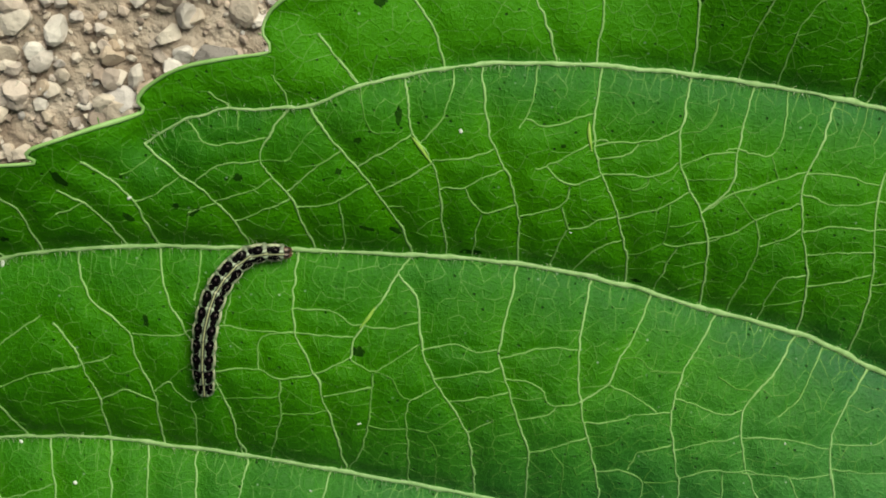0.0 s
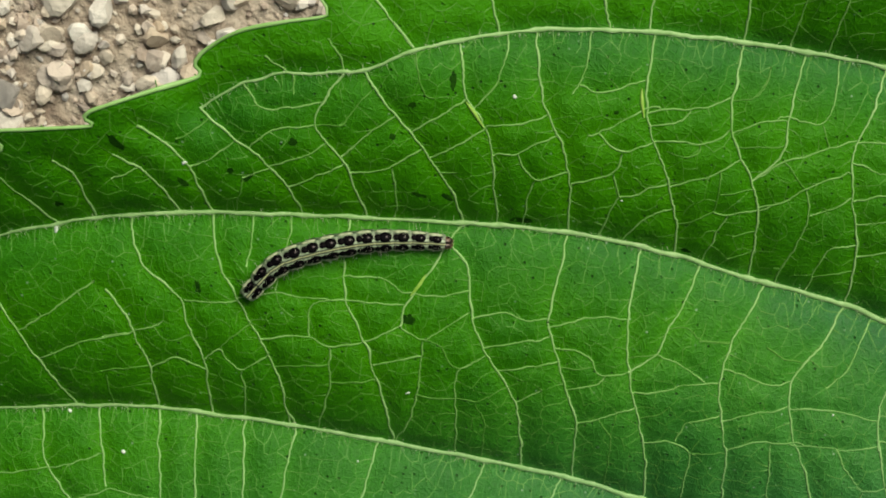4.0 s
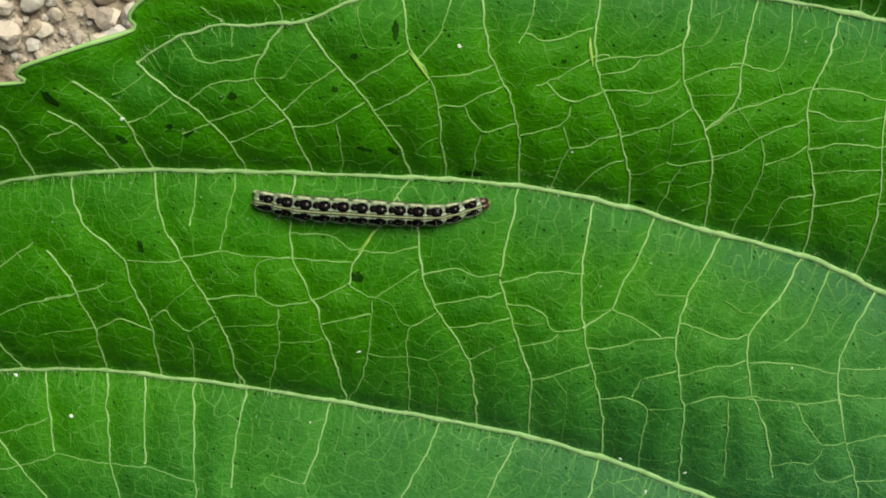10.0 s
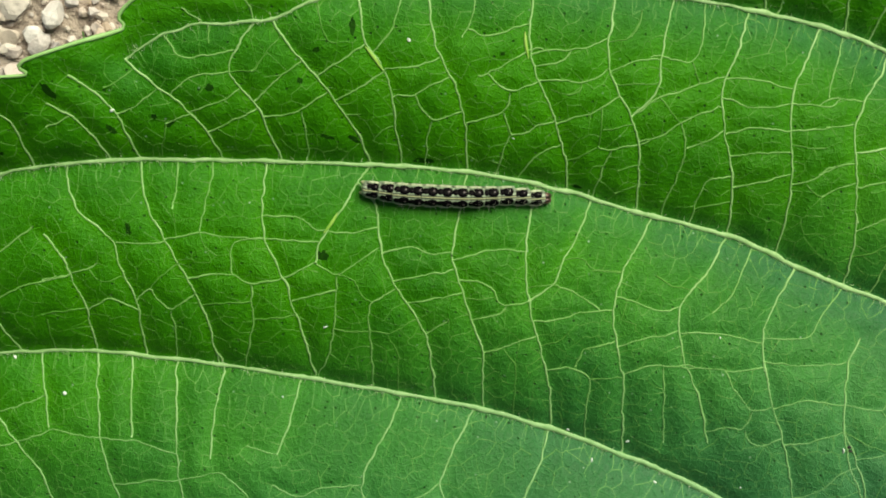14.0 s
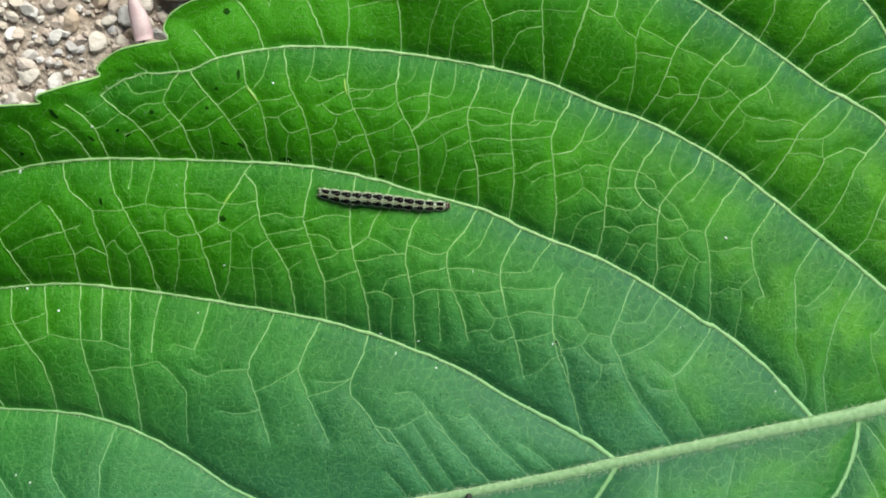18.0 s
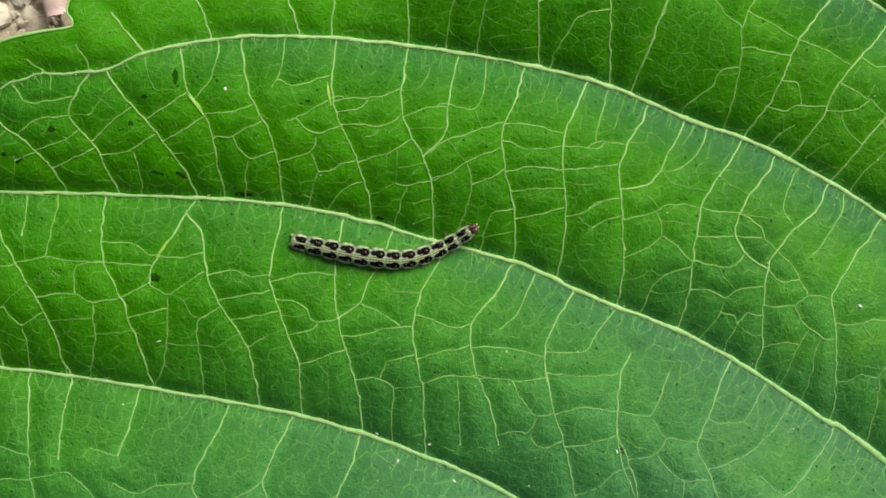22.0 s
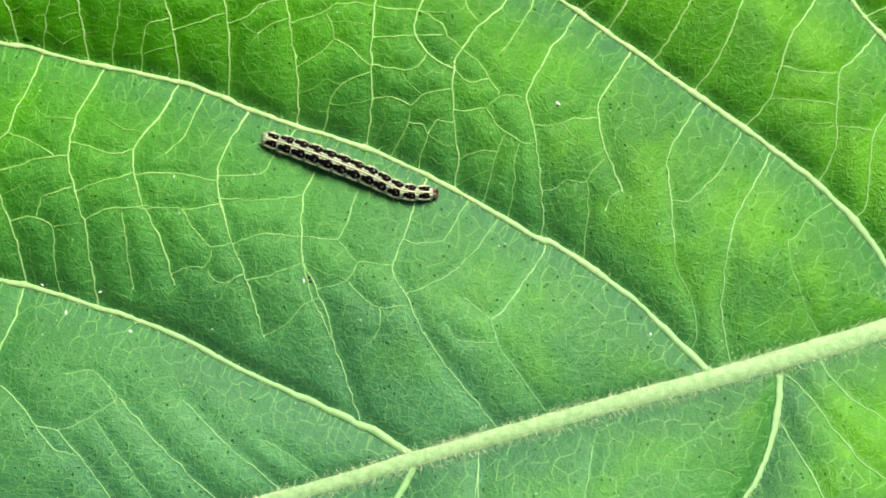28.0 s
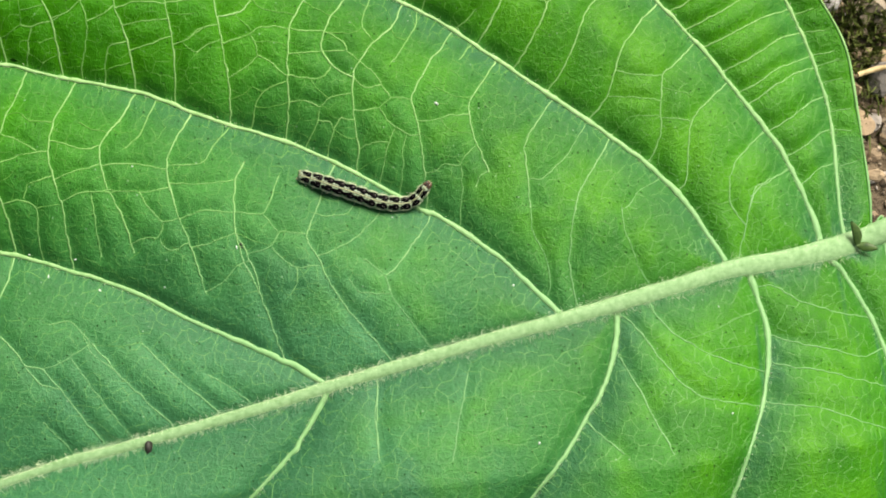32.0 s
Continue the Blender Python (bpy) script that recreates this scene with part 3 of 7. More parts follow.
LINK_VEINS.append([(-12.20, 4.96), (-10.72, 5.21), (-9.80, 5.94), (-7.88, 6.56)])
LINK_VEINS.append([(-11.44, -0.17), (-10.99, 0.98), (-9.69, 2.80), (-8.21, 3.54), (-7.07, 3.90)])
LINK_VEINS.append([(-9.62, 10.55), (-7.11, 10.69), (-5.48, 10.30), (-4.26, 10.72), (-2.76, 11.79)])
LINK_VEINS.append([(-7.75, 6.13), (-6.26, 6.92), (-4.08, 7.14), (-3.10, 8.16), (-1.55, 9.03)])
LINK_VEINS.append([(-3.48, 3.72), (-2.12, 3.29), (-0.99, 3.82), (0.85, 3.78), (1.72, 4.50)])
LINK_VEINS.append([(-2.12, 3.29), (-2.82, 1.59), (-3.68, -2.12)])
LINK_VEINS.append([(-2.68, 11.38), (-0.74, 12.28), (1.09, 12.83), (2.40, 12.53)])
LINK_VEINS.append([(-0.16, 7.06), (1.14, 8.08), (2.27, 9.15), (3.67, 9.26), (5.52, 9.96), (7.07, 10.47), (9.07, 10.90)])
LINK_VEINS.append([(0.57, 4.23), (2.50, 4.77), (4.44, 6.08), (5.08, 6.54), (6.64, 7.28), (8.66, 7.81)])
LINK_VEINS.append([(1.34, 12.83), (2.28, 13.10), (3.80, 12.47), (5.56, 12.30), (6.41, 13.32), (6.56, 15.39), (6.89, 18.08)])
LINK_VEINS.append([(4.71, 6.28), (5.13, 4.85), (5.38, 3.66), (5.13, 1.83), (4.33, -0.72), (3.73, -2.26), (3.51, -4.19)])
LINK_VEINS.append([(5.38, 3.66), (6.80, 3.98), (8.08, 4.76), (9.14, 5.57)])
LINK_VEINS.append([(6.53, -4.94), (6.99, -2.10), (7.59, 0.27), (10.24, 0.64)])
LINK_VEINS.append([(8.97, 10.65), (11.38, 10.82), (13.22, 10.25), (15.86, 9.64)])
LINK_VEINS.append([(8.57, 8.85), (10.08, 8.43), (11.30, 7.80), (13.16, 7.87), (15.63, 8.17)])
LINK_VEINS.append([(9.24, 5.14), (11.24, 5.71), (13.43, 5.75), (15.62, 5.41), (17.50, 5.56), (19.52, 5.80), (19.73, 5.76)])
LINK_VEINS.append([(9.83, 2.86), (11.79, 3.01), (13.38, 3.37), (16.12, 3.19)])
LINK_VEINS.append([(10.38, -0.58), (12.03, -0.14), (13.94, 0.15), (14.91, 0.76), (16.31, 0.93)])
LINK_VEINS.append([(15.63, 8.17), (17.53, 8.09), (19.53, 7.73), (20.83, 8.61)])
LINK_VEINS.append([(16.33, -0.12), (17.76, -0.07), (18.72, 0.61), (19.48, 1.65), (20.72, 1.84)])
LINK_VEINS.append([(43.01, 10.69), (41.69, 9.69), (40.60, 8.61), (40.12, 7.50)])
LINK_VEINS.append([(57.61, 2.06), (56.14, 0.59), (54.43, -0.52)])
LINK_VEINS.append([(50.20, 2.30), (50.87, 4.40), (52.79, 6.50)])
LINK_VEINS.append([(40.72, 15.82), (42.70, 15.57), (43.17, 14.11), (43.20, 13.03)])
LINK_VEINS.append([(39.46, 12.71), (40.49, 12.51), (41.44, 12.04), (42.63, 13.00), (44.91, 12.78), (46.32, 12.76)])
LINK_VEINS.append([(46.22, 12.34), (48.05, 12.21), (49.63, 12.38), (50.57, 13.05), (51.24, 13.63)])
LINK_VEINS.append([(47.39, 15.68), (49.18, 14.80), (51.25, 13.78)])
LINK_VEINS.append([(51.25, 13.78), (51.24, 13.63), (53.30, 11.86)])
LINK_VEINS.append([(48.05, 12.21), (48.46, 10.52), (50.84, 8.39)])
LINK_VEINS.append([(52.74, 11.25), (54.08, 9.47), (56.92, 8.86), (57.22, 9.03)])
LINK_VEINS.append([(52.79, 6.50), (53.63, 7.50), (54.08, 9.47)])
LINK_VEINS.append([(32.87, 10.15), (32.25, 8.09), (30.73, 6.34), (29.42, 5.31), (27.20, 5.16)])
LINK_VEINS.append([(44.17, 5.56), (43.01, 3.88), (42.25, 2.41), (41.86, 0.59), (43.44, -1.35)])
LINK_VEINS.append([(49.79, 2.54), (49.06, -0.16), (47.77, -1.61), (46.52, -3.40), (45.49, -4.45)])
LINK_VEINS.append([(57.04, -2.46), (54.92, -4.61)])
LINK_VEINS.append([(21.10, 14.83), (20.41, 12.25), (19.57, 9.87), (19.55, 8.71)])
LINK_VEINS.append([(18.53, 7.93), (19.55, 8.71), (21.45, 8.55), (23.22, 8.26)])
LINK_VEINS.append([(19.32, 5.78), (19.52, 5.74), (22.23, 5.98)])
LINK_VEINS.append([(22.96, -0.35), (24.92, 0.07), (26.83, 0.53), (28.09, 1.45), (30.03, 1.47), (31.95, 0.99)])
LINK_VEINS.append([(31.99, 1.19), (33.29, 0.67), (36.62, 0.34), (38.19, -0.51), (39.33, -1.17), (39.37, -2.42), (41.26, -3.93)])
LINK_VEINS.append([(31.74, -2.35), (33.64, -2.39), (35.97, -2.22), (37.55, -2.33), (39.37, -2.42)])
LINK_VEINS.append([(18.99, 0.93), (19.49, 1.00), (21.07, 2.00), (22.65, 2.10)])
LINK_VEINS.append([(19.47, -1.38), (21.06, -0.47), (22.90, 0.08)])
LINK_VEINS.append([(26.83, 0.53), (27.49, -0.87), (27.67, -2.37)])
LINK_VEINS.append([(27.67, -2.37), (26.23, -3.52), (24.95, -4.21), (23.42, -5.11)])
LINK_VEINS.append([(27.67, -2.37), (29.12, -3.20), (29.97, -4.28), (31.42, -5.31)])
LINK_VEINS.append([(31.42, -5.31), (33.38, -5.64), (34.87, -6.12), (36.32, -5.71), (37.41, -4.28)])
LINK_VEINS.append([(25.68, -12.45), (26.53, -9.43), (27.31, -7.63), (29.21, -6.58), (31.37, -6.03)])
LINK_VEINS.append([(31.20, -8.98), (32.85, -8.63), (33.83, -8.82), (35.36, -10.09), (36.57, -8.66), (39.92, -8.30)])
LINK_VEINS.append([(32.87, -15.43), (33.95, -13.55), (34.98, -11.79), (35.36, -10.09)])
LINK_VEINS.append([(35.76, -16.95), (36.43, -14.87), (37.11, -12.92), (36.89, -11.99), (35.06, -11.58)])
LINK_VEINS.append([(37.11, -12.92), (38.00, -11.43), (40.06, -11.95)])
LINK_VEINS.append([(40.12, -6.07), (41.59, -7.62), (43.20, -7.45), (44.02, -7.30)])
LINK_VEINS.append([(41.26, -3.93), (43.16, -5.80), (44.02, -7.30), (44.93, -9.04)])
LINK_VEINS.append([(39.98, -10.49), (41.72, -10.72), (43.52, -10.57), (44.93, -9.04), (47.68, -9.55)])
LINK_VEINS.append([(43.52, -10.57), (44.79, -12.86), (46.96, -14.38), (48.68, -14.47)])
LINK_VEINS.append([(40.27, -15.94), (42.01, -15.27), (43.26, -15.00), (44.43, -15.31)])
LINK_VEINS.append([(42.73, -21.16), (43.86, -17.15), (44.67, -14.56), (45.40, -13.43)])
LINK_VEINS.append([(45.26, -22.85), (46.13, -19.31), (46.23, -16.32), (46.96, -14.38)])
LINK_VEINS.append([(48.44, -12.52), (50.04, -12.71), (51.55, -12.59), (52.35, -11.99), (55.56, -12.21)])
LINK_VEINS.append([(49.07, -19.70), (50.73, -19.50), (51.95, -18.49), (54.03, -19.20), (54.73, -17.41), (56.39, -16.39)])
LINK_VEINS.append([(54.03, -19.20), (54.09, -21.26), (53.50, -25.49), (53.31, -27.84)])
LINK_VEINS.append([(55.78, -22.12), (56.35, -20.36), (57.61, -20.00)])
LINK_VEINS.append([(41.32, -20.24), (39.45, -22.65), (38.31, -24.37), (34.88, -24.62), (33.72, -24.05)])
LINK_VEINS.append([(56.07, 9.00), (56.88, 9.26), (58.40, 8.46), (61.46, 8.81), (63.94, 7.80)])
LINK_VEINS.append([(56.14, 5.31), (58.48, 5.10), (60.40, 5.76), (62.37, 5.48), (65.03, 5.57), (67.26, 5.62), (69.17, 6.78), (72.09, 10.06), (72.77, 11.31)])
LINK_VEINS.append([(67.26, 5.62), (66.92, 3.85), (67.30, 2.29)])
LINK_VEINS.append([(61.31, 3.25), (63.52, 3.21), (65.01, 3.36), (67.46, 2.45)])
LINK_VEINS.append([(57.45, 14.24), (58.53, 11.39)])
LINK_VEINS.append([(76.29, -7.51), (78.31, -8.15), (83.00, -8.64)])
LINK_VEINS.append([(75.24, -11.05), (79.18, -11.35), (82.54, -12.00)])
LINK_VEINS.append([(82.44, -14.54), (83.99, -14.46), (86.57, -15.23)])
LINK_VEINS.append([(97.25, 7.75), (100.90, 7.15)])
LINK_VEINS.append([(101.87, 2.40), (104.82, 2.99)])
LINK_VEINS.append([(103.87, -1.25), (106.83, -0.50)])
LINK_VEINS.append([(104.98, -3.79), (108.44, -3.63)])
LINK_VEINS.append([(106.23, -7.20), (109.65, -6.65)])
LINK_VEINS.append([(106.78, -8.91), (108.30, -8.36), (110.28, -7.90)])
LINK_VEINS.append([(107.40, -11.08), (110.61, -10.71)])
LINK_VEINS.append([(108.29, -15.32), (111.33, -15.11)])
LINK_VEINS.append([(108.47, -17.91), (111.21, -18.27)])
LINK_VEINS.append([(108.38, -23.49), (111.74, -22.46)])
LINK_VEINS.append([(52.74, -46.47), (50.65, -52.93), (49.55, -57.22)])
LINK_VEINS.append([(42.67, -32.95), (43.21, -35.60), (45.60, -39.38), (48.67, -44.32)])
LINK_VEINS.append([(37.64, -33.14), (39.09, -35.02), (43.11, -35.36)])
LINK_VEINS.append([(14.32, -18.69), (16.75, -19.05), (19.96, -19.06), (23.18, -18.78)])
LINK_VEINS.append([(15.57, -23.60), (18.52, -22.53), (22.65, -23.03), (26.79, -23.77), (27.50, -22.63), (29.17, -18.62)])
LINK_VEINS.append([(10.33, -19.62), (11.23, -21.45), (13.31, -23.96), (15.50, -23.41)])
LINK_VEINS.append([(16.80, -27.50), (19.57, -26.97), (22.94, -25.97)])
LINK_VEINS.append([(13.31, -23.96), (12.70, -26.03), (10.61, -25.78), (8.72, -26.45)])
LINK_VEINS.append([(12.70, -26.03), (13.09, -27.35), (14.35, -27.89), (16.58, -26.71)])
LINK_VEINS.append([(18.24, -33.66), (20.84, -32.53), (22.25, -30.63), (24.57, -29.63)])
LINK_VEINS.append([(24.27, -28.84), (26.54, -28.43), (27.85, -28.02), (28.60, -26.03), (32.26, -26.72)])
LINK_VEINS.append([(33.75, -29.77), (36.49, -28.84), (38.49, -28.02), (40.91, -26.31), (44.59, -22.41)])
LINK_VEINS.append([(27.67, -28.18), (29.02, -29.96), (30.71, -31.15), (34.12, -30.98)])
LINK_VEINS.append([(30.71, -31.15), (30.74, -33.54), (30.07, -34.17)])
LINK_VEINS.append([(39.75, -30.55), (41.43, -31.90), (42.67, -32.95), (42.96, -34.91)])
LINK_VEINS.append([(26.79, -23.77), (28.60, -26.03)])
LINK_VEINS.append([(-51.08, 7.21), (-49.77, 7.69), (-49.06, 7.91), (-48.12, 9.05), (-46.88, 9.83)])
LINK_VEINS.append([(-45.70, 9.18), (-44.30, 10.66), (-43.27, 11.22), (-39.83, 11.53)])
LINK_VEINS.append([(-46.11, 15.13), (-45.10, 13.60), (-44.16, 12.77), (-41.53, 13.31), (-39.21, 13.67)])
LINK_VEINS.append([(-37.54, 8.56), (-36.15, 9.75), (-34.76, 11.24), (-32.74, 12.67)])
LINK_VEINS.append([(-38.79, 9.84), (-40.50, 8.64), (-43.95, 7.44)])
LINK_VEINS.append([(-42.34, 5.28), (-39.67, 6.50), (-37.19, 7.85)])
LINK_VEINS.append([(-31.41, 11.04), (-29.10, 12.62), (-26.63, 14.35)])
LINK_VEINS.append([(-23.09, 20.08), (-23.37, 17.45), (-24.16, 15.48), (-25.91, 13.37)])
LINK_VEINS.append([(-24.67, 11.67), (-26.13, 10.69), (-27.80, 9.57), (-29.66, 8.64)])
LINK_VEINS.append([(-36.85, 6.87), (-33.22, 7.37), (-31.84, 8.54), (-30.29, 9.55)])
LINK_VEINS.append([(-32.97, 7.47), (-32.64, 5.33), (-32.50, 1.83)])
LINK_VEINS.append([(-24.77, 11.84), (-21.81, 12.11), (-19.30, 12.99)])
LINK_VEINS.append([(-23.99, 8.93), (-21.76, 9.15), (-20.77, 10.10), (-18.29, 10.97)])
LINK_VEINS.append([(-21.76, 9.15), (-21.23, 7.60), (-20.17, 6.41), (-17.01, 7.52)])
LINK_VEINS.append([(-20.17, 6.41), (-20.65, 4.55), (-20.75, 1.20)])
LINK_VEINS.append([(-46.42, 6.20), (-43.82, 7.28)])
LINK_VEINS.append([(-58.13, 5.89), (-56.79, 6.24), (-55.53, 7.12)])
LINK_VEINS.append([(-38.67, 19.44), (-37.50, 17.86), (-37.27, 16.50)])
LINK_VEINS.append([(-44.14, 17.71), (-42.03, 16.14)])
LINK_VEINS.append([(-45.83, 2.18), (-45.89, -0.57), (-46.35, -2.69)])
LINK_VEINS.append([(-42.08, 2.12), (-42.50, -0.53), (-43.04, -2.46), (-43.63, -4.92)])
LINK_VEINS.append([(-52.21, -6.22), (-49.71, -6.31), (-47.10, -6.11)])
LINK_VEINS.append([(-47.23, -5.86), (-45.43, -5.63), (-43.63, -4.92), (-41.22, -5.56), (-37.13, -5.80)])
LINK_VEINS.append([(-40.51, -9.45), (-40.60, -7.69), (-40.38, -6.08), (-37.18, -5.63)])
LINK_VEINS.append([(-45.13, -10.09), (-42.79, -9.47), (-40.51, -9.45), (-38.61, -10.71), (-35.38, -9.90)])
LINK_VEINS.append([(-38.61, -10.71), (-38.73, -13.11), (-38.44, -14.45), (-39.20, -17.42), (-39.87, -20.93)])
LINK_VEINS.append([(-50.51, -12.61), (-49.02, -11.05), (-48.75, -11.93), (-47.09, -13.80), (-44.44, -11.68)])
LINK_VEINS.append([(-47.09, -13.80), (-46.81, -16.21), (-47.21, -20.04)])
LINK_VEINS.append([(-55.88, -14.10), (-53.46, -12.28), (-50.44, -13.90)])
LINK_VEINS.append([(-60.20, -10.55), (-57.41, -9.88)])
LINK_VEINS.append([(-57.41, -9.88), (-55.23, -9.10), (-54.29, -8.46)])
LINK_VEINS.append([(-37.13, -5.80), (-34.22, -5.90), (-31.59, -6.14)])
LINK_VEINS.append([(-37.37, -3.47), (-33.51, -3.54), (-31.76, -4.81), (-30.71, -5.00)])
LINK_VEINS.append([(-30.71, -5.00), (-28.58, -5.19), (-25.57, -4.56)])
LINK_VEINS.append([(-35.38, -9.90), (-33.55, -9.09), (-31.96, -8.22)])
LINK_VEINS.append([(-31.96, -8.22), (-29.84, -9.67), (-25.43, -6.70)])
LINK_VEINS.append([(-29.84, -9.67), (-29.86, -12.01), (-30.29, -15.55), (-30.92, -18.92), (-32.30, -22.12)])
LINK_VEINS.append([(-34.46, -12.47), (-31.80, -11.64), (-29.83, -11.09)])
LINK_VEINS.append([(-23.73, -10.97), (-26.43, -12.50), (-26.61, -14.66), (-26.37, -18.36), (-26.27, -23.11)])
LINK_VEINS.append([(-25.28, -7.31), (-22.56, -6.49), (-20.42, -7.23), (-18.14, -7.21)])
LINK_VEINS.append([(-24.13, -10.22), (-21.44, -9.70), (-17.80, -8.93)])
LINK_VEINS.append([(-20.60, -15.97), (-18.32, -14.36)])
LINK_VEINS.append([(-22.67, -12.59), (-18.39, -11.75), (-16.89, -11.42)])
LINK_VEINS.append([(-15.86, 20.42), (-16.02, 18.02), (-16.46, 16.05), (-17.26, 14.89)])
LINK_VEINS.append([(13.40, -7.18), (11.80, -10.16), (10.73, -12.19), (8.92, -13.57)])
LINK_VEINS.append([(23.05, -11.51), (20.64, -13.93), (19.16, -16.45), (14.18, -16.38)])
LINK_VEINS.append([(-18.09, -8.03), (-15.99, -7.39), (-14.22, -6.77), (-10.49, -7.24)])
LINK_VEINS.append([(-17.31, -10.07), (-14.84, -10.20), (-13.73, -11.14), (-13.51, -12.09), (-12.59, -12.84), (-10.19, -12.36)])
LINK_VEINS.append([(-16.01, -14.47), (-12.92, -13.71), (-12.43, -12.87)])
LINK_VEINS.append([(-9.65, -14.49), (-6.21, -14.04), (-4.97, -13.44), (-1.44, -13.30)])
LINK_VEINS.append([(-7.42, -10.60), (-5.41, -11.28), (-2.78, -13.33)])
LINK_VEINS.append([(-1.16, -11.95), (1.22, -12.60), (3.46, -13.45), (5.49, -13.04)])
LINK_VEINS.append([(-0.89, -17.14), (1.42, -16.29), (3.59, -15.93), (5.43, -15.43)])
LINK_VEINS.append([(-0.09, -20.32), (1.96, -19.24), (3.37, -18.76), (3.97, -19.35), (6.59, -18.93), (7.31, -19.31)])
LINK_VEINS.append([(3.97, -19.35), (4.16, -23.60), (4.44, -28.03)])
LINK_VEINS.append([(5.45, -15.61), (7.98, -15.61), (10.95, -15.90), (14.18, -16.78)])
LINK_VEINS.append([(5.72, -19.09), (6.25, -19.36), (8.58, -19.30), (10.81, -19.64), (14.46, -19.28)])
LINK_VEINS.append([(-14.70, -18.13), (-12.76, -17.39), (-9.18, -16.01)])
LINK_VEINS.append([(-8.10, -19.92), (-5.33, -19.41), (-3.40, -20.83), (-3.84, -24.38), (-3.65, -28.48)])
LINK_VEINS.append([(-5.11, -19.46), (-4.37, -17.43), (-1.02, -16.49)])
LINK_VEINS.append([(72.30, -14.19), (71.56, -15.16), (68.65, -18.67), (64.88, -21.58), (62.94, -21.41)])
LINK_VEINS.append([(82.07, -22.74), (78.29, -24.26), (76.66, -26.22), (75.56, -26.32)])
LINK_VEINS.append([(75.55, -26.12), (75.78, -29.78), (77.91, -35.78), (78.74, -36.95), (79.04, -38.41)])
LINK_VEINS.append([(63.00, -25.38), (62.93, -28.53), (64.73, -32.32), (65.03, -36.58), (64.02, -37.90)])
LINK_VEINS.append([(5.58, 18.30), (6.29, 24.04), (7.81, 26.69), (10.60, 28.36)])
LINK_VEINS.append([(2.13, 18.85), (2.72, 24.01), (4.12, 28.24), (4.59, 32.11), (6.65, 33.66), (8.26, 34.30)])
LINK_VEINS.append([(-10.52, 29.88), (-6.84, 30.70), (-3.18, 31.15), (1.49, 31.83), (4.59, 32.11)])
LINK_VEINS.append([(-24.35, 31.35), (-20.81, 31.63), (-18.53, 30.61)])
LINK_VEINS.append([(-22.85, 26.71), (-22.69, 28.00), (-20.87, 29.56), (-18.53, 30.61)])
LINK_VEINS.append([(-25.53, 28.24), (-22.95, 27.74), (-22.92, 26.81), (-22.85, 26.71)])
LINK_VEINS.append([(-10.37, 26.33), (-5.81, 27.58), (-2.72, 27.99)])
LINK_VEINS.append([(10.11, 29.47), (14.56, 30.88), (18.27, 29.61), (20.59, 29.20)])
LINK_VEINS.append([(12.39, 24.55), (16.24, 26.21), (20.30, 26.13)])
LINK_VEINS.append([(23.85, 14.68), (24.79, 18.26), (26.12, 22.57), (27.84, 27.25), (27.75, 27.59)])
LINK_VEINS.append([(14.05, 16.74), (14.41, 18.16), (15.36, 20.37), (16.86, 23.05), (20.49, 23.78)])
LINK_VEINS.append([(32.10, 25.49), (33.49, 23.40), (35.52, 21.92)])
LINK_VEINS.append([(38.61, 27.34), (36.44, 24.19), (35.52, 21.92), (35.75, 17.82), (35.33, 13.45), (34.85, 9.51)])
LINK_VEINS.append([(36.10, 23.61), (39.14, 22.37), (42.23, 20.51)])
LINK_VEINS.append([(42.23, 20.51), (45.46, 19.47), (48.88, 17.58)])
LINK_VEINS.append([(49.87, 18.55), (51.83, 17.34), (53.79, 17.59), (56.28, 21.49)])
LINK_VEINS.append([(27.54, 27.00), (30.22, 25.22), (32.10, 25.49)])
LINK_VEINS.append([(35.65, 19.57), (36.54, 19.71), (41.53, 18.57)])
LINK_VEINS.append([(29.66, 11.32), (30.27, 12.84), (32.75, 15.11), (33.69, 17.29), (35.72, 17.20)])
LINK_VEINS.append([(-73.85, -31.20), (-72.65, -30.84), (-68.04, -30.07), (-64.15, -29.16), (-60.99, -27.46), (-55.72, -28.31), (-51.77, -28.40), (-47.16, -29.86)])
LINK_VEINS.append([(-61.32, -24.05), (-65.15, -25.55), (-72.49, -27.16)])
LINK_VEINS.append([(-54.21, -33.65), (-50.24, -32.86), (-46.95, -32.65), (-42.52, -31.59), (-40.33, -33.46), (-37.89, -36.45)])
LINK_VEINS.append([(-39.72, -28.73), (-36.50, -29.60)])
LINK_VEINS.append([(-37.03, -32.83), (-34.27, -34.09), (-31.81, -32.96), (-27.58, -32.73)])
LINK_VEINS.append([(-26.42, -36.54), (-22.83, -34.77), (-19.33, -32.67)])
LINK_VEINS.append([(-32.08, -39.76), (-28.79, -40.20), (-25.52, -39.43)])
LINK_VEINS.append([(-37.89, -36.45), (-37.95, -45.87)])
LINK_VEINS.append([(-17.48, -37.15), (-13.02, -35.71), (-10.33, -34.18), (-8.68, -30.91)])
LINK_VEINS.append([(-16.36, -34.64), (-13.11, -34.93), (-10.33, -34.18)])
LINK_VEINS.append([(1.75, -37.61), (1.59, -38.50), (2.69, -40.83), (5.54, -43.20)])
LINK_VEINS.append([(-0.22, -41.06), (2.39, -45.12), (4.71, -48.89), (6.77, -51.82), (7.11, -53.46)])
LINK_VEINS.append([(17.78, -44.56), (20.79, -46.51), (24.34, -49.82)])
LINK_VEINS.append([(-4.54, -49.37), (-2.94, -51.35), (-1.29, -53.51), (-1.02, -54.98)])
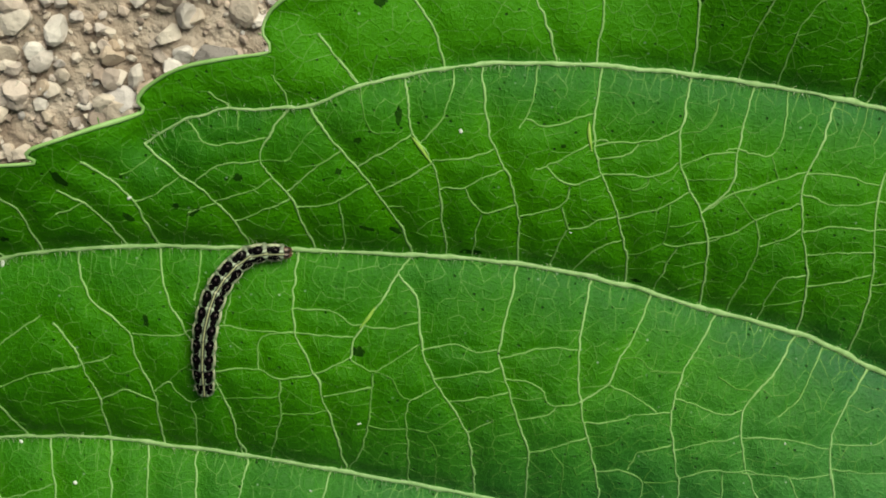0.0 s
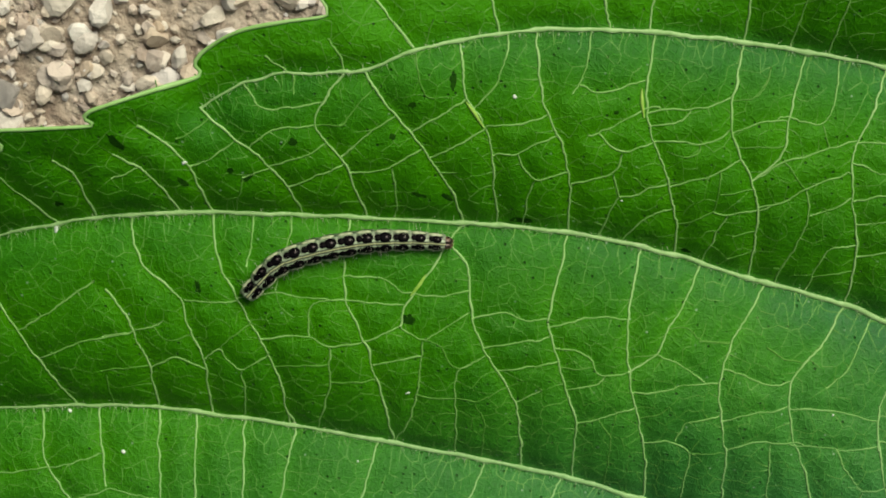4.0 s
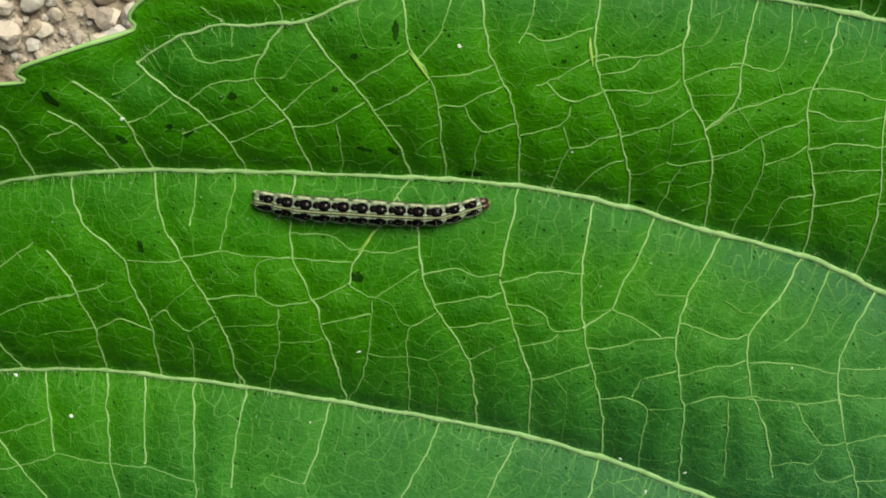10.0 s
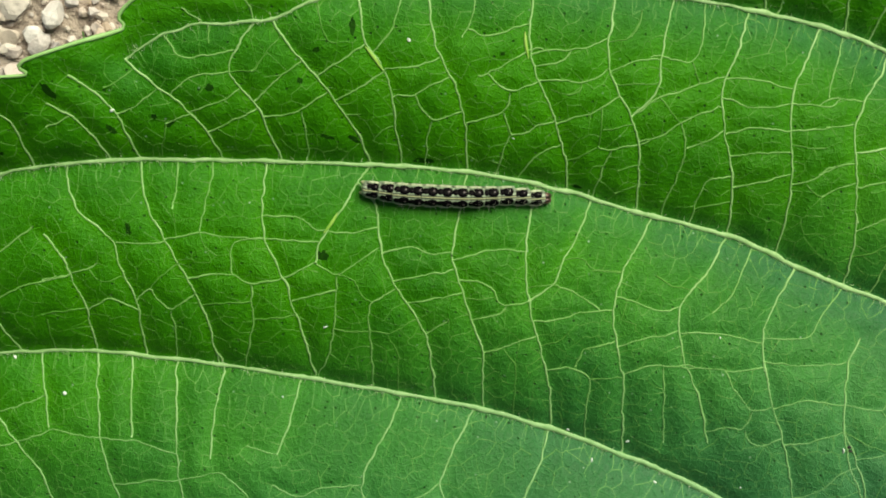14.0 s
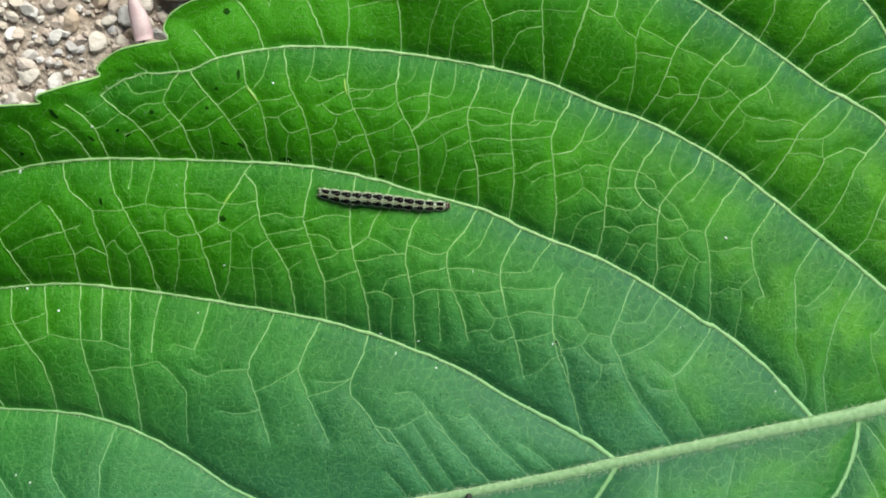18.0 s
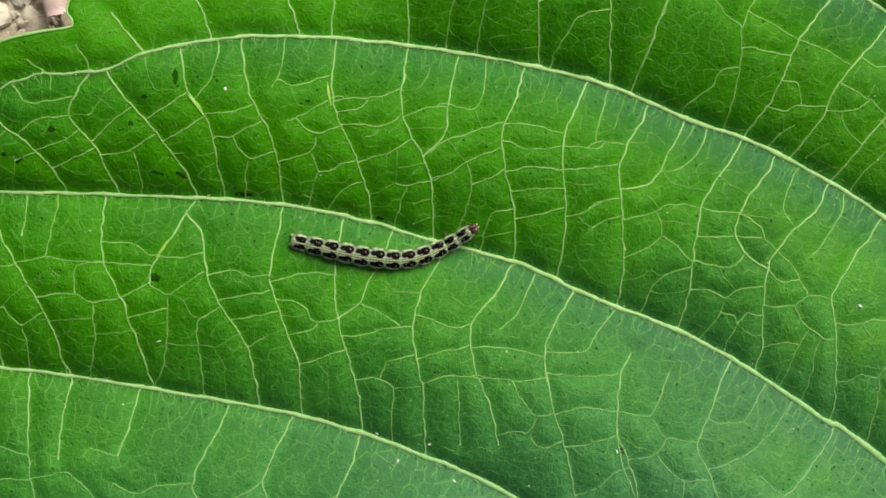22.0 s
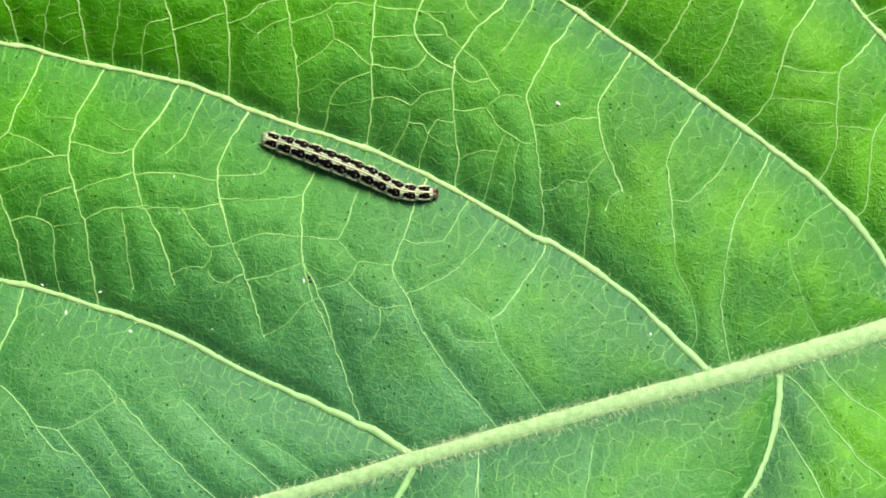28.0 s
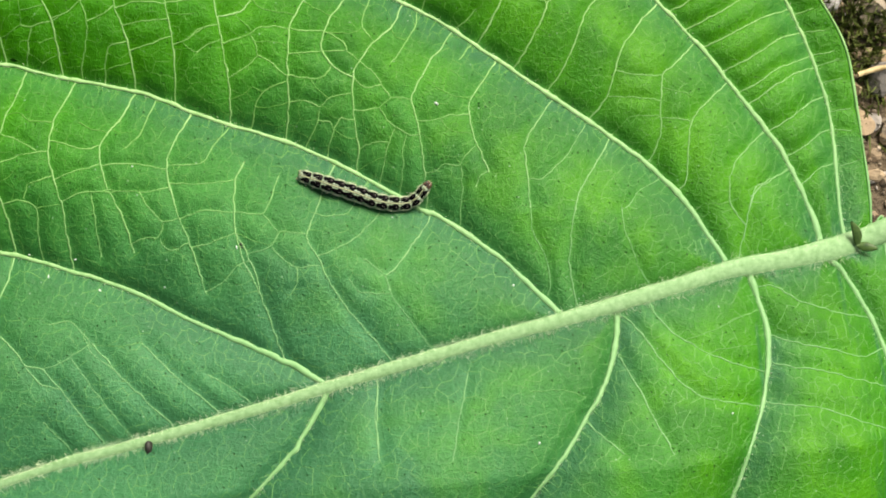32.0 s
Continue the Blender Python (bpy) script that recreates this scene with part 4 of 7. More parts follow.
LINK_VEINS.append([(-2.99, -36.47), (-0.04, -36.23), (2.54, -39.35), (-2.56, -42.00), (-4.13, -42.19)])
LINK_VEINS.append([(-60.55, -4.66), (-63.95, -7.20), (-68.46, -10.56)])
LINK_VEINS.append([(-57.41, -9.88), (-62.18, -11.17), (-66.84, -13.69)])
LINK_VEINS.append([(-83.80, -32.01), (-83.58, -31.76), (-80.70, -30.12), (-75.32, -27.19)])
THIN_VEINS.append([(-9.80, 5.94), (-10.51, 6.73), (-11.22, 7.08)])
THIN_VEINS.append([(-5.48, 10.30), (-5.54, 9.38), (-6.92, 9.24)])
THIN_VEINS.append([(-3.39, 7.86), (-3.25, 5.09), (-3.48, 3.72)])
THIN_VEINS.append([(-3.48, 3.72), (-5.17, 2.66), (-6.52, 2.25)])
THIN_VEINS.append([(-3.14, 5.59), (-1.76, 5.70), (0.04, 6.03)])
THIN_VEINS.append([(-2.23, 10.21), (0.09, 10.25), (2.39, 10.30)])
THIN_VEINS.append([(5.56, 12.30), (6.28, 10.24)])
THIN_VEINS.append([(-2.91, 14.28), (-1.51, 14.58), (0.02, 15.30), (0.38, 17.33)])
THIN_VEINS.append([(2.27, 9.15), (3.31, 7.88), (4.00, 6.70), (4.71, 6.28)])
THIN_VEINS.append([(-1.38, 1.22), (-0.26, 1.67), (0.85, 1.84)])
THIN_VEINS.append([(-1.36, -1.45), (-0.18, -0.91), (0.95, -0.43)])
THIN_VEINS.append([(6.82, -3.08), (8.42, -2.47), (10.58, -2.29)])
THIN_VEINS.append([(13.13, 13.11), (13.78, 14.57), (14.34, 16.68)])
THIN_VEINS.append([(14.83, 13.35), (15.81, 15.08)])
THIN_VEINS.append([(17.76, -0.07), (18.39, -0.86), (19.47, -1.38)])
THIN_VEINS.append([(16.00, 4.01), (17.79, 3.66), (19.49, 3.80)])
THIN_VEINS.append([(41.44, 12.04), (41.44, 10.54), (41.69, 9.69)])
THIN_VEINS.append([(50.87, 13.97), (51.55, 15.53)])
THIN_VEINS.append([(44.66, 6.54), (45.43, 7.47), (47.15, 8.70)])
THIN_VEINS.append([(45.83, 0.19), (46.27, -1.08), (47.77, -1.61)])
THIN_VEINS.append([(23.09, 14.10), (22.30, 11.86), (21.63, 10.08)])
THIN_VEINS.append([(27.34, -0.46), (29.71, -0.54), (31.77, -1.31)])
THIN_VEINS.append([(27.41, 5.17), (28.13, 4.09), (29.07, 3.63), (30.35, 3.27), (32.88, 2.86)])
THIN_VEINS.append([(34.21, 4.54), (35.60, 3.50), (37.76, 2.42)])
THIN_VEINS.append([(36.70, 0.29), (38.85, -0.05), (40.50, -0.27), (41.92, 0.43)])
THIN_VEINS.append([(24.85, 3.35), (27.22, 0.78)])
THIN_VEINS.append([(25.78, 9.58), (27.23, 8.91), (28.21, 7.27)])
THIN_VEINS.append([(23.30, -8.07), (25.03, -7.58), (26.60, -6.29), (27.79, -7.25)])
THIN_VEINS.append([(26.62, -9.18), (28.00, -9.59), (29.63, -9.23), (31.20, -8.98)])
THIN_VEINS.append([(34.46, -6.05), (35.38, -7.53), (36.57, -8.66)])
THIN_VEINS.append([(37.11, -12.92), (38.71, -14.47), (40.20, -14.36)])
THIN_VEINS.append([(39.76, -19.03), (41.52, -17.89), (43.86, -17.15)])
THIN_VEINS.append([(51.55, -12.59), (52.69, -14.21), (55.86, -14.61)])
THIN_VEINS.append([(55.91, -10.10), (53.68, -9.52), (51.44, -8.27)])
THIN_VEINS.append([(82.68, -10.17), (85.36, -11.04), (86.78, -11.38)])
THIN_VEINS.append([(75.34, -16.60), (78.05, -13.88), (82.43, -14.13)])
THIN_VEINS.append([(94.25, -41.48), (89.11, -42.65), (85.57, -43.82), (82.30, -44.61)])
THIN_VEINS.append([(92.77, -46.12), (87.49, -45.98), (85.40, -46.47)])
THIN_VEINS.append([(71.76, -45.16), (69.09, -44.10), (65.30, -45.09)])
THIN_VEINS.append([(68.28, -50.85), (64.89, -49.50), (60.69, -49.41)])
THIN_VEINS.append([(22.91, -25.84), (24.69, -27.07), (27.93, -27.87)])
THIN_VEINS.append([(-41.75, 16.16), (-41.64, 14.34)])
THIN_VEINS.append([(-37.68, 11.64), (-36.29, 13.26), (-34.70, 15.12)])
THIN_VEINS.append([(-39.83, 11.53), (-37.68, 11.64)])
THIN_VEINS.append([(-31.17, 18.62), (-30.82, 16.19), (-30.35, 14.65), (-29.38, 14.48)])
THIN_VEINS.append([(-52.14, 9.92), (-50.88, 10.54), (-49.18, 11.83)])
THIN_VEINS.append([(-46.42, 6.20), (-47.34, 2.19)])
THIN_VEINS.append([(-28.62, 7.09), (-27.16, 7.20)])
THIN_VEINS.append([(-26.00, 4.29), (-25.13, 5.59), (-23.74, 5.91)])
THIN_VEINS.append([(-29.69, 21.33), (-30.33, 18.82)])
THIN_VEINS.append([(-43.63, -4.92), (-43.17, -6.50), (-41.99, -7.48)])
THIN_VEINS.append([(-48.90, -11.08), (-47.62, -9.49), (-45.96, -8.38)])
THIN_VEINS.append([(-55.23, -9.10), (-54.30, -10.33), (-53.27, -10.54), (-51.66, -9.81)])
THIN_VEINS.append([(-38.46, -14.60), (-35.87, -14.43), (-33.99, -14.22)])
THIN_VEINS.append([(-43.89, -13.13), (-41.20, -12.70), (-38.73, -12.53)])
THIN_VEINS.append([(-60.77, -14.56), (-58.46, -13.97), (-55.92, -13.76)])
THIN_VEINS.append([(-60.31, -15.03), (-60.23, -19.35)])
THIN_VEINS.append([(-29.58, -9.59), (-27.86, -10.10), (-27.50, -11.71), (-26.32, -12.38)])
THIN_VEINS.append([(-30.29, -15.55), (-28.63, -15.92), (-26.43, -15.77), (-24.61, -16.00), (-21.50, -14.34)])
THIN_VEINS.append([(-24.61, -16.14), (-23.50, -18.18), (-23.63, -23.56)])
THIN_VEINS.append([(-16.73, -12.02), (-15.50, -12.12), (-13.60, -11.87)])
THIN_VEINS.append([(-10.40, -10.83), (-7.42, -10.60)])
THIN_VEINS.append([(-3.67, -9.12), (-0.43, -9.43)])
THIN_VEINS.append([(-6.60, -8.09), (-4.83, -7.78), (-3.31, -9.12), (-0.43, -9.43)])
THIN_VEINS.append([(-12.76, -17.39), (-11.19, -19.31), (-11.43, -26.08)])
THIN_VEINS.append([(-3.40, -20.83), (-1.94, -20.57), (-0.05, -20.67)])
THIN_VEINS.append([(2.91, -9.69), (4.07, -10.64), (6.59, -11.36)])
THIN_VEINS.append([(-8.81, -17.24), (-6.97, -16.53), (-6.12, -15.64)])
THIN_VEINS.append([(-17.04, 27.76), (-14.13, 30.12), (-12.04, 31.69)])
THIN_VEINS.append([(20.68, 29.62), (24.25, 29.12), (26.90, 29.14)])
THIN_VEINS.append([(20.29, 26.51), (25.89, 26.00)])
THIN_VEINS.append([(-32.07, -31.04), (-31.81, -32.96)])
THIN_VEINS.append([(-67.05, -33.16), (-66.78, -41.37)])
THIN_VEINS.append([(1.95, -39.57), (6.13, -40.05), (9.19, -39.77)])
SWELLINGS = []
SWELLINGS.append([(-26.66, 14.11), (-25.88, 13.09), (-24.94, 11.66)])
SWELLINGS.append([(-11.13, 15.46), (-11.04, 14.19), (-10.74, 12.76)])
SWELLINGS.append([(-29.66, -3.11), (-30.31, -4.19), (-31.08, -5.18)])
EDGE_TEETH = [(-83.14, -6.10), (-79.70, -4.45), (-78.20, -3.47), (-78.58, -1.70), (-78.87, 0.75), (-76.58, 3.17), (-72.53, 5.00), (-73.17, 5.87), (-73.17, 7.50), (-71.41, 8.55), (-67.06, 8.94), (-67.34, 9.88), (-67.06, 10.84), (-63.86, 11.12), (-59.03, 11.42), (-59.44, 11.98), (-59.02, 12.82), (-54.58, 14.31), (-49.93, 15.61), (-50.23, 16.53), (-49.66, 17.67), (-46.49, 19.76), (-42.42, 20.81), (-38.72, 21.51), (-39.28, 22.88), (-39.15, 23.97), (-37.94, 25.63), (-34.39, 27.64), (-28.35, 28.68), (-27.56, 29.24), (-27.37, 31.26), (-26.11, 33.64), (-22.83, 35.35), (-19.03, 35.92)]
EDGE_RIGHT = [(96.24, 14.32), (102.21, 8.41), (106.07, 3.32), (110.70, -5.19), (112.03, -12.81), (112.71, -25.39), (112.52, -32.60)]
EDGE_LOWER = [(114.18, -36.54), (116.38, -39.87), (118.52, -42.72), (121.37, -45.19)]
GROUND = -50


def part(name, bm, material, parent, label=""):
    me = bpy.data.meshes.new(name)
    if isinstance(bm, tuple):
        me.from_pydata(bm[0], [], bm[1])
    else:
        bm.to_mesh(me)
        bm.free()
    me.materials.append(material)
    me.shade_smooth()
    ob = new(name, me)
    ob.parent = parent
    if label:
        ob["label"] = label
    return ob


def thing(name, label, category, at=(0, 0, 0), group="", kind=""):
    return tagged(new(name), label, category, group, kind) if at == (0, 0, 0) else tagged(placed(new(name), at), label, category, group, kind)


def placed(ob, at):
    ob.location = at
    return ob


# ---- the leaf's shape ----
def sheet_z(x, y):
    """Height of the leaf's broad curve, in millimetres."""
    u, v = np.clip(x, -72, 115) / 50, np.clip(y, -60, 36) / 50
    rise = 1.2 * np.exp(-((x + 33) / 9) ** 2 - ((y - 18) / 5) ** 2)
    return rise + sum(c * u ** i * v ** j for c, (i, j) in zip(CURVE, [(i, j) for i in range(5) for j in range(5 - i)]))


MAIN = {k: smooth(v) for k, v in MAIN_VEINS.items()}
MAIN_COARSE = [smooth(v, 2.0) for v in MAIN_VEINS.values()]


def kinked(pts, step):
    """A line through control points that keeps most of its bends."""
    out = []
    for a, b in zip(np.array(pts, float)[:-1], np.array(pts, float)[1:]):
        n = max(2, int(np.linalg.norm(b - a) / step))
        out += [a + (b - a) * k / n for k in range(n)]
    out = np.array(out + [np.array(pts[-1], float)])
    for _ in range(2):
        out[1:-1] = (out[:-2] + 2 * out[1:-1] + out[2:]) / 4
    return out


CROSS_LINES = [kinked(p, 0.5) for p in CROSS_VEINS]
LINK_LINES = [kinked(p, 0.5) for p in LINK_VEINS]
THIN_LINES = [kinked(p, 0.5) for p in THIN_VEINS]


def quilt(x, y):
    """Distance to the nearest cross vein, up to 4 mm, and the small pillows between them."""
    d = np.full(x.shape, 4.0)
    for lines, less in ((CROSS_LINES, 0.0), (LINK_LINES, 0.7), (THIN_LINES, 1.5)):
        for ln in lines:
            lo, hi = ln.min(0) - 4, ln.max(0) + 4
            k = np.nonzero((x > lo[0]) & (x < hi[0]) & (y > lo[1]) & (y < hi[1]))[0]
            if len(k):
                d[k] = np.minimum(d[k], to_line(x[k], y[k], ln[::2] if len(ln) > 4 else ln) + less)
    return d


def surface(x, y):
    x, y = np.atleast_1d(np.asarray(x, float)), np.atleast_1d(np.asarray(y, float))
    main = np.min(np.stack([to_line(x, y, ln) for ln in MAIN_COARSE]), axis=0)
    cross = quilt(x, y)
    pillow = 0.5 * (1 - np.exp(-(cross / 1.3) ** 2)) * np.clip(main / 2.0, 0, 1)
    z = sheet_z(x, y) + swell(x, y, MAIN_COARSE) + pillow
    # the lobes of the margin past the last vein hang level
    vein = MAIN["vein_b"]
    out = np.clip(y - np.interp(x, vein[:, 0], vein[:, 1]), 0, 8) * np.clip((4 - x) / 12, 0, 1) * np.clip((x + 58) / 8, 0, 1)
    z = z - 0.5 * out
    return z, main, cross


def toothed(pts, deep=1.5, every=9.0):
    """A margin line with blunt teeth."""
    ln = smooth(pts, 1.0)
    run = np.concatenate([[0], np.cumsum(np.linalg.norm(np.diff(ln, axis=0), axis=1))])
    tan = np.gradient(ln, axis=0)
    tan /= np.linalg.norm(tan, axis=1)[:, None]
    saw = (run / every) % 1.0
    return ln + np.stack([-tan[:, 1], tan[:, 0]], 1) * (deep * (saw ** 1.5 - 0.4))[:, None]


edge = np.concatenate([smooth(EDGE_TEETH, 0.6), toothed([EDGE_TEETH[-1], (-14, 41), (8, 51), (36, 56), (62, 50), (80, 37), EDGE_RIGHT[0]])[1:-1], smooth(EDGE_RIGHT, 0.8),
                       smooth([EDGE_RIGHT[-1], (114.4, -30.8), EDGE_LOWER[0]], 0.5)[1:-1], smooth(EDGE_LOWER, 0.8),
                       toothed([EDGE_LOWER[-1], (128, -56), (127, -76), (114, -96), (88, -112), (48, -120), (5, -119), (-45, -111), (-88, -98), (-109, -93)])[1:-1],
                       toothed([(-109, -93), (-108, -62), (-100, -32), (-92, -14), EDGE_TEETH[0]])[:-1]])


def inside(x, y, ring):
    hit = np.zeros(x.shape, bool)
    for (ax, ay), (bx, by) in zip(ring, np.roll(ring, -1, axis=0)):
        if ay != by:
            hit ^= ((ay > y) != (by > y)) & (x < (bx - ax) * (y - ay) / (by - ay) + ax)
    return hit


def nearest_on(x, y, ring):
    best, bx_, by_ = np.full(x.shape, 1e9), x.copy(), y.copy()
    for (ax, ay), (bx, by) in zip(ring, np.roll(ring, -1, axis=0)):
        dx, dy = bx - ax, by - ay
        s = np.clip(((x - ax) * dx + (y - ay) * dy) / max(dx * dx + dy * dy, 1e-9), 0, 1)
        qx, qy = ax + s * dx, ay + s * dy
        d = np.hypot(x - qx, y - qy)
        k = d < best
        best[k], bx_[k], by_[k] = d[k], qx[k], qy[k]
    return bx_, by_


def net_lines():
    """The small net between the traced veins: cells that end on them, four points to each veinlet."""
    r = np.random.RandomState(5)
    gap = 1.75
    j, i = np.meshgrid(np.arange(-75, 75), np.arange(-75, 85), indexing="ij")
    seeds = np.stack([(gap * (i + 0.5 * (j % 2))).ravel(), (gap * 0.87 * j).ravel()], 1)
    seeds = seeds[(seeds[:, 0] > -92) & (seeds[:, 0] < 122) & (seeds[:, 1] > -66) & (seeds[:, 1] < 58)]
    seeds = seeds + r.normal(0, 0.42, seeds.shape)
    _, _, tris, _, _, _ = delaunay_2d_cdt([Vector(p) for p in seeds], [], [], 0, 1e-4, False)
    tri = np.array([t for t in tris if len(t) == 3])
    p, q, w = (seeds[tri[:, k]] for k in range(3))
    turn = 2 * ((q - p)[:, 0] * (w - p)[:, 1] - (q - p)[:, 1] * (w - p)[:, 0])
    bb, cc = ((q - p) ** 2).sum(1), ((w - p) ** 2).sum(1)
    hub = p + np.stack([((w - p)[:, 1] * bb - (q - p)[:, 1] * cc) / turn, ((q - p)[:, 0] * cc - (w - p)[:, 0] * bb) / turn], 1)
    meets = {}
    for k, t in enumerate(tri):
        for a, b in ((t[0], t[1]), (t[1], t[2]), (t[2], t[0])):
            meets.setdefault((min(a, b), max(a, b)), []).append(k)
    pairs = np.array([m for m in meets.values() if len(m) == 2])
    pairs = pairs[r.rand(len(pairs)) > 0.24]
    a, b = hub[pairs[:, 0]], hub[pairs[:, 1]]
    mid = (a + b) / 2
    ok = inside(mid[:, 0], mid[:, 1], edge) & (np.hypot(*(a - b).T) < 4) & (np.hypot(*(a - b).T) > 0.15)
    a, b, mid = a[ok], b[ok], mid[ok]
    traced = np.concatenate([kinked(v, 0.3) for v in [*MAIN.values(), *CROSS_VEINS, *LINK_VEINS, *THIN_VEINS]])

    def nearest_vein(pts):
        near, far = np.zeros(pts.shape), np.zeros(len(pts))
        for k in range(0, len(pts), 400):
            d = (pts[k:k + 400, None, 0] - traced[None, :, 0]) ** 2 + (pts[k:k + 400, None, 1] - traced[None, :, 1]) ** 2
            at = d.argmin(1)
            near[k:k + 400], far[k:k + 400] = traced[at], np.sqrt(d[np.arange(len(at)), at])
        return near, far
    (na, da), (nb, db), (nm, dm) = nearest_vein(a), nearest_vein(b), nearest_vein(mid)
    along = (dm < 0.45) & (da < 0.8) & (db < 0.8)
    across = (dm < 0.3) & ~along
    a = np.where((da < 0.7)[:, None], na, a)
    b = np.where((db < 0.7)[:, None], nb, b)
    whole = ~along & ~across
    a, b = np.concatenate([a[whole], a[across], b[across]]), np.concatenate([b[whole], nm[across], nm[across]])
    ok = np.hypot(*(a - b).T) > 0.3
    a, b = a[ok], b[ok]
    bend = r.normal(0, 0.07, a.shape)
    pts = np.stack([a, a * 0.66 + b * 0.34 + bend, a * 0.33 + b * 0.67 + bend * 0.8, b], 1)
    # a comb of short straight veinlets standing on the main veins
    comb = []
    for name, line in MAIN.items():
        if name == "midrib":
            continue
        run = np.concatenate([[0], np.cumsum(np.linalg.norm(np.diff(line, axis=0), axis=1))])
        for low, gap, long in ((True, 1.7, 2.5), (False, 2.8, 1.6)):
            s = 1.0
            while s < run[-1] - 1:
                p = np.array([np.interp(s, run, line[:, 0]), np.interp(s, run, line[:, 1])])
                q = np.array([np.interp(s + 0.5, run, line[:, 0]), np.interp(s + 0.5, run, line[:, 1])])
                t = (q - p) / max(np.linalg.norm(q - p), 1e-9)
                n = np.array([-t[1], t[0]])
                n = -n if (n[1] > 0) == low else n
                u = n + t * r.normal(0.0, 0.12) + np.array([-0.12, 0.0])
                ln = long * r.uniform(0.45, 1.2)
                comb.append([p, p + u * ln * 0.33, p + u * ln * 0.67 + r.normal(0, 0.08, 2), p + u * ln + r.normal(0, 0.15, 2)])
                s += gap * r.uniform(0.6, 1.5)
    comb = np.array(comb)
    ok = inside(comb[:, 3, 0], comb[:, 3, 1], edge) & (comb[:, 3, 0] > -90) & (comb[:, 3, 1] > -70)
    pts = np.concatenate([pts, comb[ok]])
    return pts


NET = net_lines()


STEP = 0.5
GX, GY = np.meshgrid(np.arange(-112, 131, STEP), np.arange(-123, 64, STEP))


def off_net():
    """Distance of every grid point to the nearest veinlet, up to 2 mm."""
    s = np.linspace(0, 3, 8)
    w = np.stack([np.interp(s, range(4), np.eye(4)[k]) for k in range(4)])
    p = np.einsum("mkc,ks->msc", NET, w).reshape(-1, 2)
    best = np.full(GX.shape, 2.0)
    ci, cj = np.rint((p[:, 0] + 112) / STEP).astype(int), np.rint((p[:, 1] + 123) / STEP).astype(int)
    for di in range(-3, 4):
        for dj in range(-3, 4):
            i, j = np.clip(ci + di, 0, GX.shape[1] - 1), np.clip(cj + dj, 0, GX.shape[0] - 1)
            np.minimum.at(best, (j, i), np.hypot(GX[j, i] - p[:, 0], GY[j, i] - p[:, 1]))
    return best


GZ, G_MAIN, G_CROSS = (a.reshape(GX.shape) for a in surface(GX.ravel(), GY.ravel()))
G_NET = off_net()
GZ = GZ + 0.06 * (1 - np.exp(-(G_NET / 0.7) ** 2)) * np.clip(G_MAIN / 1.5, 0, 1) * np.clip(G_CROSS / 0.8, 0, 1)


def laid(x, y):
    """Height of the finished blade under points, in millimetres."""
    u, v = np.clip((np.asarray(x) + 112) / STEP, 0, GX.shape[1] - 1.001), np.clip((np.asarray(y) + 123) / STEP, 0, GX.shape[0] - 1.001)
    i, j = u.astype(int), v.astype(int)
    u, v = u - i, v - j
    return GZ[j, i] * (1 - u) * (1 - v) + GZ[j, i + 1] * u * (1 - v) + GZ[j + 1, i] * (1 - u) * v + GZ[j + 1, i + 1] * u * v


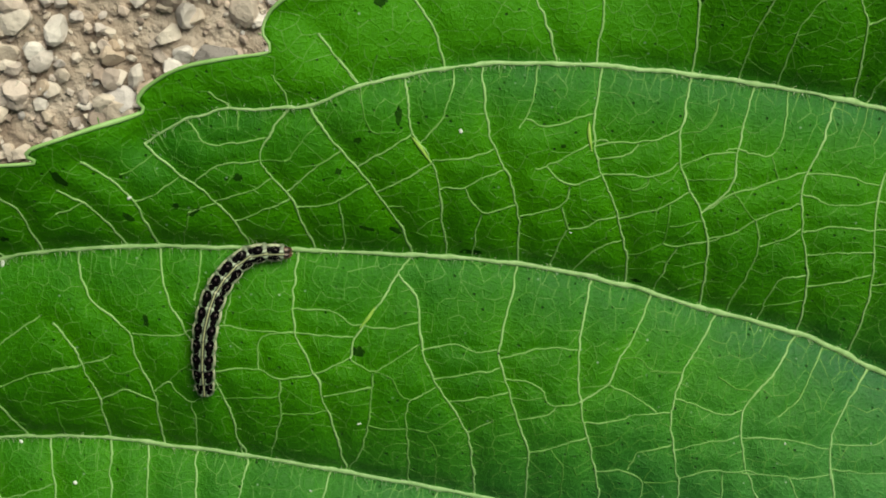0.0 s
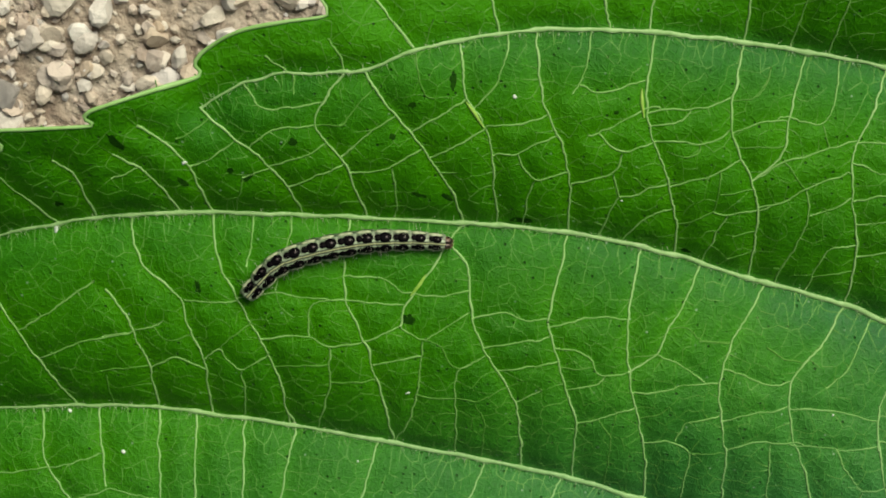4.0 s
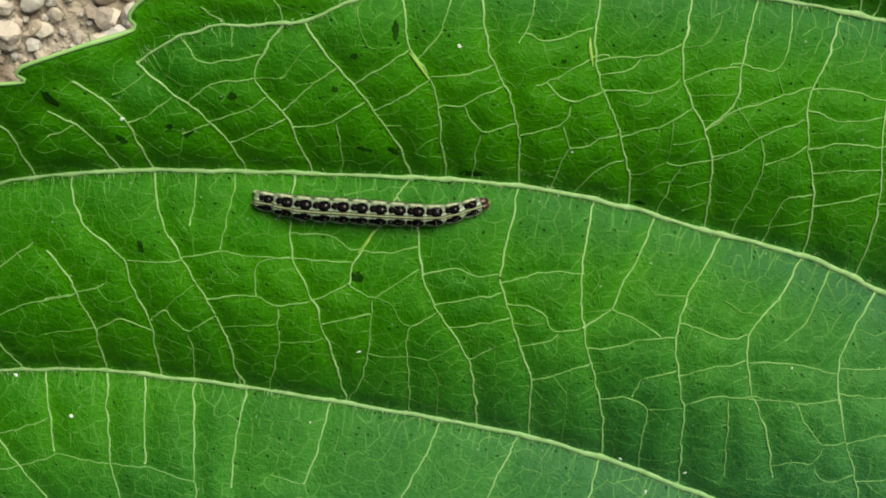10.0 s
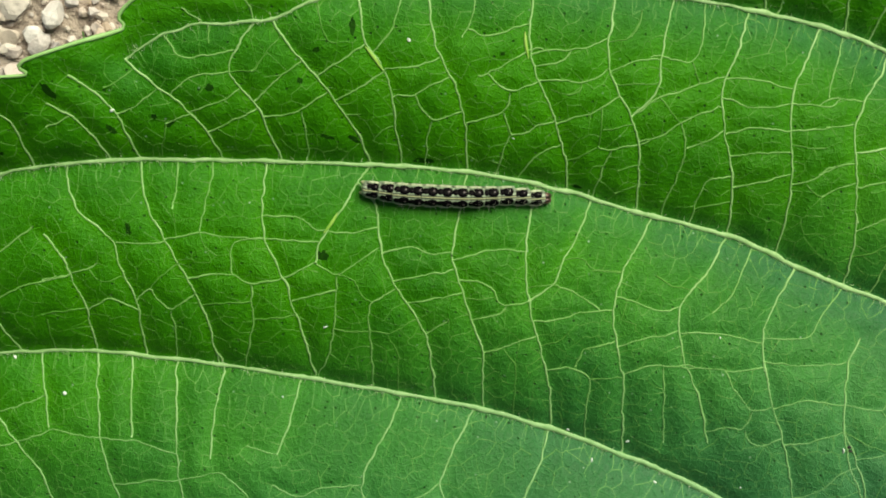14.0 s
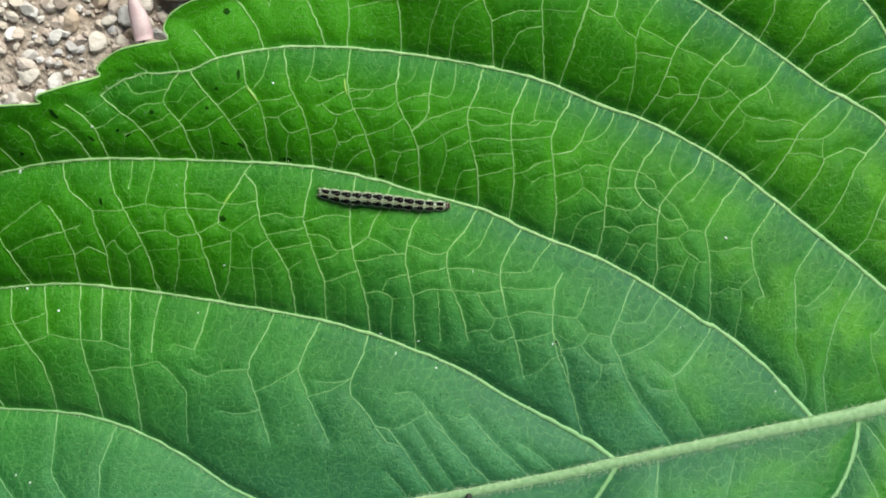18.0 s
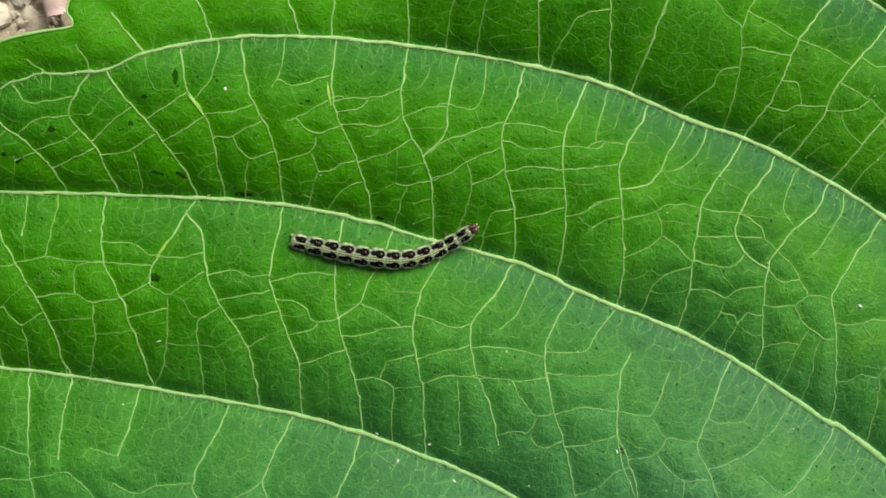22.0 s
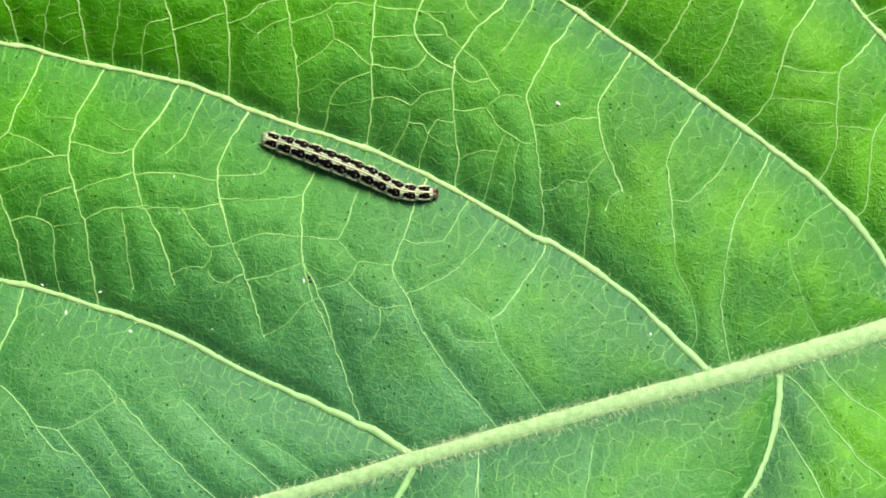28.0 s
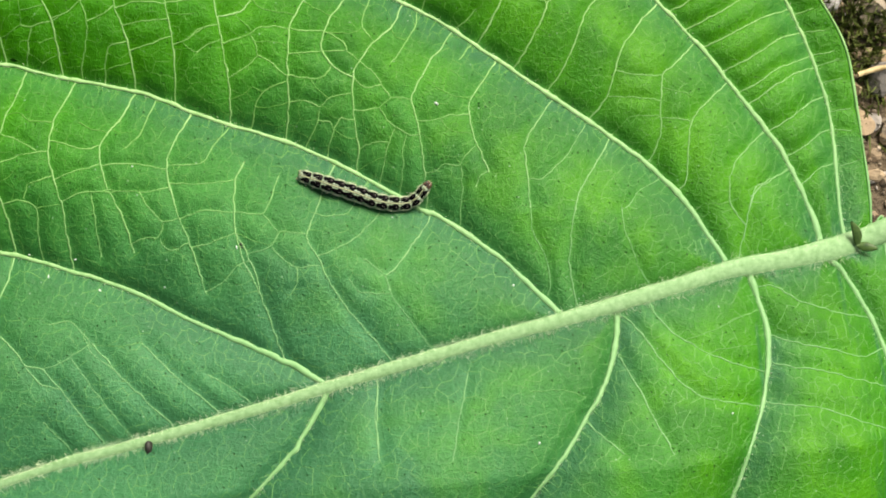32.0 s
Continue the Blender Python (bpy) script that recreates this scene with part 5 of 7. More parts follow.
def build_blade(parent):
    step, gx, gy = STEP, GX, GY
    cx, cy = gx[:-1, :-1] + step / 2, gy[:-1, :-1] + step / 2
    keep = inside(cx.ravel(), cy.ravel(), edge)
    idx = np.arange(gx.size).reshape(gx.shape)
    quads = np.stack([idx[:-1, :-1].ravel(), idx[:-1, 1:].ravel(), idx[1:, 1:].ravel(), idx[1:, :-1].ravel()], 1)[keep]
    count = np.bincount(quads.ravel(), minlength=gx.size)
    used = np.nonzero(count)[0]
    remap = np.full(gx.size, -1)
    remap[used] = np.arange(len(used))
    x, y = gx.ravel()[used].copy(), gy.ravel()[used].copy()
    rim = count[used] < 4
    x[rim], y[rim] = nearest_on(x[rim], y[rim], edge)
    z, main, cross, net = GZ.ravel()[used].copy(), G_MAIN.ravel()[used], G_CROSS.ravel()[used], G_NET.ravel()[used]
    z[rim] = laid(x[rim], y[rim])
    # painted sky sheen beside the main veins, broader on the side away from the tip
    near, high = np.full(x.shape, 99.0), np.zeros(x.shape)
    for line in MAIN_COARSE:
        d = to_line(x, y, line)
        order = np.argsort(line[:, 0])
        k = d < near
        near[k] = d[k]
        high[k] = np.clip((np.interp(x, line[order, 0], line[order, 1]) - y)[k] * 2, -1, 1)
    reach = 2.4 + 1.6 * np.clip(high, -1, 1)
    sheen = np.exp(-(near / np.maximum(reach, 1.3)) ** 2) * (0.62 + 0.3 * high) * np.clip((x + 45) / 70, 0.12, 1) * (1 - 0.4 * np.clip((x - 60) / 30, 0, 1) * np.clip((y + 32) / 8, 0, 1))
    top = np.stack([x, y, z], 1) / 1000
    low = top - np.array([0, 0, 0.00028])
    n = len(x)
    faces = remap[quads]
    under = faces[:, ::-1] + n
    e = np.concatenate([faces[:, [0, 1]], faces[:, [1, 2]], faces[:, [2, 3]], faces[:, [3, 0]]])
    key = np.sort(e, axis=1)
    code = key[:, 0] * n + key[:, 1]
    _, first, times = np.unique(code, return_index=True, return_counts=True)
    rim_e = e[first[times == 1]]
    wall = np.stack([rim_e[:, 1], rim_e[:, 0], rim_e[:, 0] + n, rim_e[:, 1] + n], 1)
    verts = np.concatenate([top, low])
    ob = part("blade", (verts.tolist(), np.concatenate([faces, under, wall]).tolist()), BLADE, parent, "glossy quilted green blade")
    # the tip lobes' glow is a painted mask, with a patch around (2, 9)
    for name, value in (("off_main", np.clip(main / 10, 0, 1)), ("off_cross", np.clip(cross / 4, 0, 1)), ("off_net", np.clip(net, 0, 1)), ("sheen_band", sheen), ("lobe_glow_patch", np.clip((y - np.interp(x, MAIN["vein_b"][:, 0], MAIN["vein_b"][:, 1])) / 2, 0, 1) * np.clip((2 - x) / 12, 0, 1) + 0.5 * np.exp(-((x - 2) / 20) ** 2 - ((y - 9) / 7) ** 2)), ("yellowing", np.clip((x - 15) / 70, 0.08, 1)), ("sky_sheen", np.clip((x + 55) / 250 + (2 - y) / 75, 0.03, 1) * (1 - 0.7 * np.clip((x - 35) / 55, 0, 1))), ("towards_stalk", np.clip((x + 55) / 250 + (2 - y) / 75, 0.03, 1))):
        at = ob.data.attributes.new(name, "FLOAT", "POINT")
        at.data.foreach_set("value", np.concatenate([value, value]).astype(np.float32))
    return ob


def tube(line, z, radius, sides=6, flat=0.8):
    """A tapering cord along a line in millimetres; radius at each point."""
    line, radius = np.asarray(line, float), np.asarray(radius, float)
    tan = np.gradient(line, axis=0)
    tan /= np.maximum(np.linalg.norm(tan, axis=1), 1e-9)[:, None]
    nor = np.stack([-tan[:, 1], tan[:, 0]], 1)
    verts, faces = [], []
    n = len(line)
    for k in range(sides):
        a = 2 * math.pi * k / sides
        verts.append(np.stack([line[:, 0] + nor[:, 0] * radius * math.cos(a), line[:, 1] + nor[:, 1] * radius * math.cos(a), z + radius * flat * math.sin(a)], 1))
    v = np.concatenate(verts) / 1000
    for k in range(sides):
        j = (k + 1) % sides
        for i in range(n - 1):
            faces.append((k * n + i, j * n + i, j * n + i + 1, k * n + i + 1))
    faces.append(tuple(k * n for k in range(sides)))
    faces.append(tuple(k * n + n - 1 for k in reversed(range(sides))))
    return v.tolist(), faces


leaf = thing("leaf", "large glossy green leaf with pale raised veins and a toothed margin", "leaf")
build_blade(leaf)


def wobble(n, seed, size):
    r = np.random.RandomState(seed)
    w = np.convolve(r.normal(0, 1, n + 8), np.ones(5) / 5, "same")[4:4 + n]
    return 1 + size * w


def shaken(line, seed, size):
    """The line with small sideways kinks."""
    r = np.random.RandomState(seed)
    k = np.stack([np.convolve(r.normal(0, 1, len(line) + 8), np.ones(4) / 4, "same")[4:4 + len(line)] for _ in range(2)], 1)
    k[0] = k[-1] = 0
    return line + size * k


# midrib with its stalk
rib = MAIN["midrib"]
run = np.concatenate([[0], np.cumsum(np.linalg.norm(np.diff(rib, axis=0), axis=1))])
stalk = smooth([(210, -22), (185, -24), (160, -26.5), (140, -28.2), (125, -29.4), rib[0]], 1.5)[:-1]
rib_all = np.concatenate([stalk, rib])
rib_z = surface(rib_all[:, 0], rib_all[:, 1])[0]
edge_z = float(surface(np.array([112.0]), np.array([-29.9]))[0][0])
rib_z[:len(stalk)] = edge_z - 0.00012 * np.maximum(stalk[:, 0] - 112, 0) ** 3
rib_r = np.concatenate([np.full(len(stalk), 1.75), np.interp(run, [0, 8, 25, 60, 110, 150, 215], [1.8, 1.75, 1.4, 1.02, 0.8, 0.6, 0.2])]) * wobble(len(rib_all), 3, 0.05)
part("midrib", tube(rib_all, rib_z + 0.12 * rib_r, rib_r, 14, 0.5), RIB, leaf, "thick pale hairy midrib running into the stalk")

for i, (name, line) in enumerate(MAIN.items()):
    if name == "midrib":
        continue
    s = np.linspace(0, 1, len(line))
    end_on_rib = to_line(line[-1:, 0], line[-1:, 1], rib)[0] < to_line(line[:1, 0], line[:1, 1], rib)[0]
    s = s if end_on_rib else 1 - s
    top_r = 0.34 if name in ("vein_rim", "vein_top") else 0.5
    fine = smooth(line, 0.4)
    s = np.interp(np.linspace(0, 1, len(fine)), np.linspace(0, 1, len(line)), s)
    line = shaken(fine, 20 + i, 0.1)
    r = np.interp(s, [0, 0.25, 0.75, 1], [0.08, 0.18, 0.26, top_r * 0.85]) * wobble(len(line), 20 + i, 0.3)
    meet = np.min([np.hypot(line[:, 0] - e[0], line[:, 1] - e[1]) for c in CROSS_LINES for e in (c[0], c[-1])], axis=0)
    r = r + 0.09 * np.exp(-(meet / 0.5) ** 2)
    part("side_vein", tube(line, laid(line[:, 0], line[:, 1]) + 0.25 * r, r, 8, 0.5), VEIN, leaf)

for name, lines, top_r, seed, skin in (("cross_vein", CROSS_LINES, 0.095, 100, CROSS), ("link_vein", LINK_LINES, 0.07, 400, LINK), ("thin_vein", THIN_LINES, 0.06, 800, FINE)):
    for i, line in enumerate(lines):
        line = shaken(smooth(line, 0.35) if len(line) > 1 else line, seed + i, 0.12)
        slim = 1 - 0.2 * np.clip(((line[:, 0] + 55) / 250 + (2 - line[:, 1]) / 75 - 0.45) / 0.35, 0, 1)
        r = slim * np.interp(np.linspace(0, 1, len(line)), [0, 0.12, 0.5, 0.88, 1], [top_r * 1.15, top_r, top_r * 0.85, top_r, top_r * 0.9]) * wobble(len(line), seed + i, 0.35)
        part(name, tube(line, laid(line[:, 0], line[:, 1]) + 0.1 * r + 0.035, r, 6, 0.42), skin, leaf)


for line in SWELLINGS:
    line = smooth(line, 0.25)
    s = np.linspace(0, math.pi, len(line))
    r = 0.04 + 0.13 * np.sin(s)
    part("vein_swelling", tube(line, laid(line[:, 0], line[:, 1]) + 0.1, r, 8, 0.8), YELLOW, leaf, "yellowish swelling on a vein")


def build_hairs(parent):
    r = np.random.RandomState(8)
    verts, faces = [], []

    def hair(x, y, z, ux, uy, length, up):
        w = 0.012
        tip = (x + ux * length, y + uy * length, z + up * length)
        n = len(verts)
        verts.extend([(x - uy * w, y + ux * w, z), (x + uy * w, y - ux * w, z), (x, y, z + 2 * w), tip])
        faces.extend([(n, n + 1, n + 3), (n + 1, n + 2, n + 3), (n + 2, n, n + 3)])
    for name, line in MAIN.items():
        rad = 1.0 if name == "midrib" else 0.26
        dense = 30 if name == "midrib" else 4
        seg = np.linalg.norm(np.diff(line, axis=0), axis=1).sum()
        n = int(seg * dense)
        s = r.uniform(0, len(line) - 1.001, n)
        i = s.astype(int)
        p = line[i] + (line[i + 1] - line[i]) * (s - i)[:, None]
        t = line[i + 1] - line[i]
        t /= np.linalg.norm(t, axis=1)[:, None]
        side = np.where(r.rand(n) < (0.5 if name == "midrib" else 0.2), 1.0, -1.0)
        if name == "midrib":
            rr = np.interp(s, [0, 10, 40, 100, len(line)], [1.7, 1.55, 1.1, 0.8, 0.4])
        else:
            rr = np.full(n, rad)
        nor = np.stack([-t[:, 1], t[:, 0]], 1)
        nor *= np.where(nor[:, 1] > 0, 1, -1)[:, None] * side[:, None]
        q = p + nor * (rr * r.uniform(0.1, 1.0, n))[:, None]
        z = laid(q[:, 0], q[:, 1])
        lean = r.normal(0, 0.45, n)
        for k in range(n):
            ux, uy = nor[k] + t[k] * lean[k]
            ln = r.uniform(0.3, 0.75) if name != "midrib" else r.uniform(0.5, 1.5)
            hair(q[k, 0], q[k, 1], z[k] + 0.15 * rr[k] + 0.05, ux, uy, ln, r.uniform(0.2, 0.9))
    ob = part("hairs", ((np.array(verts) / 1000).tolist(), faces), HAIR, parent, "short pale hairs along the veins")
    ob["kind"] = "stuff"


def build_net(parent):
    pts = NET
    r = np.random.RandomState(6)
    a, b = pts[:, 0], pts[:, 3]
    m, k = pts.shape[:2]
    z = laid(pts[:, :, 0].ravel(), pts[:, :, 1].ravel()).reshape(m, k)
    d = b - a
    d /= np.linalg.norm(d, axis=1)[:, None]
    nor = np.stack([-d[:, 1], d[:, 0]], 1)
    rad = r.uniform(0.032, 0.06, m)[:, None]
    left = np.concatenate([pts + nor[:, None] * rad[:, :, None], (z - 0.03)[:, :, None]], 2)
    crest = np.concatenate([pts, (z + rad * 0.3 + 0.02)[:, :, None]], 2)
    right = np.concatenate([pts - nor[:, None] * rad[:, :, None], (z - 0.03)[:, :, None]], 2)
    v = np.stack([left, crest, right], 1).reshape(-1, 3) / 1000
    base = np.arange(m)[:, None] * (3 * k)
    faces = []
    for s in range(2):
        for i in range(k - 1):
            faces.append(np.concatenate([base + s * k + i, base + s * k + i + 1, base + (s + 1) * k + i + 1, base + (s + 1) * k + i], 1))
    ob = part("veinlet_net", (v.tolist(), np.concatenate(faces).tolist()), FINE, parent, "net of fine pale veinlets")
    ob["kind"] = "stuff"


rim_line = np.concatenate([edge, edge[:1]])
part("margin", tube(rim_line, laid(rim_line[:, 0], rim_line[:, 1]) + 0.02, np.full(len(rim_line), 0.17) * wobble(len(rim_line), 71, 0.4), 6, 0.8), CROSS, leaf, "pale thickened rim")

build_net(leaf)
build_hairs(leaf)


# ---- the ground ----
def make_ground():
    m, t, b = shader("gravelly_soil", 0.9)
    tan = ramp(t, noise_at(t, 0.12, 6), (0.3, (0.22, 0.16, 0.13)), (0.5, (0.42, 0.34, 0.29)), (0.72, (0.56, 0.48, 0.44)))
    brown = ramp(t, noise_at(t, 0.1, 6), (0.3, (0.06, 0.04, 0.026)), (0.7, (0.22, 0.16, 0.11)))
    sep, tc = t.nodes.new("ShaderNodeSeparateXYZ"), t.nodes.new("ShaderNodeTexCoord")
    t.links.new(tc.outputs["Object"], sep.inputs[0])
    east = maths(t, "ADD", maths(t, "MULTIPLY", maths(t, "MAXIMUM", maths(t, "MINIMUM", sep.outputs[0], 0.2), -0.2), 14.0), maths(t, "MULTIPLY", noise_at(t, 0.02, 3), 1.2))
    east = maths(t, "ADD", east, maths(t, "MULTIPLY", maths(t, "MULTIPLY", maths(t, "SUBTRACT", noise_at(t, 0.0012, 5), 0.5), 60.0), maths(t, "MAXIMUM", maths(t, "SUBTRACT", maths(t, "MAXIMUM", maths(t, "ABSOLUTE", sep.outputs[0]), maths(t, "ABSOLUTE", sep.outputs[1])), 0.2), 0.0)))
    t.links.new(mixed(t, ramp(t, east, (0.9, grey(0)), (1.0, grey(1))), tan, brown), b.inputs["Base Color"])
    relief(t, b, noise_at(t, 0.35, 6), 1.0, 2.5)
    return m


def make_stone(name, *colours):
    m, t, b = shader(name, 0.7)
    info = t.nodes.new("ShaderNodeNewGeometry")
    hue = ramp(t, info.outputs["Random Per Island"], *[(i / max(1, len(colours) - 1), c) for i, c in enumerate(colours)])
    t.links.new(mixed(t, 0.45, hue, ramp(t, noise_at(t, 0.25, 5), (0.3, grey(0.55)), (0.65, grey(1.0))), "MULTIPLY"), b.inputs["Base Color"])
    relief(t, b, noise_at(t, 0.6, 5), 0.8, 0.6)
    return m


SOIL = make_ground()
GRAVEL = make_stone("quartz_gravel", (0.52, 0.43, 0.37), (0.66, 0.59, 0.55), (0.5, 0.38, 0.3), (0.7, 0.66, 0.66), (0.36, 0.28, 0.25), (0.6, 0.49, 0.44), (0.58, 0.55, 0.58))
RUST = make_stone("brown_gravel", (0.4, 0.28, 0.19), (0.24, 0.17, 0.12), (0.42, 0.33, 0.27), (0.14, 0.1, 0.07), (0.48, 0.34, 0.23), (0.36, 0.34, 0.37))
BARK = make_plain("pale_bark", (0.4, 0.32, 0.31), (0.72, 0.63, 0.61), 0.85, 0.22, 1.2)
STICK = make_plain("purplish_stick", (0.4, 0.27, 0.3), (0.58, 0.44, 0.47), 0.6, 0.3, 0.3)
MOSS = make_plain("moss", (0.05, 0.07, 0.012), (0.14, 0.17, 0.03), 0.9, 0.5, 0.5)
STRAW = make_plain("dry_straw", (0.35, 0.24, 0.12), (0.6, 0.45, 0.26), 0.6, 0.5, 0.2)


def rock(r, size, rough=0.26, sub=2):
    """An angular pebble: a cut, dented ball, in millimetres."""
    bm = bmesh.new()
    bmesh.ops.create_icosphere(bm, subdivisions=sub, radius=1.0)
    for _ in range(7):
        n = Vector(r.normal(0, 1, 3)).normalized()
        d = r.uniform(0.45, 0.85)
        for v in bm.verts:
            over = v.co.dot(n) - d
            if over > 0:
                v.co -= n * over
    stretch = Vector((r.uniform(0.75, 1.25), r.uniform(0.7, 1.1), r.uniform(0.5, 0.85))) * size
    for v in bm.verts:
        v.co = Vector(a * b for a, b in zip(v.co, stretch)) * (1 + rough * 0.25 * noise.noise(v.co * 2.2 + Vector((size * 9, 0, 0))))
    return bm


def build_ground():
    n = 60
    bm = bmesh.new()
    xs = [-4000, -1500, -600] + [-300 + 600 * i / n for i in range(n + 1)] + [600, 1500, 4000]
    grid = [[bm.verts.new((x / 1000, y / 1000, (GROUND + (1.6 * noise.noise(Vector((x, y, 0)) * 0.03) if abs(x) < 320 and abs(y) < 320 else 0)) / 1000)) for x in xs] for y in xs]
    for a, b in zip(grid[:-1], grid[1:]):
        for i in range(len(xs) - 1):
            bm.faces.new((a[i], a[i + 1], b[i + 1], b[i]))
    ob = part("ground", bm, SOIL, None)
    tagged(ob, "bare gravelly soil below the leaf", "ground", kind="structure")


def ground_z(x, y):
    return GROUND + 1.6 * noise.noise(Vector((x, y, 0)) * 0.03)


def scatter(name, label, material, count, box, lo, hi, seed):
    """Loose grit, joined."""
    r = np.random.RandomState(seed)
    kinds = []
    for i in range(20):
        bm = rock(r, 1.0, 0.26, 1 if i < 14 else 2)
        bm.verts.ensure_lookup_table()
        kinds.append((np.array([v.co[:] for v in bm.verts]), np.array([[v.index for v in f.verts] for f in bm.faces])))
        bm.free()
    verts, faces, base = [], [], 0
    for _ in range(count):
        size = lo + (hi - lo) * r.beta(0.8, 4.0)
        v, f = kinds[r.randint(14) if size < 1.3 else 14 + r.randint(6)]
        x, y = r.uniform(box[0], box[1]), r.uniform(box[2], box[3])
        turn = np.array(Euler((r.uniform(-0.5, 0.5), r.uniform(-0.5, 0.5), r.uniform(0, 6.28))).to_matrix())
        p = (v * size) @ turn.T + np.array([x, y, ground_z(x, y) + size * r.uniform(0.15, 0.5)])
        verts.append(p)
        faces.append(f + base)
        base += len(v)
    ob = part(name, ((np.concatenate(verts) / 1000).tolist(), np.concatenate(faces).tolist()), material, None)
    ob.data.shade_flat()
    tagged(ob, label, "gravel", kind="stuff")


build_ground()
scatter("gravel", "angular tan and white quartz gravel", GRAVEL, 8000, (-130, 0, -25, 90), 0.35, 3.4, 31)
scatter("gravel", "brown and peach gravel on damp soil", RUST, 4200, (98, 180, -95, 45), 0.4, 3.4, 32)

stone_r = np.random.RandomState(44)
stone_kinds = []
for i in range(8):
    bm = rock(stone_r, 1.0)
    me = bpy.data.meshes.new("stone")
    bm.to_mesh(me)
    bm.free()
    me.materials.append(GRAVEL if i < 5 else RUST)
    stone_kinds.append(me)
for i in range(70):
    west = i < 42
    x, y = (stone_r.uniform(-125, -10), stone_r.uniform(-10, 85)) if west else (stone_r.uniform(108, 175), stone_r.uniform(-85, 35))
    size = stone_r.uniform(2.2, 4.6)
    ob = new("stone", stone_kinds[stone_r.randint(5) if west else 5 + stone_r.randint(3)])
    ob.matrix_world = pose(x / 1000, y / 1000, (ground_z(x, y) + size * 0.35) / 1000, stone_r.uniform(-20, 20), stone_r.uniform(-20, 20), stone_r.uniform(0, 360)) @ Matrix.Scale(size / 1000, 4)
    tagged(ob, "angular whitish quartz stone in the gravel" if west else "peach-brown angular stone on damp soil", "stone", "loose stones on the ground")


def ground_slab(name, label, category, outline, thick, material, seed):
    """A flat piece of litter with uneven edge lying on the gravel."""
    r = np.random.RandomState(seed)
    ring = smooth(list(outline) + [outline[0]], 2.0)[:-1] + r.normal(0, 0.25, (len(smooth(list(outline) + [outline[0]], 2.0)) - 1, 2))
    c = ring.mean(0)
    bm = bmesh.new()
    z = ground_z(*c) + 2.5
    rows = []
    for s, h in ((1.0, 0), (1.0, thick * 0.7), (0.93, thick), (0.6, thick * 1.15), (0.25, thick * 1.25)):
        rows.append([bm.verts.new(((c[0] + (p[0] - c[0]) * s) / 1000, (c[1] + (p[1] - c[1]) * s) / 1000, (z + h + 0.5 * noise.noise(Vector((p[0] * s, p[1] * s, h)) * 0.15)) / 1000)) for p in ring])
    for a, b in zip(rows[:-1], rows[1:]):
        for i in range(len(ring)):
            j = (i + 1) % len(ring)
            bm.faces.new((a[i], a[j], b[j], b[i]))
    bm.faces.new(rows[-1])
    bm.faces.new(list(reversed(rows[0])))
    tagged(part(name, bm, material, None), label, category)


def ground_stick(name, label, category, pts, radius, material, lift=5.0, seed=0):
    line = smooth(pts, 1.0)
    z = np.array([ground_z(x, y) for x, y in line]) + lift
    r = np.interp(np.linspace(0, 1, len(line)), np.linspace(0, 1, len(radius)), radius) * wobble(len(line), seed, 0.25)
    tagged(part(name, tube(line, z, r, 8, 0.7), material, None), label, category)


ground_slab("bark_piece", "flat pale pinkish piece of weathered bark", "bark", [(-49.6, 47.6), (-25.3, 47.7), (-26.6, 35.5), (-28.9, 31.0), (-34.1, 27.9), (-39.7, 27.1), (-47.1, 27.6), (-49.2, 31.0)], 3.0, BARK, 3)
ground_stick("stick", "purplish dry stick with a broad end", "stick", [(-53.9, 35.4), (-53.7, 31.0), (-53.0, 26.5), (-51.9, 23.1), (-51.2, 19.7)], (0.7, 0.8, 1.0, 1.9, 1.7), STICK, 6.0, 4)
ground_stick("straw", "dry yellowish straw on the soil", "straw", [(126.5, -10.3), (130.1, -9.5), (133.6, -9.1)], (0.4, 0.5, 0.35), STRAW, 3.5, 5)
MOSS_AT = (130.3, -1.2)

moss_r = np.random.RandomState(77)
moss_v, moss_f = [], []
for _ in range(2600):
    x, y = MOSS_AT[0] + moss_r.normal(0, 12), MOSS_AT[1] + moss_r.normal(0, 9)
    h, a, w = moss_r.uniform(1, 3.5), moss_r.uniform(0, 6.28), moss_r.uniform(0.15, 0.35)
    z = ground_z(x, y)
    k = len(moss_v)
    lx, ly = moss_r.normal(0, 1.5, 2)
    moss_v += [(x - w * math.cos(a), y - w * math.sin(a), z), (x + w * math.cos(a), y + w * math.sin(a), z), (x + lx * 0.5, y + ly * 0.5, z + h * 0.7), (x + lx, y + ly, z + h)]
    moss_f += [(k, k + 1, k + 2), (k + 1, k + 3, k + 2), (k, k + 2, k + 3)]
tagged(part("moss", ((np.array(moss_v) / 1000).tolist(), moss_f), MOSS, None), "patch of dark green moss on the soil", "moss", kind="stuff")


# ---- small things on the leaf ----
def lump(name, label, category, x, y, size, material, seed, group="", long=1.0, turn=0.0):
    r = np.random.RandomState(seed)
    bm = rock(r, size)
    for v in bm.verts:
        v.co.x *= long
    bmesh.ops.rotate(bm, verts=bm.verts, cent=(0, 0, 0), matrix=Matrix.Rotation(turn, 3, "Z"))
    z = float(laid(x, y))
    for v in bm.verts:
        v.co = v.co / 1000
    ob = part(name, bm, material, None)
    ob.location = (x / 1000, y / 1000, (z + size * 0.35) / 1000)
    tagged(ob, label, category, group)


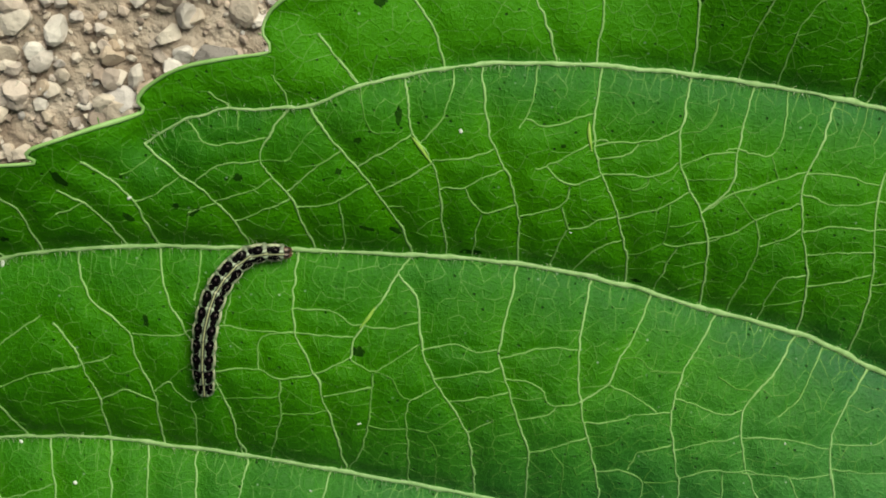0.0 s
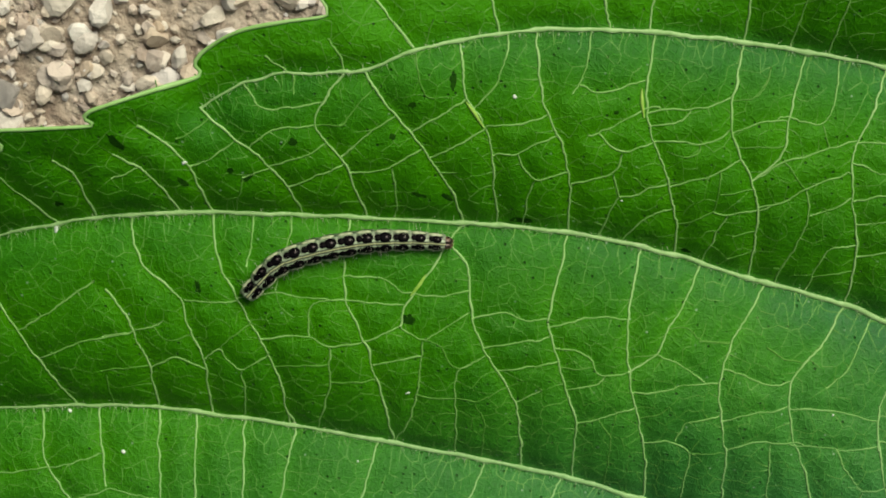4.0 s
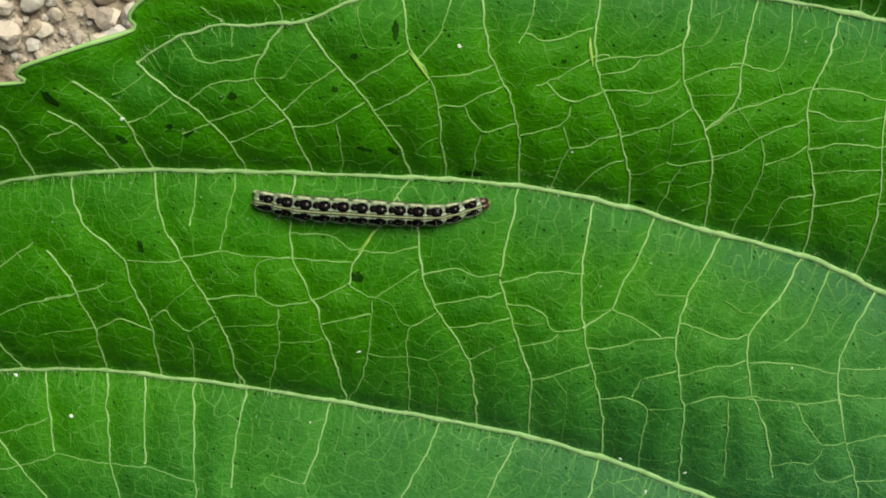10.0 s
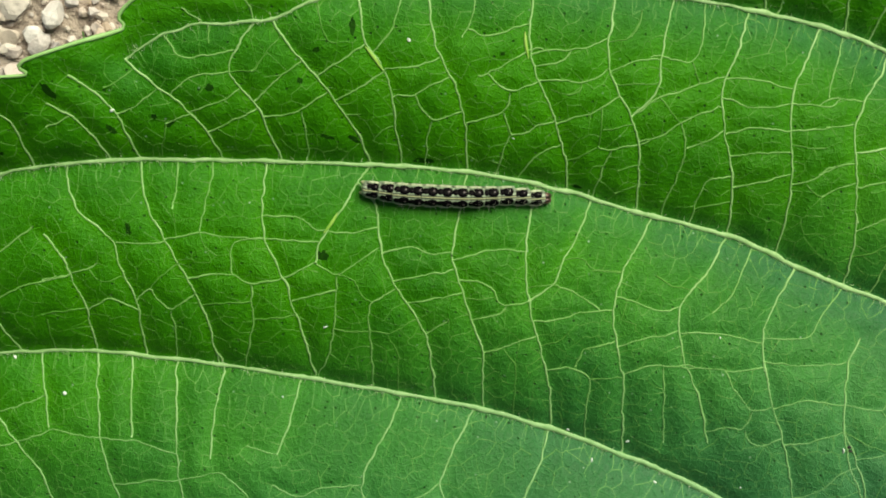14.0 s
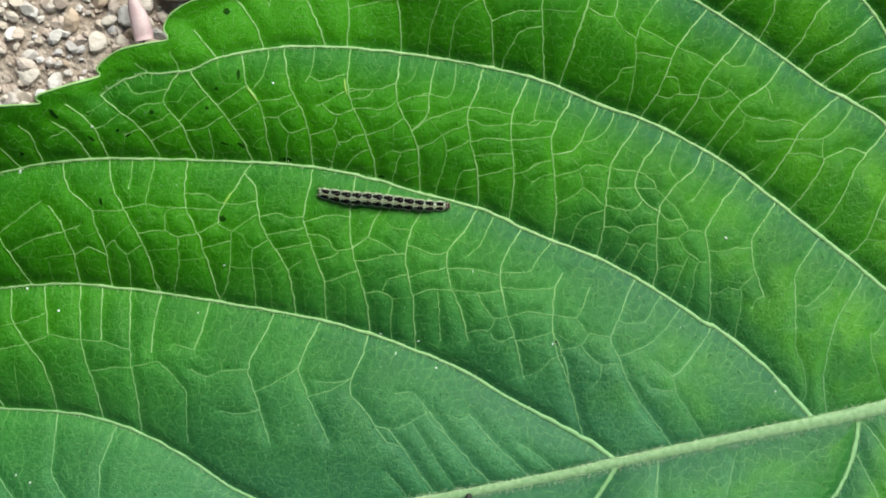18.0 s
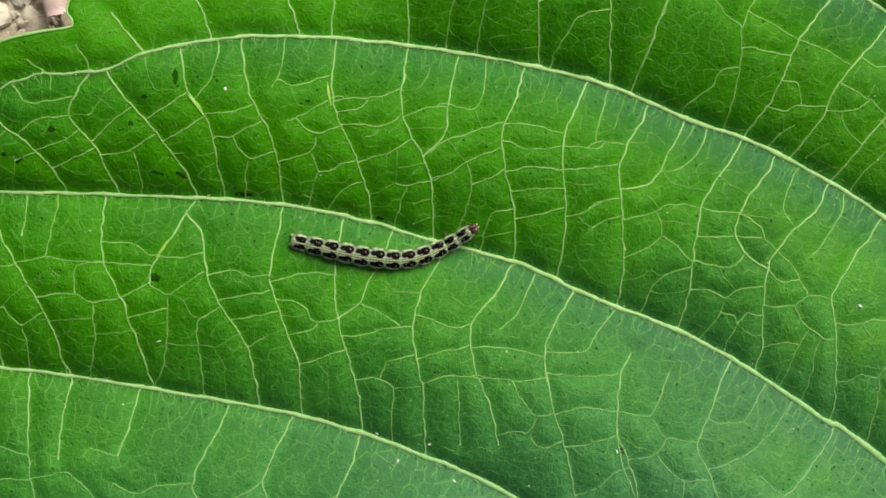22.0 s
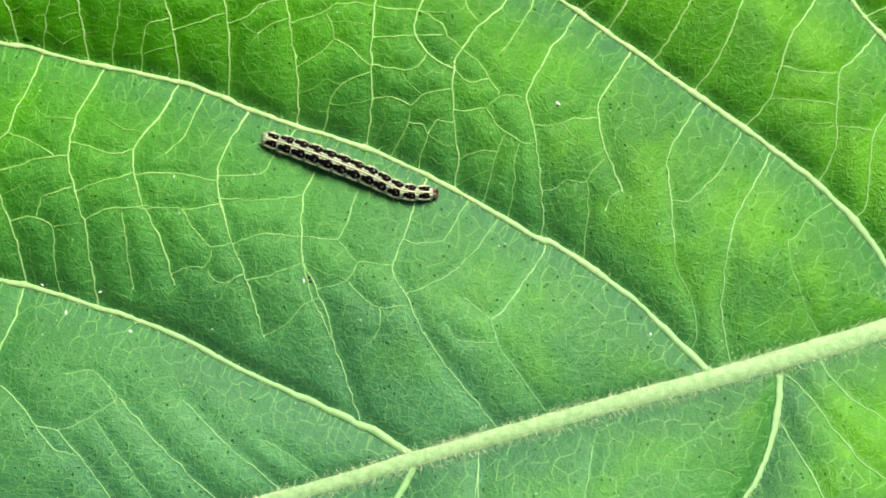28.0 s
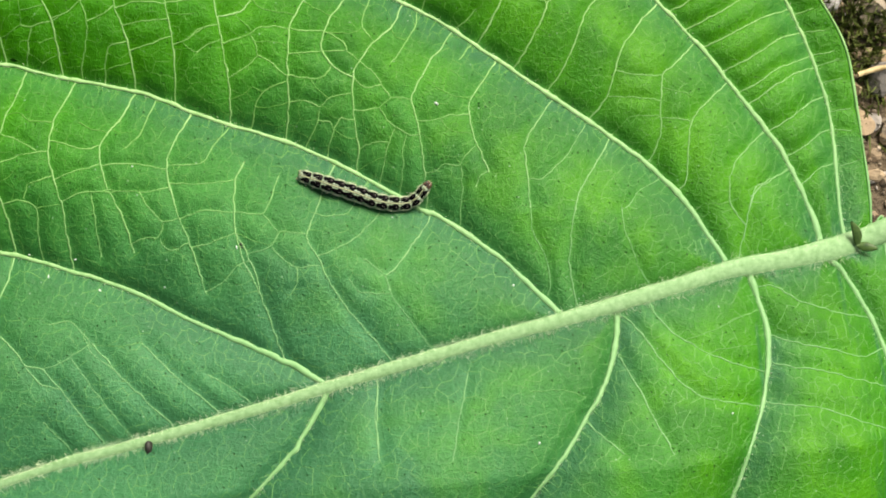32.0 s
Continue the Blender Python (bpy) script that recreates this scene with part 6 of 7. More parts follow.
lump("white_speck", "tiny whitish speck stuck to the leaf", "speck", -22.4, 14.7, 0.19, CHALK, 500, "white specks on the leaf", 1.0, 0.0)
lump("white_speck", "tiny whitish speck stuck to the leaf", "speck", -51.5, 7.6, 0.19, CHALK, 501, "white specks on the leaf", 1.5, 0.7)
lump("white_speck", "tiny whitish speck stuck to the leaf", "speck", -64.1, 0.0, 0.25, CHALK, 502, "white specks on the leaf", 2.0, 1.4)
lump("white_speck", "tiny whitish speck stuck to the leaf", "speck", -59.1, -23.5, 0.22, CHALK, 503, "white specks on the leaf", 1.0, 2.1)
lump("white_speck", "tiny whitish speck stuck to the leaf", "speck", -12.0, 4.6, 0.09, CHALK, 504, "white specks on the leaf", 1.5, 2.8)
lump("white_speck", "tiny whitish speck stuck to the leaf", "speck", -31.1, -15.3, 0.12, CHALK, 505, "white specks on the leaf", 2.0, 3.5)
lump("white_speck", "tiny whitish speck stuck to the leaf", "speck", 9.7, -16.1, 0.17, CHALK, 506, "white specks on the leaf", 1.0, 4.2)
lump("white_speck", "tiny whitish speck stuck to the leaf", "speck", 22.9, -27.9, 0.22, CHALK, 507, "white specks on the leaf", 1.5, 4.9)
lump("white_speck", "tiny whitish speck stuck to the leaf", "speck", 51.2, -10.4, 0.19, CHALK, 508, "white specks on the leaf", 2.0, 5.6)
lump("white_speck", "tiny whitish speck stuck to the leaf", "speck", -64.7, -20.2, 0.25, CHALK, 509, "white specks on the leaf", 1.0, 6.3)
lump("white_speck", "tiny whitish speck stuck to the leaf", "speck", 42.0, -45.6, 0.25, CHALK, 510, "white specks on the leaf", 1.5, 7.0)
lump("white_speck", "tiny whitish speck stuck to the leaf", "speck", -3.0, -30.3, 0.16, CHALK, 511, "white specks on the leaf", 2.0, 7.7)
lump("white_speck", "tiny whitish speck stuck to the leaf", "speck", 12.7, -32.7, 0.12, CHALK, 512, "white specks on the leaf", 1.0, 8.4)
lump("white_speck", "tiny whitish speck stuck to the leaf", "speck", -5.5, -27.2, 0.12, CHALK, 513, "white specks on the leaf", 1.5, 9.1)
lump("white_speck", "tiny whitish speck stuck to the leaf", "speck", 87.7, -54.4, 0.19, CHALK, 514, "white specks on the leaf", 2.0, 9.8)
lump("white_speck", "tiny whitish speck stuck to the leaf", "speck", 61.2, -56.0, 0.19, CHALK, 515, "white specks on the leaf", 1.0, 10.5)
lump("white_speck", "tiny whitish speck stuck to the leaf", "speck", 59.9, -35.7, 0.16, CHALK, 516, "white specks on the leaf", 1.5, 11.2)
lump("white_speck", "tiny whitish speck stuck to the leaf", "speck", 3.8, -32.6, 0.14, CHALK, 517, "white specks on the leaf", 2.0, 11.9)
lump("white_speck", "tiny whitish speck stuck to the leaf", "speck", 87.8, -40.6, 0.12, CHALK, 518, "white specks on the leaf", 1.0, 12.6)
lump("white_speck", "tiny whitish speck stuck to the leaf", "speck", -67.2, -51.8, 0.16, CHALK, 519, "white specks on the leaf", 1.5, 13.3)
lump("white_speck", "tiny whitish speck stuck to the leaf", "speck", -64.7, -52.9, 0.16, CHALK, 520, "white specks on the leaf", 2.0, 14.0)
lump("white_speck", "tiny whitish speck stuck to the leaf", "speck", -35.9, -23.7, 0.12, CHALK, 521, "white specks on the leaf", 1.0, 14.7)
lump("white_speck", "tiny whitish speck stuck to the leaf", "speck", 44.1, -25.4, 0.09, CHALK, 522, "white specks on the leaf", 1.5, 15.4)
lump("white_speck", "tiny whitish speck stuck to the leaf", "speck", 0.8, -28.2, 0.12, CHALK, 523, "white specks on the leaf", 2.0, 16.1)
lump("white_speck", "tiny whitish speck stuck to the leaf", "speck", 14.4, -36.5, 0.12, CHALK, 524, "white specks on the leaf", 1.0, 16.8)
lump("dropping", "small black insect dropping lying on the leaf", "dropping", 9.2, -53.9, 0.75, BLACK, 600, "", 1.3, 1.4)
lump("dropping", "small black insect dropping lying on the leaf", "dropping", 23.6, -27.9, 0.2, BLACK, 601, "", 1, 0)
lump("dropping", "small black insect dropping lying on the leaf", "dropping", 23.5, -27.5, 0.2, BLACK, 602, "", 1.4, 0.5)
lump("dropping", "small black insect dropping lying on the leaf", "dropping", -18.1, -7.5, 0.18, BLACK, 603, "", 1, 0)


def stain(x, y, long, wide, turn, seed):
    """A dark blotch in the skin of the leaf, a hair above it."""
    r = np.random.RandomState(seed)
    n = 18
    ring = []
    for k in range(n):
        a = 2 * math.pi * k / n
        s = 1 + 0.16 * r.normal()
        u, v = long * math.cos(a) * max(0.4, s), wide * math.sin(a) * max(0.4, s)
        ring.append((x + u * math.cos(turn) - v * math.sin(turn), y + u * math.sin(turn) + v * math.cos(turn)))
    ring = np.array(ring)
    z = laid(ring[:, 0], ring[:, 1]) + 0.03
    zc = float(laid(x, y)) + 0.04
    v = [(a / 1000, b / 1000, c / 1000) for (a, b), c in zip(ring, z)] + [(x / 1000, y / 1000, zc / 1000)]
    part("stain", (v, [(k, (k + 1) % n, n) for k in range(n)]), STAIN, leaf, "dark green-black blotch")


stain(-57.2, 9.7, 1.0, 0.35, -0.9, 700)
stain(-41.8, 10.0, 0.45, 0.4, 0, 701)
stain(-20.9, 2.0, 1.1, 0.3, -0.1, 702)
stain(-29.5, 25.9, 0.5, 0.5, 0, 703)
stain(-27.8, 16.1, 0.3, 0.9, 0, 704)
stain(-51.8, 5.6, 0.6, 0.3, -0.8, 705)
stain(-31.3, 13.8, 0.4, 0.25, 0.3, 706)
stain(-30.5, 4.8, 0.8, 0.2, -0.3, 707)
stain(-33.0, 10.7, 0.3, 0.3, 0, 708)
stain(-46.0, 6.2, 0.7, 0.25, 0.6, 709)
stain(-63.2, 3.0, 0.4, 0.3, 0, 710)
stain(-27.9, 4.5, 0.6, 0.25, -0.7, 711)
stain(-50.8, -4.7, 0.25, 0.7, 0.2, 712)
stain(-31.3, -7.5, 0.6, 0.5, 0, 713)
stain(-13.3, 13.3, 0.3, 0.2, 0.2, 714)
stain(-9.7, -0.4, 0.8, 0.2, -0.3, 715)
stain(-47.4, 7.0, 0.3, 0.3, 0, 716)
stain(-5.3, -0.8, 0.5, 0.2, -0.3, 717)

# withered bract at the foot of the blade
bract = thing("withered_bract", "small curled dark green withered bract at the stalk", "bract")
bx, by = (109.8, -34.4)
bz = float(laid(bx, by))
for i, (dx, dy, ln, up) in enumerate(((-1.2, 3.6, 3.8, 1.2), (2.6, -0.6, 3.2, 0.8))):
    line = smooth([(bx, by), (bx + dx * 0.45 + 0.3, by + dy * 0.5), (bx + dx, by + dy)], 0.3)
    s = np.linspace(0, 1, len(line))
    part("bract_lobe", tube(line, bz + 1.4 + up * s, 0.15 + 0.55 * np.sin(math.pi * np.minimum(s * 0.9 + 0.1, 1)), 8, 0.35), WITHER, bract)


# ---- the caterpillar ----
def make_skin(name, cream, green):
    m, t, b = shader(name, 0.38)
    sep, tc = t.nodes.new("ShaderNodeSeparateXYZ"), t.nodes.new("ShaderNodeTexCoord")
    t.links.new(tc.outputs["Object"], sep.inputs[0])
    across = maths(t, "ABSOLUTE", maths(t, "MULTIPLY", sep.outputs[1], 1000.0))
    along = maths(t, "ABSOLUTE", maths(t, "MULTIPLY", sep.outputs[0], 1000.0))
    def band(lo, hi, soft=0.05):
        return maths(t, "MULTIPLY", ramp(t, across, (max(lo - soft, 0.0), grey(0 if lo > 0 else 1)), (lo + soft, grey(1))), ramp(t, across, (hi - soft, grey(1)), (min(hi + soft, 1.0), grey(0))))
    col = mixed(t, ramp(t, noise_at(t, 2.8, 4), (0.4, grey(0)), (0.58, grey(1))), cream, green)
    pale = tuple(min(1.0, v * 2.0) for v in cream)
    wavy = maths(t, "MULTIPLY", ramp(t, noise_at(t, 2.4, 3), (0.3, grey(0.35)), (0.6, grey(1))), 1.0)
    col = mixed(t, maths(t, "MULTIPLY", maths(t, "MAXIMUM", band(0.2, 0.4), band(0.93, 0.999)), wavy), col, pale)
    joint = maths(t, "MULTIPLY", band(0.0, 0.95, 0.05), ramp(t, along, (0.62, grey(0)), (0.8, grey(0.7))))
    col = mixed(t, maths(t, "MULTIPLY", band(0.46, 0.82, 0.06), maths(t, "SUBTRACT", 1.3, maths(t, "MULTIPLY", wavy, 0.5))), col, (0.022, 0.028, 0.022))
    col = mixed(t, joint, col, (0.25, 0.3, 0.22))
    col = mixed(t, band(0.0, 0.06, 0.02), col, (0.34, 0.36, 0.2))
    col = mixed(t, maths(t, "MAXIMUM", band(0.075, 0.165, 0.02), maths(t, "MULTIPLY", band(0.4, 0.5, 0.04), 0.7)), col, (0.012, 0.015, 0.01))
    t.links.new(col, b.inputs["Base Color"])
    relief(t, b, noise_at(t, 6.0, 3), 0.5, 0.08)
    return m


SKIN = make_skin("caterpillar_skin", (0.15, 0.195, 0.13), (0.03, 0.045, 0.03))
NECK = make_skin("caterpillar_neck_skin", (0.24, 0.29, 0.21), (0.09, 0.13, 0.08))
SPOT = make_plain("glossy_black_spot", (0.001, 0.001, 0.0015), (0.004, 0.003, 0.004), 0.5, 2.0)
SPOT.node_tree.nodes["Principled BSDF"].inputs["Specular IOR Level"].default_value = 0.03
UMBER = make_plain("purplish_brown", (0.02, 0.012, 0.016), (0.075, 0.05, 0.06), 0.35, 3.0)
FOLD = make_plain("pale_side_fold", (0.14, 0.17, 0.1), (0.48, 0.52, 0.36), 0.5, 2.2)
HEADM = make_plain("reddish_brown_head", (0.006, 0.004, 0.004), (0.12, 0.06, 0.045), 0.35, 3.0, 0.05, (0.4, 0.62))
BRISTLE = make_plain("pale_bristle", (0.4, 0.42, 0.33), (0.6, 0.6, 0.5), 0.4, 2.0)
LEG = make_plain("pale_leg", (0.3, 0.3, 0.18), (0.5, 0.46, 0.3), 0.4, 2.0)

SEGMENTS = 13
GIRTH = [0.82, 0.98, 1.07, 1.1, 1.12, 1.12, 1.1, 1.06, 1.01, 0.94, 0.85, 0.75]
HALF = 1.14


def barrel(girth):
    """One body ring: a short barrel with two shallow folds."""
    bm = bmesh.new()
    rows = []
    n = 22
    for k in range(11):
        s = -1 + 2 * k / 10
        r = girth * (1 - 0.075 * abs(s) ** 3) * (1 - 0.05 * math.exp(-((s - 0.35) / 0.1) ** 2)) * (1 - 0.04 * math.exp(-((s + 0.45) / 0.1) ** 2))
        r *= 0.5 if abs(s) > 0.99 else 1.0
        rows.append([bm.verts.new((s * HALF / 1000, r * math.cos(2 * math.pi * i / n) * 1.02 / 1000, r * math.sin(2 * math.pi * i / n) * 0.93 / 1000)) for i in range(n)])
    for a, b in zip(rows[:-1], rows[1:]):
        for i in range(n):
            bm.faces.new((a[i], a[(i + 1) % n], b[(i + 1) % n], b[i]))
    bm.faces.new(list(reversed(rows[0])))
    bm.faces.new(rows[-1])
    bmesh.ops.recalc_face_normals(bm, faces=bm.faces)
    return bm


def blob(centre, size, turn=0.0, sub=2):
    bm = bmesh.new()
    bmesh.ops.create_icosphere(bm, subdivisions=sub, radius=1.0)
    m = Matrix.Translation(Vector(centre) / 1000) @ Matrix.Rotation(turn, 4, "X") @ Matrix.Diagonal((size[0] / 1000, size[1] / 1000, size[2] / 1000, 1))
    bmesh.ops.transform(bm, matrix=m, verts=bm.verts)
    return bm


def join(*parts):
    out = bmesh.new()
    for p in parts:
        me = bpy.data.meshes.new("piece")
        p.to_mesh(me)
        p.free()
        out.from_mesh(me)
        bpy.data.meshes.remove(me)
    return out


def bristles(girth, r, count=9):
    verts, faces = [], []
    for _ in range(count):
        a = r.uniform(-0.1, math.pi + 0.1)
        x = r.uniform(-0.6, 0.6)
        base = Vector((x, girth * math.cos(a), girth * 0.93 * math.sin(a)))
        tip = base + Vector((r.normal(0, 0.25), math.cos(a), math.sin(a))) * r.uniform(0.5, 1.0)
        w = 0.014
        k = len(verts)
        verts += [base + Vector((w, 0, 0)), base + Vector((-w, 0, w)), base + Vector((-w, 0, -w)), tip]
        faces += [(k, k + 1, k + 3), (k + 1, k + 2, k + 3), (k + 2, k, k + 3)]
    return [tuple(v / 1000) for v in verts], faces


cat_r = np.random.RandomState(9)
caterpillar = thing("caterpillar", "slim cream and black spotted caterpillar with a reddish-brown head", "caterpillar")
RINGS = []
for k in range(SEGMENTS - 1):
    g = GIRTH[k]
    neck = k > 8
    ring = part("body_ring", barrel(g), NECK if neck else SKIN, caterpillar, "greenish pale ring" if neck else "cream ring with fine dark lines")
    size = 1.1 * [0.8, 0.98, 1, 1, 1, 1, 1, 1, 1, 0.95, 0.85, 0.75][k]
    for side in (-1, 1):
        a = math.radians(57)
        c = (0, side * g * math.cos(a) * 0.98, g * 0.93 * math.sin(a) * 0.98)
        turn = -side * (math.pi / 2 - a)
        part("spot", join(blob((-0.42 * size, c[1], c[2]), (0.34 * size, 0.3 * size, 0.1), turn), blob((0.2 * size, c[1], c[2]), (0.56 * size, 0.45 * size, 0.14), turn)), SPOT, ring)
        part("spot_centre", blob((0.3 * size, c[1] * 1.03, c[2] * 1.04), (0.2 * size, 0.17 * size, 0.12), turn), UMBER, ring, "purplish brown centre of the spot")
        a = math.radians(-34)
        c = (0.05, side * g * math.cos(a) * 0.97, g * 0.93 * math.sin(a))
        part("spot", blob(c, (0.5 * size, 0.1, 0.26 * size), 0), SPOT, ring)
        a = math.radians(16)
        c = (0.0, side * g * math.cos(a) * 0.96, g * 0.93 * math.sin(a))
        part("side_fold", blob(c, (0.74, 0.17, 0.2), 0), FOLD, ring, "pale wavy side fold")
    part("bristles", bristles(g, cat_r), BRISTLE, ring)
    if k in (0, 3, 4, 5) or k >= 9:
        for side in (-1, 1):
            slim = k >= 9
            part("leg", blob((0.1, side * (g * 0.5), -g * 0.72), (0.13 if slim else 0.22, 0.14 if slim else 0.22, 0.3)), LEG, ring)
    if k == 0:
        for side in (-1, 1):
            part("clasper", blob((-0.85, side * 0.55, -0.35), (0.5, 0.2, 0.28)), LEG, ring)
    RINGS.append(ring)
head = part("head", join(blob((0, 0.22, 0), (0.78, 0.4, 0.5)), blob((0, -0.22, 0), (0.78, 0.4, 0.5)), blob((0.42, 0, -0.18), (0.3, 0.34, 0.26))), HEADM, caterpillar, "shiny reddish-brown head capsule")
for side in (-1, 1):
    part("eye_patch", blob((0.22, side * 0.5, 0.05), (0.2, 0.12, 0.2)), SPOT, head)
    part("jaw", blob((0.62, side * 0.18, -0.28), (0.2, 0.13, 0.13)), LEG, head)
part("bristles", bristles(0.5, cat_r, 7), BRISTLE, head)
RINGS.append(head)

CRAWL = []


def crawl(t, roll, *points):
    """Where the body lies at t seconds: points from tail to head on the leaf, in millimetres, and its roll in degrees."""
    CRAWL.append((t, roll, points))


crawl(0, 0, -45.50, -11.72, -45.44, -7.97, -45.02, -4.24, -43.79, -0.73, -41.15, 1.83, -37.46, 2.13)
crawl(0.5, 0, -45.48, -11.98, -45.39, -7.97, -44.74, -4.03, -42.90, -0.50, -39.69, 1.77, -35.78, 2.55)
crawl(1, 0, -45.63, -9.14, -45.47, -5.59, -44.36, -2.22, -42.14, 0.54, -39.13, 2.42, -35.90, 3.93)
crawl(1.5, 0, -45.76, -8.96, -45.58, -5.14, -44.26, -1.57, -41.35, 0.84, -37.60, 1.48, -33.79, 1.34)
crawl(2, 0, -45.83, -8.81, -45.48, -4.88, -43.85, -1.33, -40.55, 0.69, -36.63, 1.15, -32.71, 1.46)
crawl(2.5, 0, -46.26, -6.27, -44.39, -3.22, -41.59, -0.98, -38.22, 0.26, -34.70, 1.01, -31.17, 1.66)
crawl(3, 0, -46.13, -6.08, -44.09, -3.11, -41.18, -1.02, -37.75, 0.11, -34.19, 0.76, -30.60, 1.15)
crawl(3.5, 0, -46.18, -5.72, -43.85, -2.55, -40.33, -0.74, -36.47, 0.15, -32.51, 0.30, -28.55, 0.00)
crawl(5.5, 0, -45.40, -3.23, -41.83, -1.55, -38.05, -0.42, -34.15, 0.19, -30.21, 0.60, -26.27, 1.07)
crawl(6, 0, -45.37, -3.13, -41.55, -1.52, -37.60, -0.28, -33.49, 0.34, -29.38, 0.93, -25.34, 1.88)
crawl(6.5, 0, -43.84, -1.40, -39.97, -0.63, -36.05, -0.13, -32.13, 0.36, -28.22, 0.93, -24.28, 1.26)
crawl(7, -4, -42.42, -1.30, -38.17, -0.42, -33.85, 0.09, -29.52, 0.52, -25.20, 0.99, -20.89, 1.57)
crawl(7.5, -2, -40.00, -0.21, -35.83, -0.19, -31.67, -0.18, -27.50, -0.18, -23.34, -0.10, -19.18, 0.19)
crawl(8, 0, -39.82, -0.18, -35.67, -0.27, -31.52, -0.34, -27.38, -0.43, -23.23, -0.46, -19.08, -0.38)
crawl(8.5, 0, -40.02, -0.23, -36.04, -0.11, -32.07, -0.32, -28.10, -0.50, -24.13, -0.84, -20.40, -2.20)
crawl(9, 0, -40.00, -0.18, -35.90, -0.61, -31.79, -0.95, -27.67, -1.27, -23.63, -2.05, -20.38, -4.54)
crawl(9.5, 0, -40.15, -0.28, -35.98, -0.78, -31.80, -1.03, -27.60, -1.11, -23.44, -1.44, -19.63, -3.14)
crawl(10, 0, -40.17, -0.06, -36.01, -0.68, -31.82, -0.92, -27.63, -1.21, -23.42, -1.33, -19.37, -0.39)
crawl(10.5, 0, -40.09, -0.28, -35.65, -0.82, -31.18, -0.95, -26.71, -0.76, -22.29, -0.05, -18.74, 2.56)
crawl(11, 0, -39.53, -0.05, -35.12, -0.78, -30.66, -1.02, -26.20, -0.85, -21.74, -0.34, -17.37, 0.60)
crawl(11.5, 0, -38.66, 0.30, -34.20, -0.13, -29.72, -0.43, -25.24, -0.50, -20.77, -0.16, -16.39, 0.77)
crawl(12, 0, -34.09, -0.31, -29.98, -0.51, -25.86, -0.46, -21.74, -0.49, -17.62, -0.43, -13.52, -0.04)
crawl(12.5, 0, -33.32, -0.20, -29.05, -0.54, -24.77, -0.74, -20.49, -0.90, -16.20, -1.11, -11.93, -0.85)
crawl(13, 0, -33.55, -0.15, -28.97, -0.69, -24.34, -0.89, -19.72, -0.92, -15.09, -0.79, -10.54, 0.03)
crawl(13.5, 0, -30.15, -0.26, -26.04, -0.51, -21.93, -0.64, -17.82, -0.76, -13.71, -0.77, -9.60, -0.86)
crawl(15.5, 0, -24.42, -1.77, -20.42, -3.54, -16.13, -4.44, -11.77, -4.85, -7.43, -4.47, -3.30, -3.06)
crawl(16, 0, -23.40, -2.20, -19.29, -3.09, -15.11, -3.55, -10.94, -4.03, -6.75, -4.18, -2.67, -3.23)
crawl(16.5, 0, -20.30, -2.92, -16.20, -3.64, -12.08, -4.30, -7.93, -4.71, -3.78, -4.47, 0.28, -3.58)
crawl(17, 0, -18.54, -3.03, -14.34, -3.54, -10.15, -4.07, -5.97, -4.62, -1.75, -4.77, 2.39, -3.95)
crawl(17.5, 0, -15.68, -3.29, -11.64, -4.02, -7.59, -4.53, -3.51, -4.93, 0.57, -5.02, 4.54, -4.06)
crawl(18, 0, -15.29, -3.18, -11.08, -3.90, -6.84, -4.28, -2.62, -4.83, 1.60, -5.37, 5.86, -5.57)
crawl(18.5, 0, -15.05, -3.56, -10.55, -4.20, -6.02, -4.66, -1.51, -5.18, 3.03, -5.44, 7.56, -5.15)
crawl(19, 0, -15.42, -3.39, -10.81, -3.94, -6.25, -4.70, -1.62, -5.01, 2.95, -5.75, 7.00, -7.95)
crawl(19.5, 0, -15.16, -3.45, -11.06, -4.32, -6.92, -4.98, -2.76, -5.48, 1.41, -5.84, 5.57, -5.37)
crawl(20, 0, -15.23, -3.24, -11.55, -3.96, -7.88, -4.68, -4.24, -5.57, -0.53, -6.03, 1.82, -3.47)
crawl(20.5, 0, -15.40, -3.48, -11.40, -4.20, -7.41, -4.99, -3.41, -5.76, 0.32, -4.67, 0.92, -0.68)
crawl(21, 0, -15.38, -3.52, -11.00, -4.27, -6.63, -5.13, -2.23, -5.53, 2.10, -4.48, 6.31, -3.07)
crawl(21.5, -2, -15.34, -3.42, -11.14, -4.27, -6.89, -4.81, -2.60, -5.00, 1.64, -4.46, 4.37, -1.38)
crawl(22, -4, -15.30, -3.07, -10.90, -4.04, -6.47, -4.93, -2.00, -5.26, 2.32, -4.00, 5.99, -1.41)
crawl(22.5, -6, -14.76, -3.25, -10.27, -4.34, -5.69, -4.94, -1.08, -5.15, 3.55, -5.28, 8.17, -5.40)
crawl(23, -9, -10.02, -4.63, -6.17, -4.86, -2.34, -5.26, 1.50, -5.58, 5.32, -5.08, 9.14, -4.49)
crawl(23.5, -12, -10.22, -4.49, -5.80, -4.74, -1.38, -4.83, 3.04, -4.99, 7.45, -4.95, 11.78, -5.84)
crawl(24, -15, -7.88, -4.13, -3.67, -4.62, 0.54, -5.16, 4.79, -5.41, 9.03, -5.53, 13.24, -6.08)
crawl(24.5, -16, -4.86, -4.50, -0.65, -5.07, 3.58, -5.55, 7.81, -5.94, 12.06, -6.13, 15.70, -4.38)
crawl(26.5, -20, 2.61, -6.55, 6.62, -7.46, 10.65, -8.30, 14.65, -9.28, 18.53, -10.64, 21.95, -12.92)
